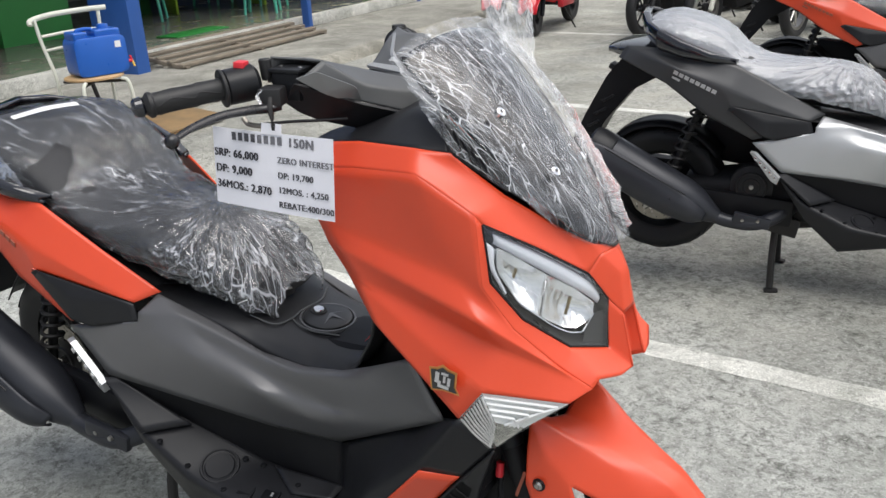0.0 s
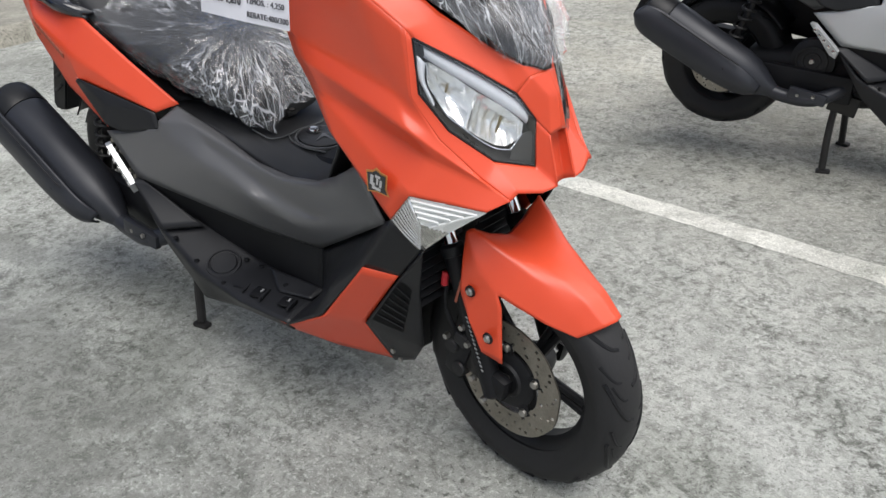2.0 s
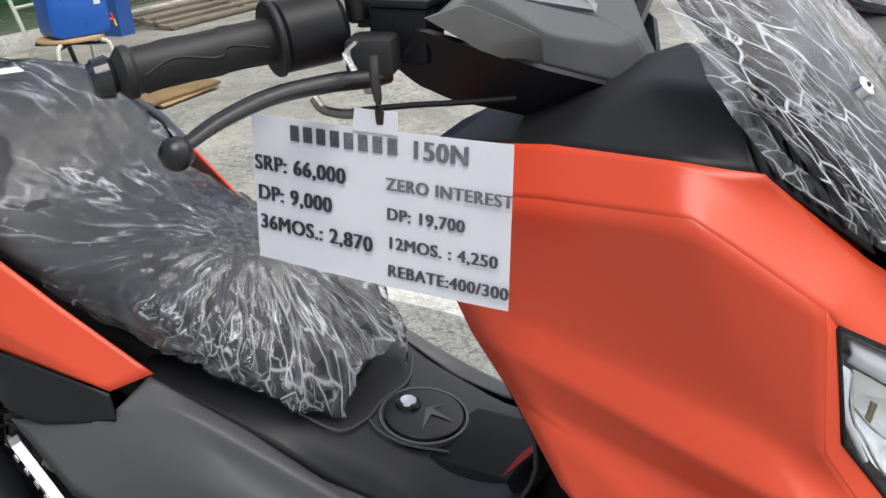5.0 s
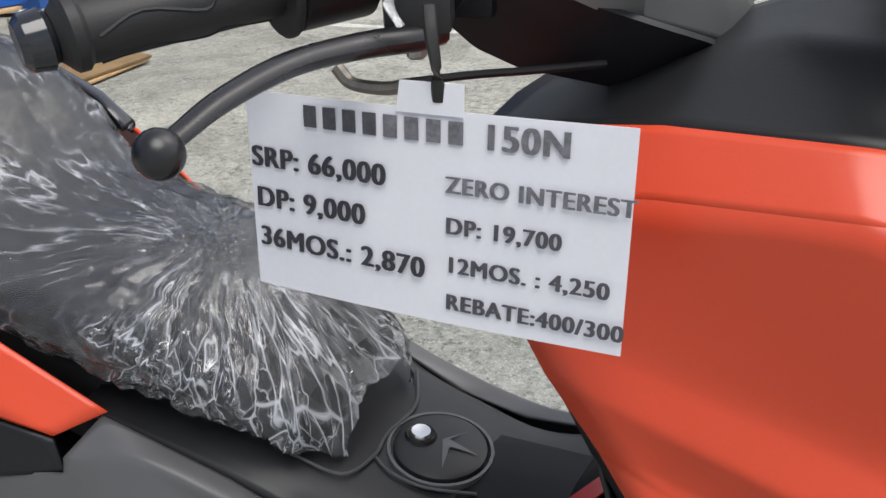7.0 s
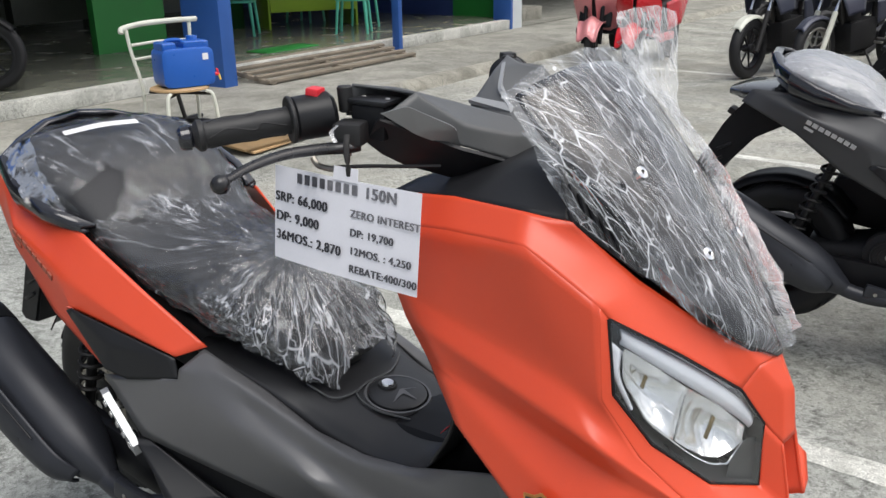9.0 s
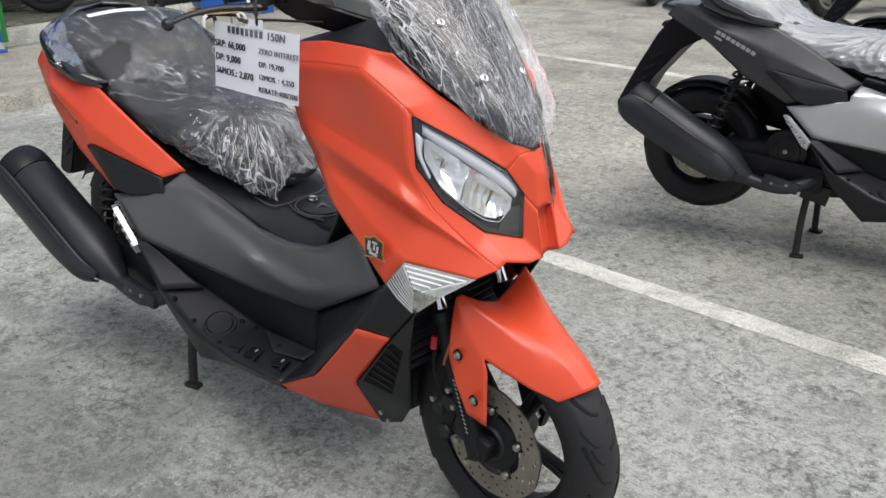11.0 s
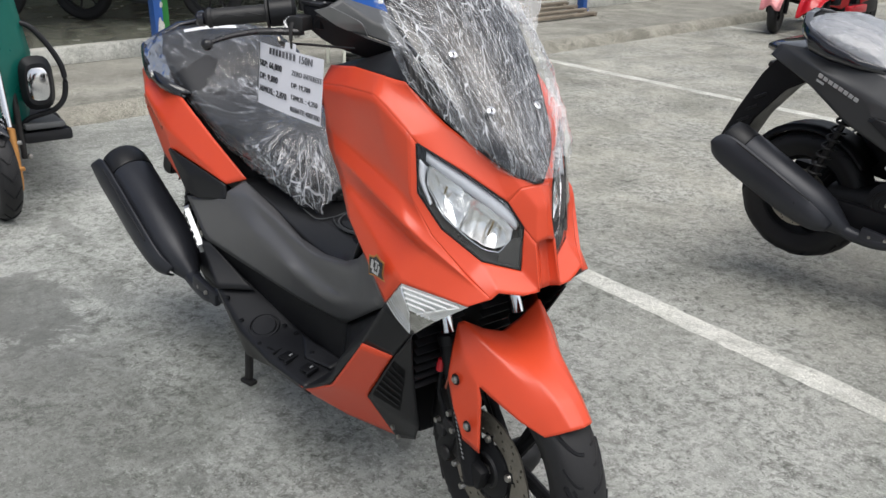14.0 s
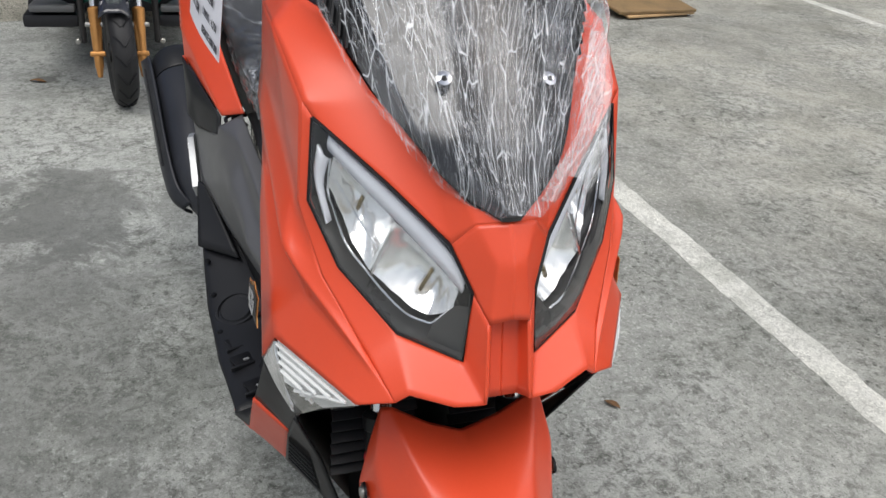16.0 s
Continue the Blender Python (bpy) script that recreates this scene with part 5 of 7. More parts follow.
    part("rail_deck", loft([(-1.28, 0.17, 0.84, 0.890), (-1.42, 0.16, 0.86, 0.905), (-1.52, 0.13, 0.89, 0.935), (-1.555, 0.08, 0.92, 0.975)], 20, 2.5), BLACK, parent)
    side = [(-1.47, 0.835), (-1.64, 0.858), (-1.71, 0.775), (-1.79, 0.630), (-1.865, 0.475), (-1.845, 0.455), (-1.785, 0.465), (-1.715, 0.600), (-1.610, 0.725), (-1.49, 0.790)]
    b = slab([(x, -0.078, z) for x, z in side], -0.156)
    bmesh.ops.bevel(b, geom=b.edges[:], offset=0.006, segments=2, affect="EDGES")
    mud = part("rear_mudguard", b, INNER, parent, "black number plate bracket and mudguard", 40)
    for k in range(4):
        t = (k + 0.5) / 4
        for s in (1, -1):
            part("mudguard_rib", box((0.010, 0.012, 0.055), (-1.690 - 0.110 * t, -0.080 * s, 0.715 - 0.200 * t), (0, 62, 0), 0.004), BLACK, mud)
    part("plate_lamp", box((0.030, 0.06, 0.022), (-1.700, 0, 0.800), (0, 30, 0), 0.006), GRIP, mud)


SEAT = [(-0.690, 0.050, 0.650, 0.672), (-0.725, 0.092, 0.650, 0.712), (-0.79, 0.124, 0.655, 0.775), (-0.87, 0.142, 0.668, 0.815), (-0.96, 0.154, 0.685, 0.825), (-1.06, 0.164, 0.710, 0.832), (-1.15, 0.172, 0.745, 0.848), (-1.22, 0.178, 0.780, 0.885), (-1.28, 0.192, 0.815, 0.942), (-1.36, 0.206, 0.850, 0.980), (-1.44, 0.208, 0.880, 1.003), (-1.50, 0.194, 0.900, 1.002), (-1.545, 0.160, 0.925, 0.992), (-1.562, 0.120, 0.945, 0.978)]


TEAR = [(-0.190, 0.908), (-0.183, 0.860), (-0.154, 0.862), (-0.098, 0.898), (-0.078, 0.929), (-0.096, 0.950)]


def seat_on(parent, film, torn):
    seat = part("seat", loft(SEAT[1:], 36, 2.3), SEATSKIN, parent, "black vinyl stepped seat")
    # wrapping film: a crumpled shell over the seat, gathered on top and fanning out to its front skirt
    b = bmesh.new()
    fold, bare, crumple = b.verts.layers.float_vector.new("fold"), b.verts.layers.float.new("bare"), b.verts.layers.float.new("crumple")
    seg = 170
    line = smooth_line([(x, w, lo) for x, w, lo, hi in SEAT], 16)
    line2 = smooth_line([(x, w, hi) for x, w, lo, hi in SEAT], 16)
    rings = []
    n = len(line)
    knot = Vector((-0.872, -0.010, 0.838))
    for i, (p, q) in enumerate(zip(line, line2)):
        f = i / (n - 1)
        x, w, lo, hi = p.x, p.y, p.z, q.z
        ring = []
        for k in range(seg + 1):
            a = math.pi * (-0.10 + 1.20 * k / seg)
            c, s = math.cos(a), math.sin(a)
            c = math.copysign(abs(c) ** 0.86, c)
            s = math.copysign(abs(s) ** 0.86, s)
            base = Vector((x, w * c, (lo + hi) / 2 + (hi - lo) / 2 * s))
            bunch = max(0.0, 1 - f / 0.42)
            away = base - knot
            far = away.length
            where = away.normalized() * (4.2 + 3.0 * min(far, 0.4)) + Vector((far * 3.0, 0, 0))
            deep = min(1.0, far / 0.12) * (0.35 + 0.65 * bunch)
            pleat = (0.5 - abs(noise.noise(where * 1.3))) * 0.030 + (0.4 - abs(noise.noise(where * 2.9))) * 0.014 - 0.012
            wrk = pleat * deep + noise.noise(base * 34) * 0.003 + noise.noise(base * 75) * 0.0014
            out_dir = Vector((0, c, s)).normalized()
            lift = 0.007 + 0.012 * bunch
            v = b.verts.new(base + out_dir * (lift + wrk) + Vector((0.004 * bunch, 0, -0.016 * bunch * (1 if abs(c) > 0.7 else 0))))
            v[fold] = where
            v[crumple] = max(0.0, min(1.0, bunch * 1.7 - 0.15, far / 0.05 - 0.6)) * (0.45 + 0.55 * max(0.0, min(1.0, 1.5 - abs(s) * 1.2)))
            if torn:
                gone = min(((base.z - pz) * (qy - py) - (base.y - py) * (qz - pz)) / math.hypot(qz - pz, qy - py) for (py, pz), (qy, qz) in zip(TEAR, TEAR[1:] + TEAR[:1])) + 0.003 * noise.noise(base * 60)
                if -1.34 > base.x or base.x > -1.17:
                    gone = -1.0
                v[bare] = max(0.0, min(1.0, gone / 0.004 + 0.5), 0.34 * min(1.0, max(0.0, (f - 0.14) / 0.22)))
            ring.append(v)
        rings.append(ring)
    for i in range(n - 1):
        for k in range(seg):
            b.faces.new((rings[i][k], rings[i][k + 1], rings[i + 1][k + 1], rings[i + 1][k]))
    part("seat_wrap", fix(b), film, seat, "clear crumpled plastic wrapping film", 60)
    if torn:
        tape = [[(-1.418, -0.114, 1.000), (-1.392, -0.04, 1.009), (-1.376, 0.034, 1.007)], [(-1.436, -0.110, 1.005), (-1.410, -0.04, 1.015), (-1.394, 0.036, 1.013)]]
        part("tape_strip", sheet(tape, 5, 2), WHITE, seat, "strip of white tape")
        # film pulled out over the foot of the grab rail
        skirt = [[(-1.470, -0.160, 1.000), (-1.400, -0.190, 0.970), (-1.330, -0.205, 0.925), (-1.280, -0.205, 0.885)],
                 [(-1.490, -0.190, 0.985), (-1.420, -0.218, 0.950), (-1.350, -0.232, 0.908), (-1.285, -0.222, 0.872)],
                 [(-1.492, -0.212, 0.972), (-1.420, -0.238, 0.934), (-1.345, -0.246, 0.896), (-1.270, -0.226, 0.862)]]
        part("wrap_skirt", folds(sheet(skirt, 10, 12, 1, 0.007, None, False, 6.0), lambda p: Vector((p.x * 9, p.z * 9, p.y * 30))), RAILWRAP, seat, "film pulled over the rail foot", 60)


def screen_on(parent, wrapped):
    """Smoked screen, narrow at the nose and wide at the top, in crumpled film."""
    cen = [(0.022, 0.0, 0.887), (-0.002, 0.0, 0.922), (-0.030, 0.0, 0.962), (-0.085, 0.0, 1.030), (-0.150, 0.0, 1.103), (-0.215, 0.0, 1.168), (-0.268, 0.0, 1.216)]
    wid = [0.010, 0.058, 0.086, 0.114, 0.134, 0.147, 0.146]
    arch = [0, 0, 0, 0, 0, 0.003, 0.014, 0.018]
    swp = [0.002, 0.014, 0.018, 0.024, 0.027, 0.027, 0.020]
    rows, film = [], []
    for (x, _, z), w, d, k in zip(cen, wid, swp, arch):
        rows.append([(x - (d - 0.9 * k) * t * t, w * t, z - (0.35 * d + k) * t * t) for t in (-1, -0.66, -0.33, 0, 0.33, 0.66, 1)])
    pane = part("windscreen", sheet(rows, 4, 5), TINT, parent, "smoked windscreen", 60, 0.004)
    for s in (1, -1):
        for x, y, z in (((-0.145, -0.086, 1.100), (-0.068, -0.055, 1.006)) if s > 0 else ((-0.070, -0.066, 1.002),)):
            m = Matrix.Translation((x + (0.007 if s > 0 else 0.000), y * s, z + (0.007 if s > 0 else 0.004))) @ Vector((0.72, -0.15 * s, 0.68)).to_track_quat("Z", "Y").to_matrix().to_4x4()
            b = spin([(0.001, 0.003), (0.004, 0.0045), (0.008, 0.003), (0.0085, -0.004)], "z", seg=16)
            bmesh.ops.transform(b, matrix=m, verts=b.verts)
            part("screen_screw", b, CHROME, pane, "silver screw")
            b = spin([(0.001, 0.0048), (0.0022, 0.005), (0.0024, 0.004)], "z", seg=6)
            bmesh.ops.transform(b, matrix=m, verts=b.verts)
            part("screw_socket", b, INNER, pane)
    if not wrapped:
        return
    def drape(p):
        run = -0.62 * p.x + 0.78 * p.z
        return Vector((p.y / (0.10 + 0.55 * max(0.0, run - 0.66)) * 4.6 + 0.4 * math.sin(run * 11), run * 3.4, p.y * 2.4))

    rows = []
    cen2 = [(0.023, 0.0, 0.890)] + cen[1:] + [(-0.280, 0, 1.226)]
    for (x, _, z), w, d, k in zip(cen2, [0.014, 0.064, 0.098, 0.132, 0.150, 0.160, 0.162, 0.152], swp + [0.02], arch):
        rows.append([(x + 0.009 - (d - 0.9 * k) * t * t - (0.016 if t == -1 else 0), w * t + (0.014 if t == 1 else 0), z + 0.008 - (0.35 * d + k) * t * t - (0.004 if t == 1 else 0.014 if t == -1 else 0)) for t in (-1, -0.66, -0.33, 0, 0.33, 0.66, 1)])
    b = folds(sheet(rows, 14, 16, 1, 0.0026, None, False, 3.0), drape)
    part("screen_wrap", b, SCREENWRAP, pane, "clear crumpled plastic wrapping film", 60)
    flap = [[(-0.238, 0.120, 1.170), (-0.222, 0.150, 1.140), (-0.200, 0.176, 1.100)], [(-0.268, 0.120, 1.205), (-0.246, 0.172, 1.185), (-0.230, 0.205, 1.150)], [(-0.282, 0.118, 1.242), (-0.262, 0.184, 1.240), (-0.250, 0.236, 1.218)], [(-0.290, 0.128, 1.266), (-0.276, 0.190, 1.278), (-0.262, 0.248, 1.262)]]
    part("wrap_flap", folds(sheet(flap, 10, 10, 1, 0.006, None, False, 9.0), drape), LOOSEWRAP, pane, "loose flap of plastic film", 60)
    roll = [[(0.022, 0.022, 0.905), (-0.052, 0.100, 0.952), (-0.118, 0.138, 1.022), (-0.185, 0.154, 1.092), (-0.246, 0.150, 1.160), (-0.282, 0.118, 1.214)],
            [(0.028, 0.034, 0.914), (-0.044, 0.116, 0.966), (-0.112, 0.152, 1.038), (-0.180, 0.166, 1.108), (-0.245, 0.162, 1.176), (-0.286, 0.126, 1.234)],
            [(0.018, 0.042, 0.902), (-0.056, 0.126, 0.952), (-0.122, 0.158, 1.028), (-0.190, 0.170, 1.100), (-0.256, 0.166, 1.170), (-0.294, 0.128, 1.230)]]
    part("wrap_hem", folds(sheet(roll, 12, 12, 1, 0.005, None, False, 7.0), drape), LOOSEWRAP, pane, "loose rolled edge of plastic film", 60)
    fin = [[(-0.010, 0.060, 0.920), (-0.060, 0.108, 0.970), (-0.130, 0.140, 1.036)], [(0.002, 0.082, 0.916), (-0.050, 0.132, 0.968), (-0.122, 0.156, 1.040)], [(-0.004, 0.098, 0.896), (-0.060, 0.142, 0.955), (-0.132, 0.162, 1.034)]]
    part("wrap_flap", folds(sheet(fin, 10, 8, 1, 0.007, None, False, 4.0), drape), LOOSEWRAP, pane, "torn flap of plastic film", 60)
    hem = [[(-0.02, -0.095, 0.955), (-0.10, -0.135, 1.01), (-0.17, -0.155, 1.07), (-0.24, -0.162, 1.165)], [(-0.02, -0.098, 0.950), (-0.108, -0.138, 1.006), (-0.178, -0.160, 1.062), (-0.252, -0.168, 1.155)]]
    part("wrap_hem", folds(sheet(hem, 12, 6, 1, 0.004, None, False, 5.0), drape), SCREENWRAP, pane, "loose hem of plastic film", 60)


def dash_on(parent):
    for s in (1, -1):
        d = dict(a=(-0.480, -0.148, 1.043), b=(-0.350, -0.165, 1.061), c=(-0.240, -0.172, 1.062), d=(-0.187, -0.158, 1.054), e=(-0.215, -0.13, 1.105), f=(-0.300, -0.085, 1.100), g=(-0.480, -0.09, 1.050), h=(-0.30, 0, 1.115), i=(-0.48, 0, 1.05), j=(-0.20, 0, 1.12))
        part("dash_cover", cage(d, ["a b f g", "b c f", "c d e f", "g f h i", "f e j h"], 0.54, 0.34, 4, s), BLACK, parent, "black dashboard cover", 30, 0.004)
        v = dict(a=(-0.187, -0.159, 1.056), b=(-0.220, -0.140, 1.120), c=(-0.150, -0.115, 1.055), d=(-0.110, -0.118, 0.992))
        fl = part("screen_flank", cage(v, ["a b c d"], 0.54, 0.34, 4, s), BLACK, parent, "", 30, 0.004)
        for k in range(5):
            t = 0.15 + 0.15 * k
            p = Vector(v["a"]).lerp(Vector(v["d"]), t)
            q = Vector(v["b"]).lerp(Vector(v["c"]), t)
            b = rod(p.lerp(q, 0.1) + Vector((0.003, -0.004, 0)), p.lerp(q, 0.8) + Vector((0.003, -0.004, 0)), 0.0026, None, 6)
            bmesh.ops.transform(b, matrix=Matrix.Diagonal((1, s, 1, 1)), verts=b.verts)
            part("flank_rib", b, INNER, fl)
    part("instrument_panel", box((0.10, 0.15, 0.03), (-0.40, 0, 1.075), (0, -22, 0), 0.012), GLOSS, parent, "dark instrument panel")


def handlebar_on(parent, steer=0.0):
    bar = new("handlebar")
    bar.parent = parent
    bar.matrix_basis = Matrix.Identity(4)
    tagged(bar, "dark grey covered handlebar with black grips")
    for s in (1, -1):
        def put(name, b, material, label="", smooth=35):
            if s < 0:
                bmesh.ops.transform(b, matrix=Matrix.Diagonal((1, -1, 1, 1)), verts=b.verts)
                bmesh.ops.reverse_faces(b, faces=b.faces[:])
            return part(name, b, material, bar, label, smooth)

        a, e = Vector((-0.554, -0.243, 1.151)), Vector((-0.618, -0.362, 1.140))
        grip = put("grip", rod(a, e, 0.0178, 0.0178, 24), GRIP, "black rubber grip")
        for t in (0.06, 0.94):
            g = rod(a.lerp(e, t - 0.05), a.lerp(e, t + 0.03), 0.0205, None, 24)
            put("grip_flange", g, GRIP)
        w = (e - a).normalized()
        out = w.orthogonal().normalized()
        for turn in range(5):
            ray = [(Matrix.Rotation(radians(72 * turn + k), 3, w) @ out) * 0.0176 for k in (-12, 14, -8, 16, -10)]
            put("grip_groove", tube([a.lerp(e, t) + r for t, r in zip((0.14, 0.36, 0.44, 0.68, 0.86), ray)], 0.0013, 4, 6), RUBBER)
        put("bar_end", rod(e, e + w * 0.018, 0.0165, 0.0150, 24), GLOSS, "black bar end")
        put("switch_box", rod(a + w * 0.010, a - w * 0.050, 0.0290, 0.0300, 28), BLACK, "black switch housing")
        put("switch_rim", rod(a + w * 0.012, a + w * 0.006, 0.0312, None, 28), GRIP)
        put("stop_switch", box((0.018, 0.024, 0.012), (-0.542, -0.220, 1.184), (0, 6, 20), 0.003), REDP if s > 0 else GRIP, "red stop switch" if s > 0 else "")
        put("mirror_socket", rod((-0.518, -0.188, 1.155), (-0.520, -0.188, 1.190), 0.0095, 0.0105, 16), GRIP, "empty mirror socket")
        put("reservoir", box((0.052, 0.044, 0.046), (-0.480, -0.172, 1.146), (0, 2, 12), 0.006), INNER, "black brake fluid reservoir")
        put("reservoir_lid", box((0.057, 0.048, 0.007), (-0.480, -0.172, 1.172), (0, 2, 12), 0.003), BLACK)
        for dx in (-0.02, 0.022):
            put("lid_screw", spin([(0.001, 0.002), (0.0035, 0.0015), (0.004, 0)], "z", (-0.480 + dx, -0.172, 1.1755), 8), STEEL)
        put("lever_clamp", box((0.040, 0.046, 0.030), (-0.488, -0.210, 1.135), (0, 0, 25), 0.006), GRIP, "", 30)
        lev = tube([(-0.476, -0.212, 1.121), (-0.484, -0.228, 1.119), (-0.501, -0.262, 1.120), (-0.510, -0.310, 1.121), (-0.512, -0.360, 1.116), (-0.511, -0.397, 1.108)], 0.008, 7, 12, None, 0.75, (0.0125, 0.0062))
        lever = put("brake_lever", lev, LEVER, "black brake lever")
        ball = bmesh.new()
        bmesh.ops.create_uvsphere(ball, u_segments=20, v_segments=14, radius=0.0118)
        bmesh.ops.translate(ball, vec=(-0.512, -0.405, 1.104), verts=ball.verts)
        put("lever_ball", ball, LEVER)
        put("lever_bolt", rod((-0.484, -0.224, 1.106), (-0.484, -0.224, 1.134), 0.006, None, 10), STEEL)
        cov = dict(a=(-0.525, -0.182, 1.150), b=(-0.515, -0.178, 1.192), c=(-0.470, -0.150, 1.186), d=(-0.428, -0.150, 1.185), e=(-0.440, -0.196, 1.161), f=(-0.387, -0.110, 1.112), g=(-0.336, -0.046, 1.085), h=(-0.350, -0.036, 1.118), i=(-0.345, 0.0, 1.118), j=(-0.440, -0.048, 1.156), o=(-0.380, 0.0, 1.134), p=(-0.477, -0.027, 1.138), k=(-0.490, -0.110, 1.180), l=(-0.460, 0.0, 1.115), m=(-0.324, 0.0, 1.088), n=(-0.386, -0.100, 1.138))
        shell = put("bar_cover", cage(cov, ["b c k", "c d n j k", "n h i o j", "d e f n", "n f g h", "h g m i", "o j k p", "a b k p", "a p l", "o p l"], 0.56, 0.3, 5), BARGREY, "satin dark grey bar cover", 30)
        mod = shell.modifiers.new("thickness", "SOLIDIFY")
        mod.thickness, mod.offset = 0.004, -1
        wing = dict(a=(-0.442, -0.203, 1.164), b=(-0.420, -0.178, 1.172), c=(-0.378, -0.132, 1.142), d=(-0.385, -0.112, 1.108), e=(-0.412, -0.168, 1.140))
        put("cover_wing", slab_cage(wing, ["a b e", "b c e", "c d e"], 0.005), MIDGREY, "grey accent wing", 30)
        trim = dict(o=(-0.382, -0.006, 1.139), a=(-0.474, -0.021, 1.146), b=(-0.470, -0.034, 1.149), c=(-0.408, -0.025, 1.147), d=(-0.452, -0.068, 1.163), e=(-0.489, -0.128, 1.187), f=(-0.440, -0.046, 1.161))
        if s < 0:
            put("accent_strip", slab_cage(trim, ["o c b a", "o f d c", "f e d"], 0.006), ACCENT, "pale grey accent strip", 30)
        und = dict(a=(-0.459, -0.191, 1.156), b=(-0.379, -0.125, 1.110), c=(-0.338, -0.044, 1.084), g=(-0.482, -0.188, 1.122), f=(-0.474, -0.172, 1.106), p=(-0.454, -0.148, 1.089), e=(-0.398, -0.098, 1.066), d=(-0.372, -0.070, 1.070), q=(-0.345, -0.030, 1.078))
        put("bar_underside", slab_cage(und, ["a g f", "a f p b", "b p e", "b e d c", "c d q"], 0.006), BLACK, "black underside of the bar cover", 30)
        put("underside_screw", spin([(0.002, -0.004), (0.006, -0.003), (0.007, 0.002)], "y", (-0.420, -0.137, 1.102), 10, (0, 0, 35)), STEEL)
        put("hose_elbow", tube([(-0.527, -0.245, 1.103), (-0.517, -0.245, 1.094), (-0.496, -0.243, 1.092), (-0.48, -0.24, 1.095)], 0.0042, 6, 8), DISC, "brass hose elbow")
        put("cable", tube([(-0.482, -0.24, 1.096), (-0.455, -0.21, 1.095), (-0.431, -0.18, 1.092), (-0.397, -0.14, 1.089)], 0.0026, 6, 8), INNER)
    return bar


def slab_cage(points, faces, thick):
    b = chamfer(points, faces, 0.004)
    res = bmesh.ops.solidify(b, geom=b.faces[:], thickness=thick)
    return fix(b)


def rear_on(parent):
    wheel = new("rear_wheel")
    wheel.parent = parent
    wheel.matrix_basis = pose(-1.500, 0, 0.332)
    tyre_on(wheel, 0.250, 0.066, 0.165)
    rim_on(wheel, 0.165, 0.045, 5)
    disc_on(wheel, 0.112, -0.075)
    part("swing_unit", loft([(-0.85, 0.10, 0.24, 0.42), (-1.0, 0.12, 0.22, 0.44), (-1.18, 0.11, 0.24, 0.44), (-1.40, 0.085, 0.28, 0.40)], 20, 3), ENGINE, parent, "dark engine casting")
    part("swing_arm", box((0.52, 0.035, 0.10), (-1.26, -0.165, 0.335), (0, 4, 0), 0.014), INNER, parent, "black rear swing arm")
    part("drive_case", box((0.64, 0.07, 0.14), (-1.30, 0.125, 0.33), (0, 6, 0), 0.03), ENGINE, parent)
    fan = part("fan_cover", spin([(0.012, -0.016), (0.045, -0.018), (0.060, -0.010), (0.075, -0.006), (0.078, 0.02)], "y", (-1.150, -0.150, 0.405), 32), ENGINE, parent, "round engine fan cover")
    for r in (0.030, 0.052):
        part("fan_ring", spin([(r - 0.004, -0.166), (r - 0.002, -0.171), (r + 0.002, -0.171), (r + 0.004, -0.166)], "y", (-1.150, 0, 0.405), 28, close=False), ENGINE, fan)
    part("fan_bolt", spin([(0.002, -0.175), (0.008, -0.173), (0.009, -0.16)], "y", (-1.150, 0, 0.405), 10), STEEL, fan)
    part("engine_head", box((0.20, 0.16, 0.16), (-0.93, 0, 0.42), (0, 15, 0), 0.02), ENGINE, parent)
    part("air_box", box((0.30, 0.10, 0.16), (-1.22, 0.10, 0.50), (0, 8, 0), 0.03), INNER, parent)
    hug = []
    for y in (-0.075, -0.05, 0, 0.05, 0.075):
        drop = 0.02 if abs(y) > 0.06 else 0
        hug.append([(-1.500 + (0.278 - drop) * math.cos(math.radians(a)), y, 0.332 + (0.278 - drop) * math.sin(math.radians(a))) for a in (150, 120, 90, 60, 35)])
    part("rear_hugger", sheet(hug, 4, 3), INNER, parent, "black rear hugger", 40, 0.004)
    for s in (1, -1):
        shock = part("shock_absorber", rod((-1.340, -0.135 * s, 0.70), (-1.470, -0.135 * s, 0.35), 0.012, None, 12), IRON, parent, "black spring shock absorber")
        coil = []
        for k in range(0, 8 * 14 + 1):
            t = k / (8 * 14)
            c = Vector((-1.348, -0.135 * s, 0.68)).lerp(Vector((-1.445, -0.135 * s, 0.42)), t)
            coil.append(c + Vector((0.026 * math.cos(2 * math.pi * k / 14), 0.026 * math.sin(2 * math.pi * k / 14), 0)))
        part("spring", tube(coil, 0.0052, 1, 6), IRON, shock)
    # exhaust
    pipe = part("exhaust_pipe", tube([(-0.97, -0.10, 0.36), (-1.04, -0.17, 0.315), (-1.12, -0.216, 0.285), (-1.22, -0.222, 0.290), (-1.30, -0.226, 0.318)], 0.024, 6, 14), MUFFLER, parent, "black exhaust pipe")
    part("pipe_flange", box((0.13, 0.022, 0.042), (-1.135, -0.228, 0.300), (0, 12, 8), 0.008), MUFFLER, pipe)
    for x, z in ((-1.165, 0.303), (-1.112, 0.303)):
        part("flange_bolt", spin([(0.002, -0.005), (0.006, -0.004), (0.007, 0.003)], "y", (x, -0.240, z), 8), STEEL, pipe)
    ax = Vector((-1.715, -0.256, 0.556)) - Vector((-1.280, -0.224, 0.315))
    m = Matrix.Translation((-1.280, -0.224, 0.315)) @ ax.to_track_quat("Z", "Y").to_matrix().to_4x4()
    length = ax.length

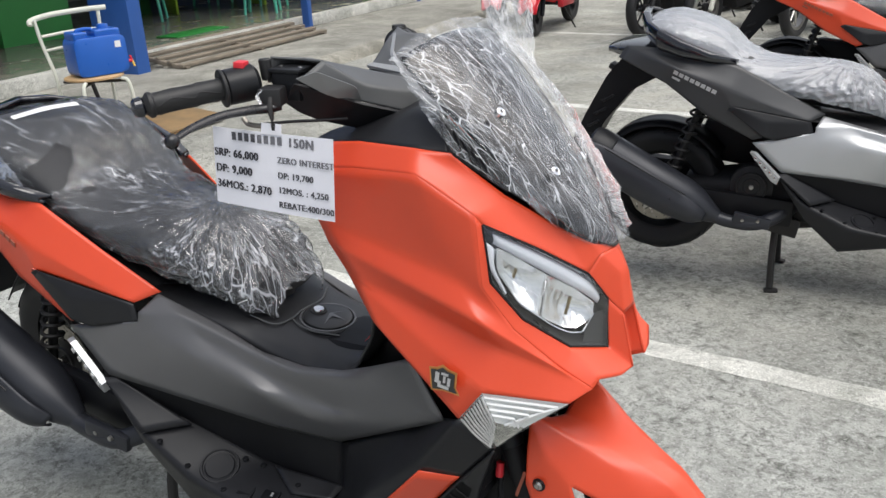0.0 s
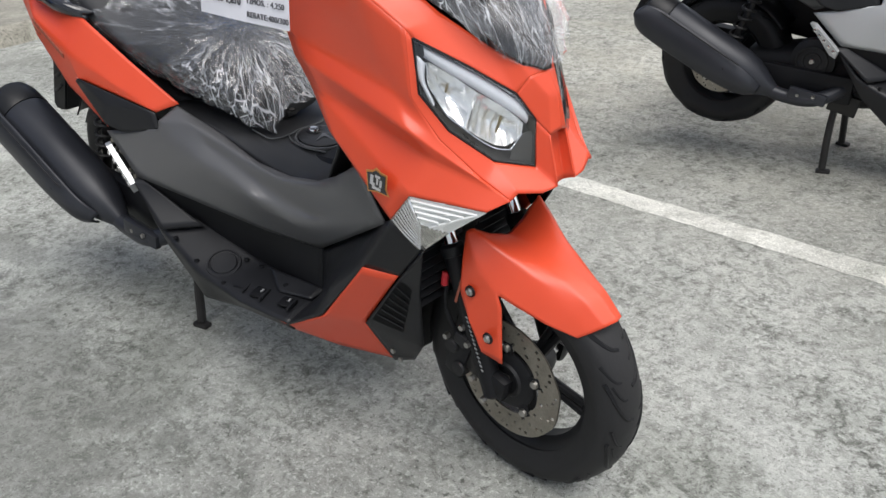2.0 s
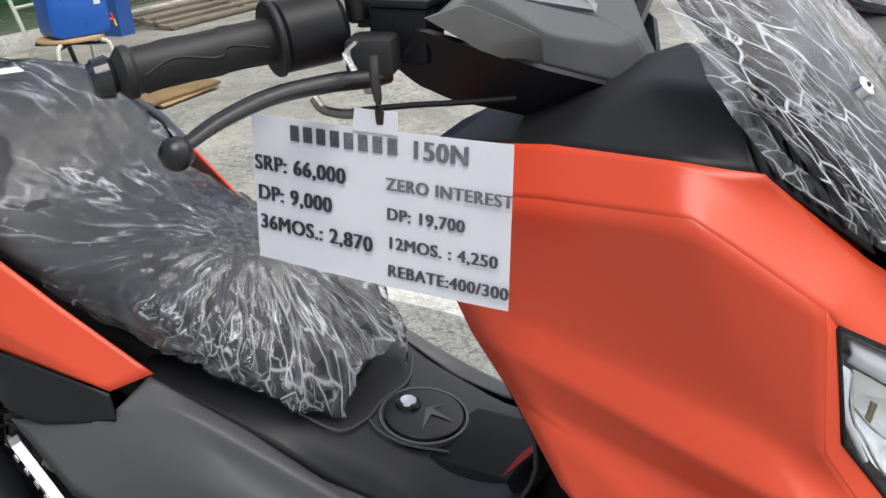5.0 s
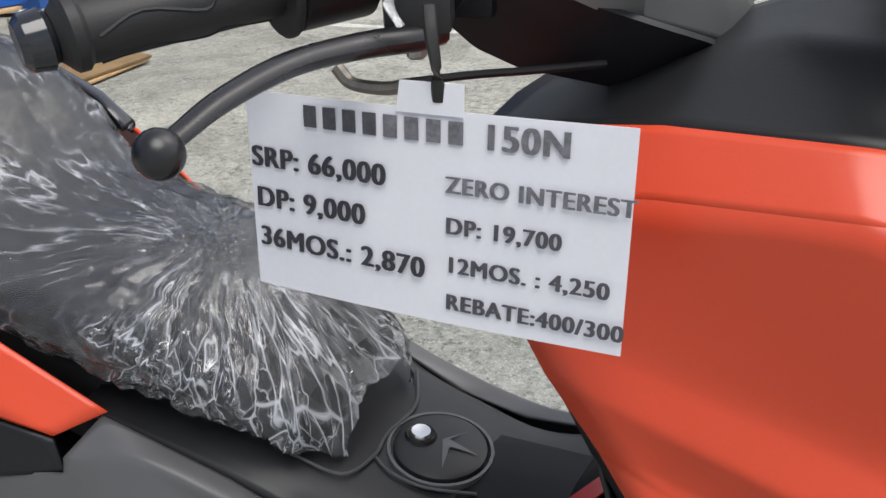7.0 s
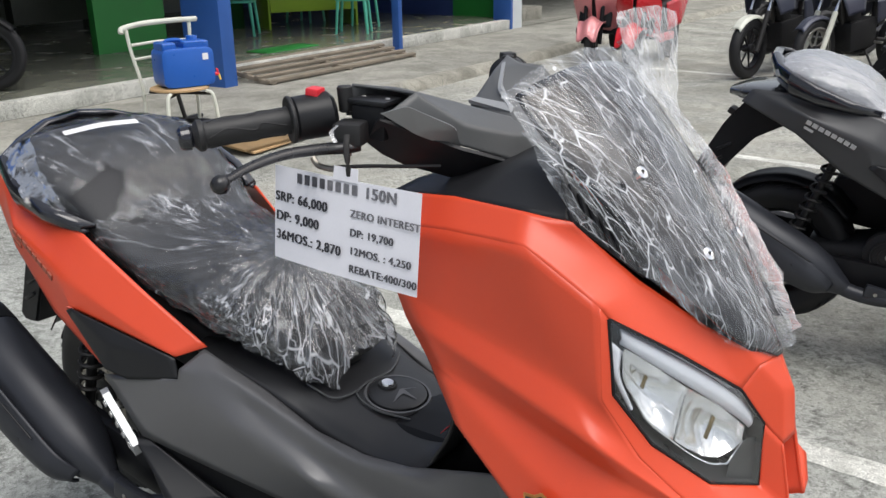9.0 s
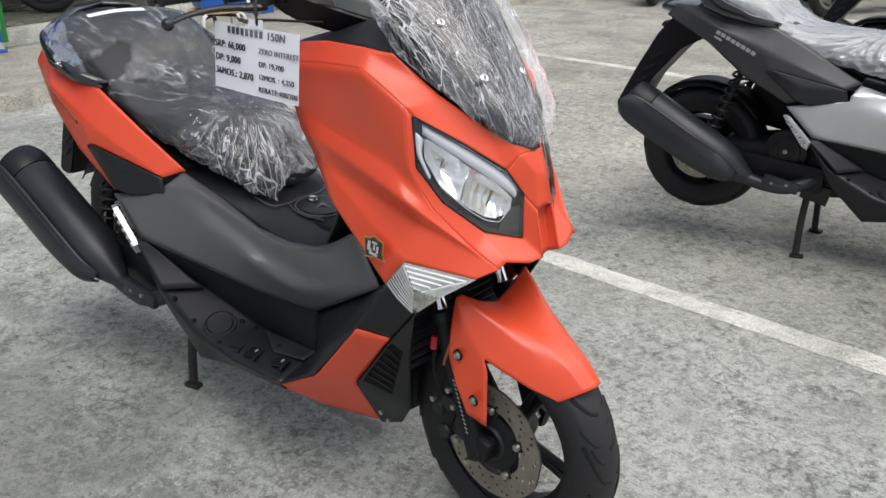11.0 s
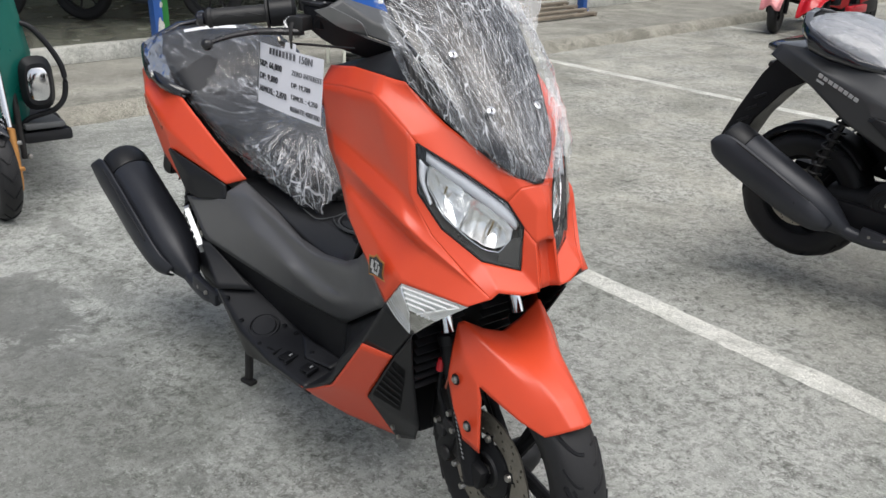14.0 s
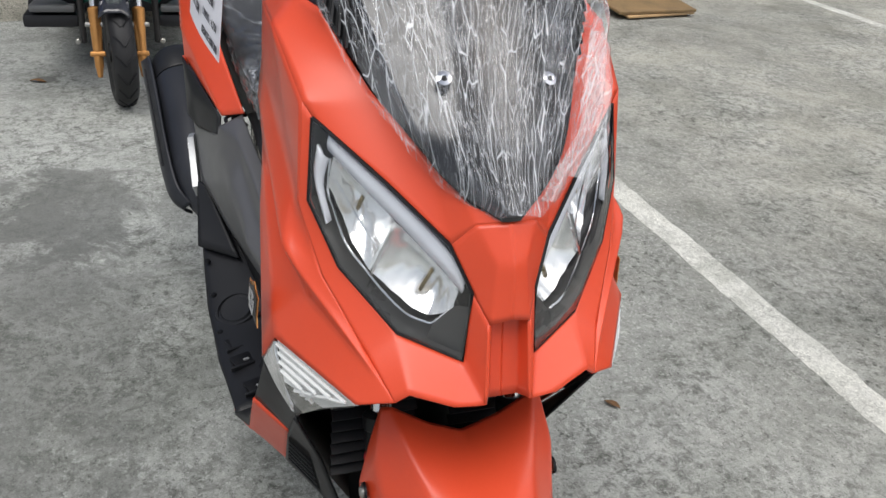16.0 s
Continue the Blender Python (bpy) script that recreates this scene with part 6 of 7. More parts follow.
    def along(b):
        bmesh.ops.transform(b, matrix=m, verts=b.verts)
        return b

    muf = part("muffler", along(spin([(0.024, -0.03), (0.042, 0.012), (0.062, 0.06), (0.072, 0.12), (0.075, length - 0.085), (0.073, length - 0.078)], "z", seg=36)), MUFFLER, parent, "matt black muffler")
    part("muffler_cap", along(spin([(0.0745, length - 0.076), (0.076, length - 0.07), (0.075, length - 0.02), (0.067, length + 0.006), (0.052, length + 0.014), (0.042, length - 0.005)], "z", seg=36)), BLACK, muf, "black end cap")
    part("tail_pipe", along(spin([(0.020, length - 0.02), (0.020, length + 0.022), (0.016, length + 0.022), (0.016, length - 0.02)], "z", seg=18, close=False)), INNER, muf)
    # heat shield: a long curved plate held clear of the barrel
    side = Vector((0, -1, 0))
    up = ax.normalized().cross(side).normalized()
    if up.z < 0:
        up = -up
    base = Vector((-1.280, -0.224, 0.315))
    rows = []
    for t, wv in ((0.02, 0.020), (0.12, 0.042), (0.35, 0.056), (0.65, 0.060), (0.90, 0.058), (1.00, 0.044), (1.04, 0.018)):
        c = base + ax * t + side * (0.096 - 0.042 * max(0, 0.15 - t) / 0.15)
        rows.append([c + up * (wv * k) - side * (0.020 * k * k) - up * 0.012 for k in (-1, -0.5, 0, 0.5, 1)])
    sh = part("heat_shield", sheet(rows, 4, 5), MUFFLER, muf, "matt black heat shield plate", 40, 0.007)
    for t in (0.30, 0.92):
        part("shield_stay", rod(base + ax * t + side * 0.07, base + ax * t + side * 0.094, 0.006), INNER, sh)
    part("shield_trim", rod(base + ax * 0.22 + side * 0.092 + up * 0.044, base + ax * 0.88 + side * 0.092 + up * 0.044, 0.0028, None, 8), BLACK, sh)
    # centre stand
    st = part("centre_stand", rod((-1.06, -0.13, 0.24), (-1.06, 0.13, 0.24), 0.014), IRON, parent, "black centre stand")
    for s in (1, -1):
        part("stand_leg", tube([(-1.06, -0.10 * s, 0.25), (-1.062, -0.135 * s, 0.14), (-1.060, -0.150 * s, 0.015)], 0.013, 5, 10), IRON, st)
        part("stand_foot", box((0.050, 0.028, 0.014), (-1.055, -0.154 * s, 0.007), (0, 0, 15 * s), 0.006), IRON, st)
        part("stand_plate", box((0.10, 0.012, 0.07), (-1.03, -0.125 * s, 0.255), (0, 12, 0), 0.004), IRON, st)
    part("belly", loft([(-0.30, 0.09, 0.19, 0.34), (-0.45, 0.14, 0.20, 0.30), (-0.65, 0.17, 0.22, 0.30), (-0.85, 0.17, 0.23, 0.33), (-1.0, 0.15, 0.27, 0.42)], 20, 3), INNER, parent)
    part("frame_core", loft([(-0.17, 0.07, 0.58, 0.96), (-0.24, 0.09, 0.36, 1.02), (-0.34, 0.105, 0.28, 1.02), (-0.40, 0.10, 0.24, 0.70), (-0.46, 0.095, 0.24, 0.62), (-0.80, 0.10, 0.25, 0.60), (-1.0, 0.12, 0.34, 0.64)], 16, 4), INNER, parent)
    part("head_tube_cover", box((0.07, 0.10, 0.16), (-0.175, 0, 0.70), (0, -22, 0), 0.02), INNER, parent)


def scooter(at, paint, tailpaint, label, group, film, torn, wrapped, mark, steer, lowpaint=None, sidepaint=None):
    root = thing("scooter", label, "scooter", group, at)
    cowl_on(root, paint)
    for s in (1, -1):
        headlight(root, s)
        turn_signal(root, s)
    front_wheel(root, steer)
    fender_on(root, paint, steer)
    lower_cowl_on(root, lowpaint or paint, sidepaint or GREY)
    tunnel_on(root)
    tail_on(root, tailpaint, mark)
    seat_on(root, film, torn)
    screen_on(root, wrapped)
    dash_on(root)
    handlebar_on(root)
    rear_on(root)
    return root


orange = scooter(pose(0, 0.004, 0), ORANGE, ORANGE, "orange maxi scooter, its seat and screen wrapped in plastic film", "parked scooters", SEATWRAP, True, True, BADGEORG, -3)

# ---- price tag hanging from the brake lever ----
tag = thing("price_tag", "white paper price tag taped to the brake lever", "price tag")
TL, TR, BR, BL = Vector((-0.590, -0.252, 1.087)), Vector((-0.345, -0.236, 1.083)), Vector((-0.346, -0.250, 0.953)), Vector((-0.587, -0.268, 0.961))


def on_tag(u, v, lift=0.0):
    p = TL.lerp(TR, u).lerp(BL.lerp(BR, u), v)
    return p + Vector((0.02, -1, 0.1)).normalized() * (lift + 0.004 * math.sin(math.pi * u))


bm = bmesh.new()
grid = [[bm.verts.new(on_tag(i / 16, j / 6)) for i in range(17)] for j in range(7)]
for j in range(6):
    for i in range(16):
        bm.faces.new((grid[j][i], grid[j][i + 1], grid[j + 1][i + 1], grid[j + 1][i]))
part("sheet", fix(bm), PAPER, tag, "", 0, 0.0006)
part("tab", slab([on_tag(0.44, 0.02, 0.001), on_tag(0.61, 0.02, 0.001), on_tag(0.61, -0.12, 0.001), on_tag(0.45, -0.12, 0.001)], 0.0006), PAPER, tag, "", 0)
part("tie", tube([(-0.463, -0.24, 1.141), (-0.459, -0.246, 1.126), (-0.456, -0.248, 1.109), (-0.456, -0.247, 1.09)], 0.0040, 6, 8, None, 0.5), IRON, tag, "twisted dark tape tie")
part("tie_end", tube([(-0.482, -0.236, 1.150), (-0.486, -0.244, 1.142), (-0.478, -0.246, 1.130)], 0.0034, 5, 7, None, 0.4), LOOSEWRAP, tag, "loose clear tape end")


def tag_pose(u, v):
    x = (on_tag(u + 0.05, v) - on_tag(u, v)).normalized()
    y = (on_tag(u, v - 0.05) - on_tag(u, v)).normalized()
    z = x.cross(y).normalized()
    y = z.cross(x)
    m = Matrix((x, y, z)).transposed().to_4x4()
    m.translation = on_tag(u, v, 0.0012)
    return m


for k in range(8):
    u0 = 0.180 + 0.0560 * k
    part("heading_block", slab([on_tag(u0, 0.142, 0.0010), on_tag(u0 + 0.036, 0.142, 0.0010), on_tag(u0 + 0.036, 0.040, 0.0010), on_tag(u0, 0.040, 0.0010)], 0.0004), INKMID if k < 4 else INKPALE, tag, "", 0)
for text, u, v, size, ink in (("150N", 0.650, 0.148, 0.0208, INKPALE), ("SRP: 66,000", 0.006, 0.368, 0.0184, INK), ("DP: 9,000", 0.012, 0.575, 0.0184, INK), ("36MOS.: 2,870", 0.014, 0.780, 0.0182, INK),
                              ("ZERO INTEREST", 0.562, 0.362, 0.0141, INKPALE), ("DP: 19,700", 0.562, 0.552, 0.0141, INKMID), ("12MOS. : 4,250", 0.562, 0.738, 0.0141, INKMID), ("REBATE:400/300", 0.562, 0.922, 0.0141, INKMID)):
    lettering(text, size, tag_pose(u, v), ink, tag, "print", 1.1)

# ---- the other scooters ----
grey = scooter(pose(0.8824, 2.2064, 0, 0, 0, 8.22), CHARCOAL, CHARCOAL, "dark grey and silver maxi scooter, seat wrapped in milky film", "parked scooters", SEATWRAP2, False, False, BADGE, -4, SILVER, SILVER)
third = copy_thing(orange, pose(0.868, 4.292, 0, 0, 0, 8))
tagged(third, "second orange maxi scooter parked beyond the grey one")


def plain_wheel(parent, at, big, half, hole, rimpaint, spokes=5, name="front_wheel"):
    wheel = new(name)
    wheel.parent = parent
    wheel.matrix_basis = at
    tr = big - hole
    prof = [(hole - 0.004, -half * 0.7)] + [(hole + tr * 0.5 + tr * 0.5 * math.cos(math.pi * (k / 10 - 0.5)), half * math.sin(math.pi * (k / 10 - 0.5))) for k in range(11)] + [(hole - 0.004, half * 0.7)]
    part("tyre", spin(prof, "y", seg=48, close=False), RUBBER, wheel, "black tyre", 50)
    part("rim", spin([(hole + 0.004, -half * 0.7), (hole - 0.02, -half * 0.5), (hole - 0.022, half * 0.5), (hole + 0.004, half * 0.7)], "y", seg=40, close=False), rimpaint, wheel, "", 40, 0.004)
    for k in range(spokes):
        m = pose(0, 0, 0, 0, 360 * k / spokes, 0)
        part("spoke", rod(m @ Vector((0.02, 0, 0)), m @ Vector((hole - 0.015, 0, 0)), 0.012, 0.009, 8), rimpaint, wheel)
    part("hub", spin([(0.01, -0.05), (0.04, -0.045), (0.04, 0.045), (0.01, 0.05)], "y", seg=20), ENGINE, wheel)
    return wheel


def moped(at, paint, second, label, apron=True):
    """A small step-through scooter: leg shield, front apron, floor, body, seat and two wheels."""
    root = thing("small_scooter", label, "scooter", "scooters along the far line", at)
    plain_wheel(root, pose(0, 0, 0.22, 0, 0, 6), 0.22, 0.05, 0.13, BLACK)
    plain_wheel(root, pose(-1.22, 0, 0.22), 0.22, 0.055, 0.13, BLACK, 5, "rear_wheel")
    rows = [[(0.24 * math.cos(a) + 0.0, y * (1 - 0.3 * abs(math.cos(a))), 0.22 + 0.255 * math.sin(a) - (0.05 if abs(y) > 0.06 else 0)) for a in (0.30, 0.8, 1.25, 1.7, 2.1)] for y in (-0.140, -0.085, 0, 0.085, 0.140)]
    part("front_fender", sheet(rows, 4, 4), paint, root, "", 40, 0.004)
    for s in (1, -1):
        part("fork_leg", rod((0.0, -0.085 * s, 0.20), (-0.10, -0.085 * s, 0.60), 0.022), INNER, root)
        part("leg_shield_side", cage(dict(a=(-0.06, -0.02, 0.92), b=(-0.10, -0.20, 0.88), c=(-0.16, -0.24, 0.60), d=(-0.28, -0.19, 0.30), e=(-0.14, -0.03, 0.34), f=(-0.02, -0.02, 0.62), g=(-0.07, -0.13, 0.60)), ["a b g f", "b c g", "c d g", "d e f g"], 0.54, 0.34, 4, s), paint, root, "", 30, 0.006)
        part("rear_panel", cage(dict(a=(-0.66, -0.13, 0.62), b=(-0.62, -0.17, 0.34), c=(-0.95, -0.21, 0.40), d=(-1.40, -0.15, 0.66), e=(-1.45, -0.09, 0.74), f=(-1.00, -0.17, 0.66)), ["a b c f", "c d e f"], 0.54, 0.34, 4, s), second, root, "", 30, 0.006)
        part("floor_side", box((0.42, 0.06, 0.08), (-0.45, -0.20 * s, 0.30), (0, 0, 0), 0.02), second, root)
        part("grip", rod((-0.17, -0.22 * s, 1.02), (-0.22, -0.34 * s, 1.01), 0.016), GRIP, root)
        part("mirror_stem", tube([(-0.15, -0.18 * s, 1.03), (-0.14, -0.22 * s, 1.14), (-0.17, -0.27 * s, 1.20)], 0.005), IRON, root)
        part("mirror", loft([(-0.02, 0.03, -0.025, 0.03), (0.0, 0.055, -0.035, 0.04), (0.02, 0.04, -0.03, 0.035)], 16, 2.4), BLACK, root).matrix_basis = pose(-0.17, -0.30 * s, 1.23)
    part("head_cowl", loft([(0.02, 0.05, 0.90, 0.98), (-0.03, 0.10, 0.88, 1.03), (-0.12, 0.15, 0.90, 1.07), (-0.22, 0.12, 0.95, 1.05)], 22, 2.6), paint if apron else second, root)
    part("headlamp", loft([(0.05, 0.05, 0.885, 0.945), (0.02, 0.085, 0.87, 0.985), (-0.03, 0.09, 0.88, 0.99)], 20, 2.4), CLEAR if not apron else SILVER, root, "clear headlamp")
    part("inner_shield", box((0.06, 0.34, 0.52), (-0.20, 0, 0.60), (0, -18, 0), 0.03), INNER, root)
    part("floor", box((0.44, 0.36, 0.05), (-0.46, 0, 0.31), (0, 0, 0), 0.02), INNER, root)
    part("body", loft([(-0.60, 0.14, 0.26, 0.62), (-0.85, 0.16, 0.28, 0.68), (-1.15, 0.15, 0.40, 0.72), (-1.40, 0.09, 0.60, 0.75)], 20, 3), INNER, root)
    part("seat", loft([(-0.62, 0.08, 0.66, 0.72), (-0.80, 0.13, 0.67, 0.77), (-1.10, 0.14, 0.70, 0.79), (-1.36, 0.09, 0.74, 0.82)], 22, 2.6), SEATSKIN, root, "black seat")
    part("side_stand", rod((-0.62, 0.10, 0.26), (-0.66, 0.24, 0.0), 0.010), IRON, root)
    part("engine", box((0.40, 0.22, 0.18), (-1.05, 0, 0.30), (0, 0, 0), 0.04), ENGINE, root)
    part("muffler", rod((-0.95, -0.20, 0.26), (-1.45, -0.22, 0.36), 0.045, 0.055, 18), MUFFLER, root)
    return root


moped(pose(-4.78, 7.98, 0, 0, 0, -74) @ Matrix.Scale(1.12, 4), surface("pink_metallic_paint", (0.66, 0.25, 0.26), 0.32, 0.2, 0.05, 5, 300, 0.02, 0.3), INNER, "pink metallic scooter parked with its front to the walk")
moped(pose(-4.14, 7.72, 0, 0, 0, -82) @ Matrix.Scale(1.08, 4), surface("red_gloss_paint", (0.52, 0.012, 0.02), 0.25, 0.0, 0.05, 5, 300, 0.02, 0.3), surface("red_side_paint", (0.42, 0.015, 0.025), 0.3, 0.0, 0.08, 5, 300, 0.02), "glossy red scooter with a clear headlamp", False)


def motorcycle(at, paint, label, group="motorcycles", forkpaint=None, rimpaint=None, guard=None):
    """A naked motorcycle: spoked wheels, fork, frame, tank, engine and seat."""
    root = thing("motorcycle", label, "motorcycle", group, at)
    rp = rimpaint or BLACK
    plain_wheel(root, pose(0, 0, 0.30, 0, 0, 4), 0.30, 0.052, 0.215, rp, 7)
    plain_wheel(root, pose(-1.30, 0, 0.30), 0.30, 0.06, 0.215, rp, 7, "rear_wheel")
    rows = [[(0.325 * math.cos(a), y, 0.30 + 0.325 * math.sin(a) - (0.03 if abs(y) > 0.05 else 0)) for a in (0.7, 1.1, 1.5, 1.9, 2.3)] for y in (-0.065, -0.035, 0, 0.035, 0.065)]
    part("front_fender", sheet(rows, 4, 4), guard or paint, root, "", 40, 0.004)
    for s in (1, -1):
        part("fork_leg", rod((0.01, -0.10 * s, 0.27), (-0.13, -0.10 * s, 0.66), 0.026), forkpaint or BLACK, root)
        part("fork_tube", rod((-0.12, -0.10 * s, 0.64), (-0.26, -0.10 * s, 1.0), 0.018), CHROME, root)
        part("grip", rod((-0.32, -0.24 * s, 1.06), (-0.38, -0.36 * s, 1.05), 0.016), GRIP, root)
        part("shroud", cage(dict(a=(-0.22, -0.10, 0.88), b=(-0.10, -0.17, 0.80), c=(-0.20, -0.19, 0.62), d=(-0.42, -0.20, 0.66), e=(-0.46, -0.16, 0.86)), ["a b c d e"], 0.54, 0.34, 4, s), paint, root, "", 30, 0.012)
        part("side_cover", cage(dict(a=(-0.70, -0.13, 0.74), b=(-0.72, -0.15, 0.52), c=(-1.00, -0.14, 0.62), d=(-1.30, -0.10, 0.84), e=(-1.05, -0.13, 0.80)), ["a b c e", "c d e"], 0.54, 0.34, 4, s), paint, root, "", 30, 0.008)
        part("swing_arm", rod((-0.80, -0.09 * s, 0.36), (-1.30, -0.10 * s, 0.30), 0.022), IRON, root)
        part("footpeg", rod((-0.74, -0.12 * s, 0.34), (-0.74, -0.22 * s, 0.34), 0.012), STEEL, root)
    part("handlebar", tube([(-0.32, -0.25, 1.06), (-0.28, -0.12, 1.03), (-0.27, 0, 1.01), (-0.28, 0.12, 1.03), (-0.32, 0.25, 1.06)], 0.011), IRON, root)
    part("headlamp", loft([(-0.02, 0.05, 0.84, 0.93), (-0.06, 0.09, 0.80, 0.97), (-0.16, 0.10, 0.80, 0.99), (-0.22, 0.07, 0.86, 0.97)], 22, 2.4), paint, root)
    part("lamp_glass", loft([(-0.005, 0.045, 0.845, 0.925), (-0.03, 0.075, 0.815, 0.955), (-0.05, 0.078, 0.81, 0.96)], 20, 2.4), SILVER, root, "clear lamp glass")
    part("tank", loft([(-0.30, 0.07, 0.78, 0.90), (-0.42, 0.14, 0.74, 0.98), (-0.58, 0.15, 0.72, 0.97), (-0.74, 0.10, 0.72, 0.86)], 24, 2.6), paint, root)
    part("seat", loft([(-0.70, 0.10, 0.78, 0.84), (-0.90, 0.13, 0.77, 0.84), (-1.10, 0.12, 0.80, 0.88), (-1.36, 0.08, 0.86, 0.92)], 22, 2.6), SEATSKIN, root, "black seat")
    part("engine", box((0.40, 0.24, 0.30), (-0.58, 0, 0.42), (0, 8, 0), 0.05), ENGINE, root)
    part("cylinder", box((0.16, 0.16, 0.24), (-0.46, 0, 0.62), (0, 25, 0), 0.02), ENGINE, root)
    part("exhaust", tube([(-0.40, -0.08, 0.52), (-0.30, -0.12, 0.36), (-0.50, -0.16, 0.22), (-0.90, -0.18, 0.28), (-1.45, -0.20, 0.46)], 0.03, 6, 14, None, 1, (0.02, 0.05)), MUFFLER, root)
    part("frame_tube", tube([(-0.25, 0, 0.92), (-0.40, 0, 0.50), (-0.45, 0, 0.26), (-0.80, 0, 0.28), (-0.85, 0, 0.72)], 0.024), IRON, root)
    part("side_stand", rod((-0.62, 0.12, 0.26), (-0.64, 0.28, 0.0), 0.011), IRON, root)
    return root


PLUM = surface("dark_blue_grey_paint", (0.05, 0.055, 0.08), 0.35, 0.2, 0.1, 5, 200, 0.02)
motorcycle(pose(-2.92, 7.85, 0, 0, 0, -104), PLUM, "dark blue motorcycle with a white front fender", "motorcycles", IRON, INNER, CREAM)
motorcycle(pose(-2.35, 8.05, 0, 0, 0, -112), PLUM, "dark grey motorcycle leaning among the others", "motorcycles", CREAM, STEEL)
motorcycle(pose(-1.45, 8.10, 0, 0, 0, -104), surface("rust_red_paint", (0.26, 0.04, 0.03), 0.35, 0.1, 0.1, 5, 200, 0.02), "dark red motorcycle leaning among the others", "motorcycles", CREAM, STEEL)
for x, y, turn in ((-2.95, 9.15, -112), (-1.75, 9.25, -108), (-3.45, 9.70, -104), (-0.80, 8.7, -106)):
    motorcycle(pose(x, y, 0, 0, 0, turn), INNER, "black motorcycle standing close behind the others", "motorcycles", IRON, INNER)
motorcycle(pose(-7.22, 2.34, 0.23, 0, 0, 48), INNER, "black motorcycle inside the shop", "motorcycles in the shop", IRON)
motorcycle(pose(-8.30, 0.60, 0.23, 0, 0, 70), surface("crimson_paint", (0.34, 0.012, 0.03), 0.3, 0.1, 0.1, 5, 200, 0.02), "crimson motorcycle inside the shop", "motorcycles in the shop", IRON)


# ---- teal three-wheeler: only its front end stands in view ----
def three_wheeler(at):
    teal = surface("teal_paint", (0.005, 0.13, 0.105), 0.3, 0.1, 0.08, 5, 200, 0.02, 0.3)
    root = thing("three_wheeler", "teal three-wheeler with gold fork legs and black guards", "tricycle", "", at)
    plain_wheel(root, pose(0, 0, 0.225, 0, 0, 8), 0.225, 0.048, 0.145, BLACK)
    for k in range(18):
        a = 360 * k / 18
        b = None
        for s in (1, -1):
            b = tube([(0.226, 0.004 * s, 0), (0.222 * math.cos(0.1), 0.018 * s, 0.222 * math.sin(0.1)), (0.212 * math.cos(0.2), 0.036 * s, 0.212 * math.sin(0.2))], 0.004, 3, 5, b)
        part("tread_bar", b, INNER, root).matrix_basis = pose(0, 0, 0.225, 0, 0, 8) @ pose(0, 0, 0, 0, a, 0)
    for s in (1, -1):
        leg = part("fork_leg", rod((0.035, -0.085 * s, 0.165), (-0.03, -0.085 * s, 0.40), 0.017, 0.026, 18), GOLD, root, "gold fork leg")
        part("fork_tip", rod((0.045, -0.085 * s, 0.13), (0.035, -0.085 * s, 0.17), 0.010, 0.015, 12), GOLD, leg)
        part("fork_clamp", rod((0.03, -0.115 * s, 0.225), (0.03, -0.055 * s, 0.225), 0.011, None, 10), GOLD, leg)
        part("fork_clamp", rod((-0.01, -0.125 * s, 0.335), (-0.01, -0.055 * s, 0.335), 0.010, None, 10), STEEL, leg)
        part("fork_tube", rod((-0.03, -0.085 * s, 0.40), (-0.14, -0.085 * s, 0.80), 0.017), CHROME, root)
        part("front_panel", cage(dict(a=(-0.10, 0, 1.05), b=(-0.16, -0.20, 1.02), c=(-0.20, -0.25, 0.70), d=(-0.26, -0.20, 0.34), e=(-0.14, -0.06, 0.42), f=(-0.08, 0, 0.60)), ["a b c f", "c d e f"], 0.54, 0.34, 4, s), teal, root, "", 30, 0.006)
        part("guard_bar", tube([(-0.22, -0.17 * s, 0.36), (-0.20, -0.21 * s, 0.40), (-0.16, -0.32 * s, 0.44), (-0.15, -0.37 * s, 0.52), (-0.15, -0.36 * s, 0.66), (-0.17, -0.26 * s, 0.82), (-0.22, -0.16 * s, 0.84)], 0.013, 6, 12), BLACK, root, "black tubular guard")
        part("fog_lamp", loft([(-0.13, 0.055, 0.47, 0.66), (-0.17, 0.075, 0.44, 0.69), (-0.22, 0.06, 0.46, 0.67)], 22, 3.2), BLACK, root).matrix_basis = pose(0, -0.255 * s, 0)
        part("fog_lens", loft([(-0.122, 0.038, 0.50, 0.63), (-0.128, 0.045, 0.49, 0.64)], 22, 3.2), CHROME, root, "bright lamp reflector").matrix_basis = pose(0, -0.255 * s, 0)
        part("footboard", box((0.36, 0.22, 0.055), (-0.34, -0.27 * s, 0.300), (0, -4, 0), 0.018), BLACK, root, "black side footboard")
        part("footboard_lip", box((0.30, 0.18, 0.03), (-0.30, -0.26 * s, 0.355), (0, -4, 0), 0.012), BARGREY, root)
        part("frame_rail", rod((-0.20, -0.15 * s, 0.62), (-0.16, -0.15 * s, 0.22), 0.014), IRON, root)
        part("frame_bolt", rod((-0.15, -0.17 * s, 0.235), (-0.12, -0.17 * s, 0.235), 0.012, None, 8), STEEL, root)
    rows = [[(0.25 * math.cos(a), y, 0.225 + 0.25 * math.sin(a) - (0.02 if abs(y) > 0.05 else 0)) for a in (0.9, 1.3, 1.7, 2.2)] for y in (-0.06, -0.03, 0, 0.03, 0.06)]
    part("front_fender", sheet(rows, 4, 4), GLOSS, root, "gloss black front fender", 40, 0.004)
    part("cabin_floor", box((1.2, 0.80, 0.06), (-1.10, 0, 0.30), (0, 0, 0), 0.02), BLACK, root)
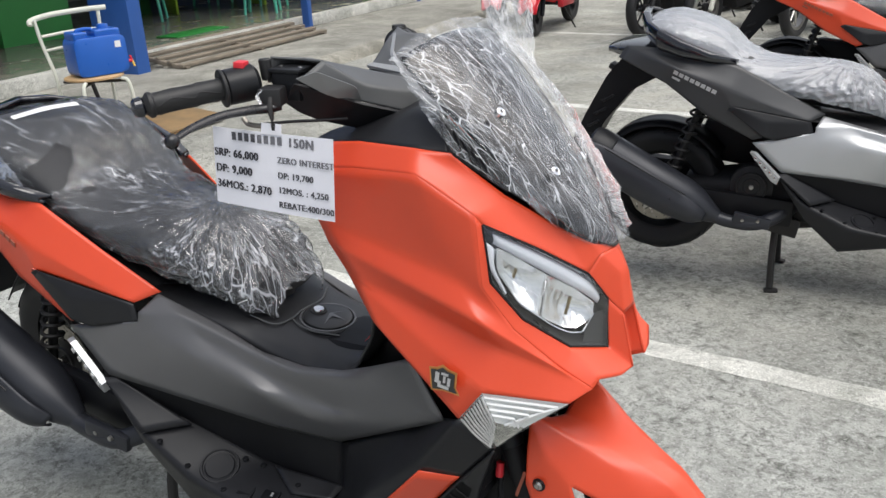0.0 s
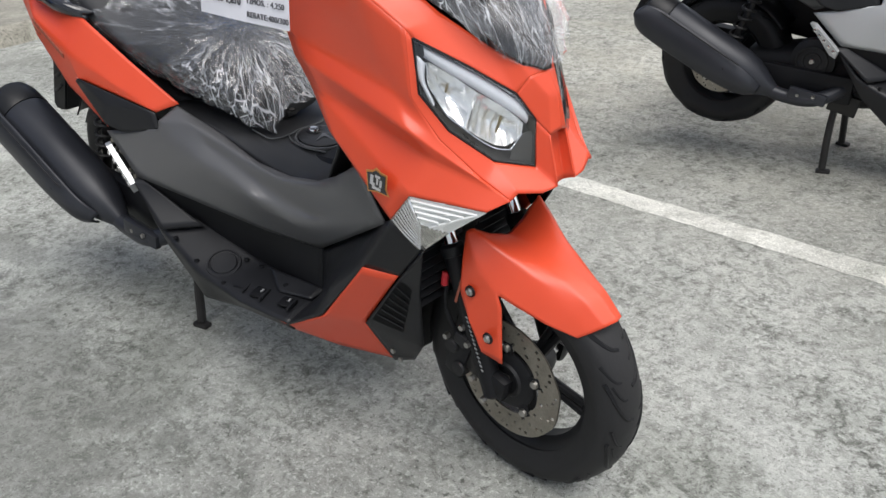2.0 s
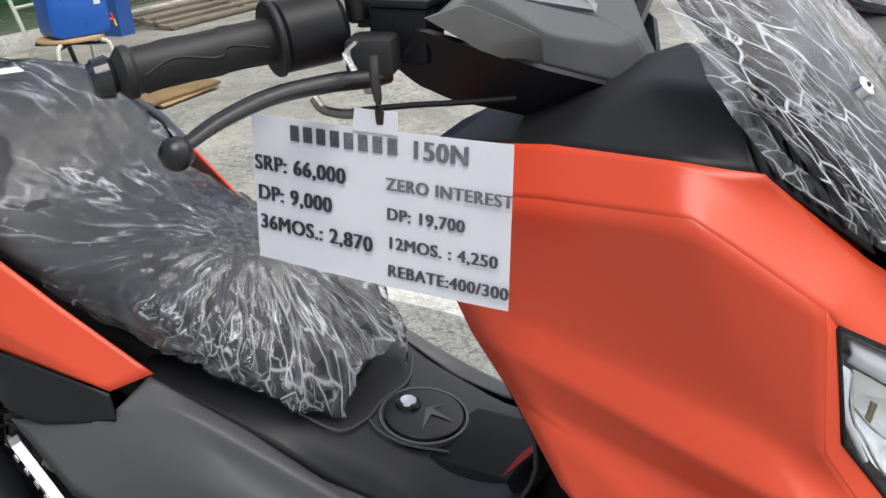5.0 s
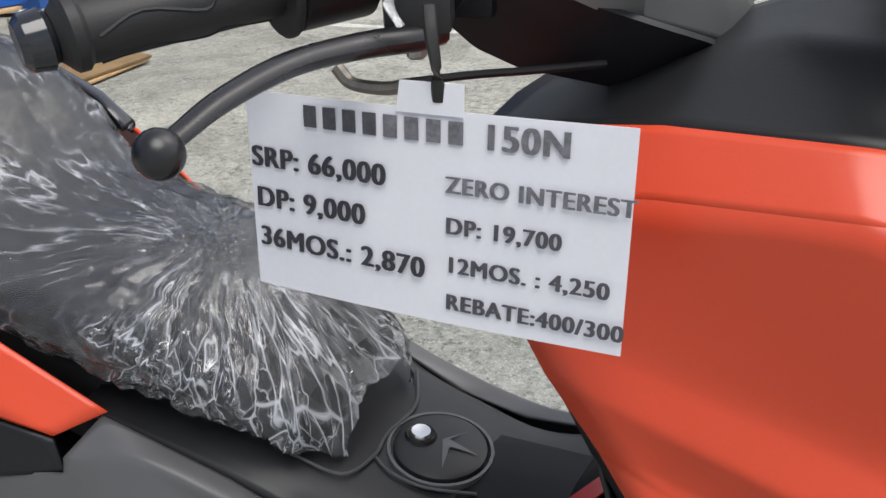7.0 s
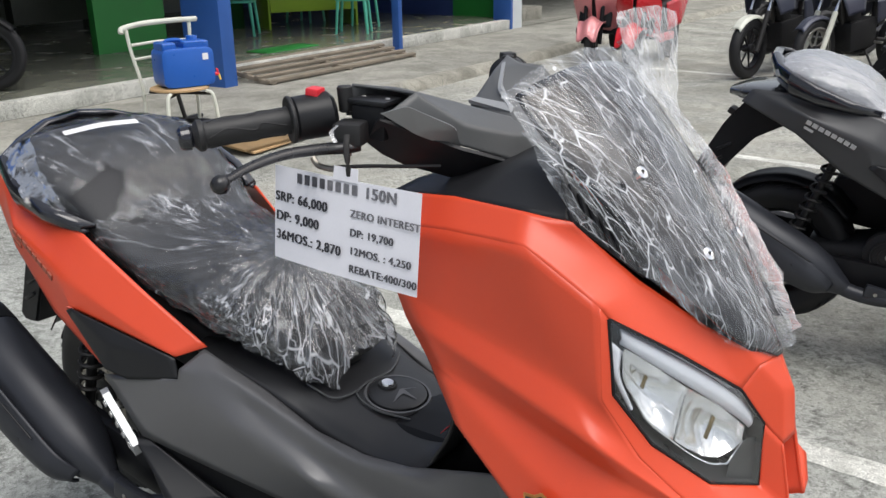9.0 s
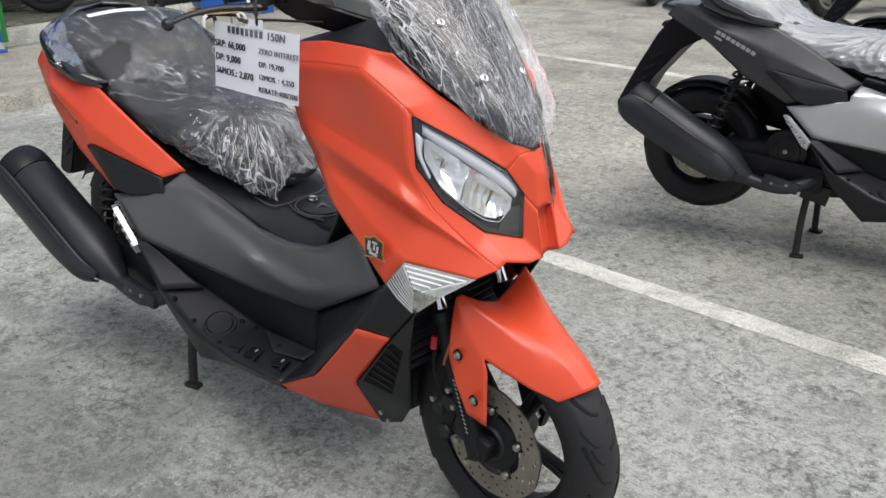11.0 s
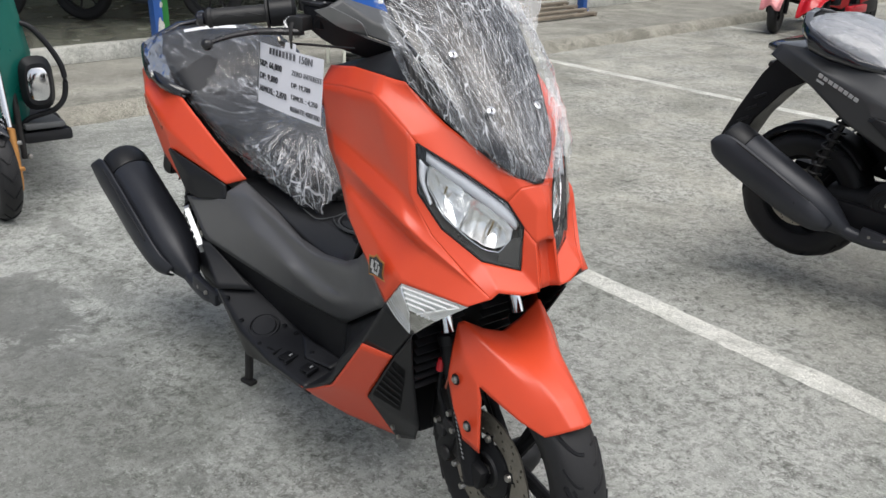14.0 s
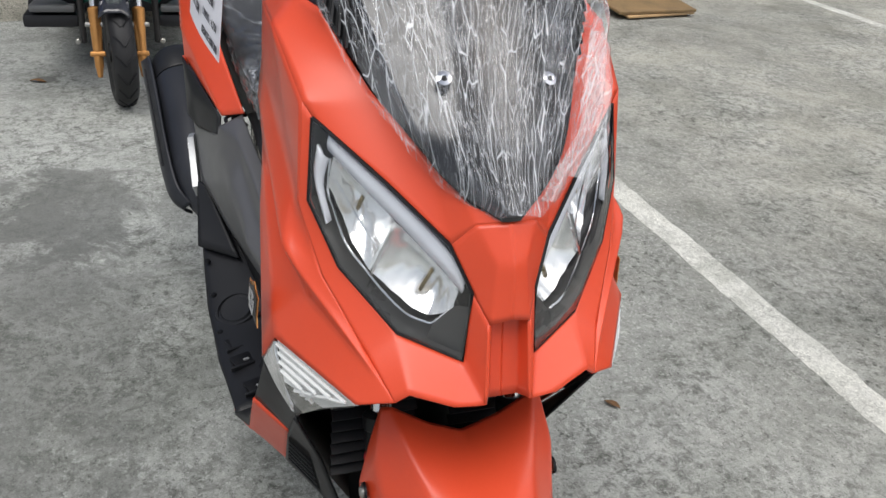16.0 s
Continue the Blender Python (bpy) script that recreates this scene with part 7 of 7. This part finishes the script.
    part("bench_seat", box((0.5, 0.55, 0.16), (-1.0, 0, 0.62), (0, 0, 0), 0.05), SEATSKIN, root)
    part("seat_box", box((0.48, 0.50, 0.24), (-1.0, 0, 0.44), (0, 0, 0), 0.02), teal, root)
    part("handlebar", tube([(-0.26, -0.30, 1.06), (-0.20, 0, 1.04), (-0.26, 0.30, 1.06)], 0.013), IRON, root)
    for s in (1, -1):
        plain_wheel(root, pose(-1.45, -0.36 * s, 0.225), 0.225, 0.05, 0.145, BLACK, 5, "rear_wheel")
    part("rear_axle", rod((-1.45, -0.36, 0.225), (-1.45, 0.36, 0.225), 0.03), IRON, root)
    return root


three_wheeler(pose(-3.055, -0.432, 0, 0, 0, -2))

# ---- tubular chair with a water jug, by the kerb ----
chair = thing("metal_chair", "cream tubular chair with a round plywood seat", "chair", "", pose(-5.075, 2.675, 0.1, 0, 0, -14))
part("seat", spin([(0.004, 0.318), (0.19, 0.318), (0.205, 0.312), (0.205, 0.300), (0.19, 0.296)], "z", seg=40), PLY, chair, "round plywood seat")
part("back_post", tube([(-0.20, -0.20, 0.0), (-0.19, -0.20, 0.30), (-0.235, -0.235, 0.55), (-0.25, -0.25, 0.72)], 0.013), CREAM, chair)
part("back_post", tube([(-0.20, 0.20, 0.0), (-0.19, 0.20, 0.30), (-0.235, 0.205, 0.55), (-0.25, 0.215, 0.73)], 0.013), CREAM, chair)
part("top_rail", tube([(-0.235, -0.29, 0.685), (-0.25, -0.27, 0.715), (-0.285, -0.12, 0.738), (-0.285, 0.10, 0.748), (-0.262, 0.28, 0.75)], 0.019), CREAM, chair)
for z in (0.50, 0.60):
    part("back_rung", tube([(-0.225, -0.228, z), (-0.25, 0, z + 0.012), (-0.225, 0.205, z + 0.01)], 0.011), CREAM, chair)
for s in (1, -1):
    part("front_leg", tube([(0.16, -0.13 * s, 0.290), (0.195, -0.165 * s, 0.25), (0.215, -0.185 * s, 0.0)], 0.013), CREAM, chair)
part("under_brace", rod((-0.18, -0.16, 0.27), (0.18, 0.16, 0.27), 0.011), IRON, chair)
part("under_brace", rod((-0.18, 0.16, 0.27), (0.18, -0.16, 0.27), 0.011), IRON, chair)

jug = thing("water_jug", "blue plastic water jug with a small tap on the chair", "jug", "", pose(-5.045, 2.705, 0.420, 0, 0, -14))
b = loft([(-0.115, 0.165, 0.006, 0.255), (-0.105, 0.185, 0.0, 0.27), (0.105, 0.185, 0.0, 0.27), (0.115, 0.165, 0.006, 0.255)], 40, 7)
part("body", b, JUG, jug)
part("shoulder", loft([(-0.09, 0.075, 0.25, 0.305), (-0.08, 0.09, 0.25, 0.315), (0.08, 0.09, 0.25, 0.315), (0.09, 0.075, 0.25, 0.305)], 32, 6), JUG, jug).matrix_basis = pose(0, 0.075, 0)
part("shoulder", loft([(-0.09, 0.04, 0.25, 0.300), (-0.08, 0.05, 0.25, 0.310), (0.08, 0.05, 0.25, 0.310), (0.09, 0.04, 0.25, 0.300)], 32, 6), JUG, jug).matrix_basis = pose(0, -0.12, 0)
part("carry_handle", tube([(0, -0.12, 0.295), (0, -0.10, 0.318), (0, -0.02, 0.318), (0, 0.01, 0.295)], 0.014), JUG, jug)
part("cap", spin([(0.01, 0.345), (0.036, 0.343), (0.04, 0.335), (0.042, 0.305)], "z", (0, 0.08, 0), 26), JUG, jug)
part("jug_label", box((0.002, 0.042, 0.045), (0.1165, 0.12, 0.205), (0, 0, 0), 0), WHITE, jug, "small white label")
part("tap", rod((0.09, 0.185, 0.075), (0.10, 0.215, 0.072), 0.012), REDP, jug, "red tap")
part("tap_spout", rod((0.10, 0.212, 0.075), (0.105, 0.222, 0.03), 0.008), BADGEYEL, jug)
part("tap_lever", rod((0.10, 0.21, 0.08), (0.10, 0.20, 0.112), 0.007), REDP, jug)

# ---- wooden ramp at the shop door, mat, board by the kerb ----
ramp_thing = thing("wooden_ramp", "weathered slatted wooden ramp at the shop door", "ramp", "", SHOP @ pose(5.72, 1.46, 0.1))
for k in range(5):
    v = -0.38 + 0.165 * k
    part("slat", box((2.40, 0.060, 0.03), (0.02 * k, v, 0.034 + 0.024 * k), (9, 0, 0), 0.005), OLDWOOD, ramp_thing)
for u in (-1.14, 0.0, 1.16):
    part("bearer", box((0.05, 0.74, 0.04), (u * 1.0, -0.05, 0.058), (9, 0, 0), 0.005), OLDWOOD, ramp_thing)
mat = part("door_mat", box((0.85, 0.32, 0.016), (0, 0, 0), (0, 0, 0), 0.006), GREEN)
mat.matrix_basis = SHOP @ pose(5.95, 2.20, 0.239)
tagged(mat, "green door mat on the shop floor", "mat")
board = thing("brown_board", "dirty brown flattened board lying against the kerb", "board", "", pose(-4.62, 2.93, 0.035, 0, 6, 5))
part("sheet", box((0.46, 0.62, 0.018), (0, 0, 0.035), (0, 0, 0), 0.004), CARD, board)
part("sheet", box((0.40, 0.56, 0.016), (0.03, 0.02, 0.012), (0, 0, 4), 0.004), PLY, board)
rub = thing("iron_base", "rusty iron stand base under the chair", "stand base", "", pose(-5.32, 2.86, 0.1, 0, 0, 20))
part("bar", box((0.40, 0.05, 0.03), (0, 0, 0.02), (0, 0, 0), 0.006), IRON, rub)
part("bar", box((0.05, 0.40, 0.028), (0, 0, 0.02), (0, 0, 0), 0.006), IRON, rub)
part("upright", rod((0, 0, 0.03), (-0.04, -0.02, 0.26), 0.016), IRON, rub)


# ---- shop furniture ----
def plastic_chair(at):
    root = thing("plastic_chair", "mint green plastic chair inside the shop", "chair", "plastic chairs in the shop", at)
    part("seat", box((0.40, 0.40, 0.03), (0, 0, 0.43), (0, 0, 0), 0.012), MINT, root)
    part("backrest", sheet([[(-0.20, y, 0.46), (-0.23, y, 0.62), (-0.25, y, 0.80)] for y in (-0.19, -0.07, 0.07, 0.19)], 4, 3), MINT, root, "", 40, 0.012)
    for x in (-1, 1):
        for y in (-1, 1):
            part("leg", rod((0.17 * x, 0.17 * y, 0.425), (0.205 * x, 0.205 * y, 0.0), 0.022, 0.017, 10), MINT, root)
        part("arm", tube([(-0.21, 0.20 * x, 0.60), (0.0, 0.225 * x, 0.63), (0.17, 0.21 * x, 0.60), (0.18, 0.19 * x, 0.43)], 0.014), MINT, root)
    return root


first = plastic_chair(SHOP @ pose(6.85, 3.78, 0.23, 0, 0, 35))
for u, v, a in ((7.75, 2.62, 120), (8.35, 3.00, 105), (8.75, 4.35, -80)):
    copy_thing(first, SHOP @ pose(u, v, 0.23, 0, 0, a))
desk = thing("office_desk", "lime green fronted office desk", "desk", "", SHOP @ pose(8.10, 3.60, 0.23, 0, 0, -30))
part("modesty_panel", box((1.25, 0.03, 0.50), (0, 0, 0.48), (0, 0, 0), 0.006), LIME, desk)
part("desk_top", box((1.35, 0.62, 0.03), (0, 0.30, 0.745), (0, 0, 0), 0.008), LIME, desk)
for u in (-0.64, 0.64):
    part("desk_side", box((0.03, 0.58, 0.73), (u, 0.30, 0.365), (0, 0, 0), 0.006), LIME, desk)
for u, w in ((4.6, 1.5), (6.2, 1.5)):
    cab = thing("office_counter", "dark laminate counter inside the shop", "counter", "counters in the shop", SHOP @ pose(u, 6.9, 0.23))
    part("front", box((w, 0.03, 0.85), (0, -0.30, 0.56), (0, 0, 0), 0.006), DARKWOOD, cab)
    part("top", box((w + 0.06, 0.66, 0.035), (0, 0, 1.0), (0, 0, 0), 0.008), DARKWOOD, cab)
    for s in (-1, 1):
        part("side", box((0.03, 0.60, 0.98), (s * w * 0.49, 0, 0.49), (0, 0, 0), 0.006), DARKWOOD, cab)


# ---- fallen leaves on the ground ----
LEAFBROWN = surface("dry_leaf", (0.16, 0.085, 0.035), 0.8, 0.0, 0.4, 60, 300, 0.3)
for x, y, a, r in ((-0.681, 0.643, 30, 0.022), (-3.40, -0.80, 75, 0.036), (-1.62, 1.02, 200, 0.016)):
    rows = []
    for i in range(7):
        t = i / 6
        w = r * 0.42 * math.sin(math.pi * t) ** 0.7 * (1 + 0.3 * noise.noise((t * 7, x, y)))
        rows.append([(r * (2 * t - 1), k * w, 0.004 + 0.12 * r * abs(k) + 0.10 * r * math.sin(5 * t + a)) for k in (-1, -0.5, 0, 0.5, 1)])
    leaf = part("dry_leaf", sheet(rows, 2, 2), LEAFBROWN, None, "", 40, 0.0008)
    leaf.matrix_basis = pose(x, y, 0.001, 0, 0, a)
    tagged(leaf, "small dry brown leaf lying on the concrete", "leaf", "fallen leaves")
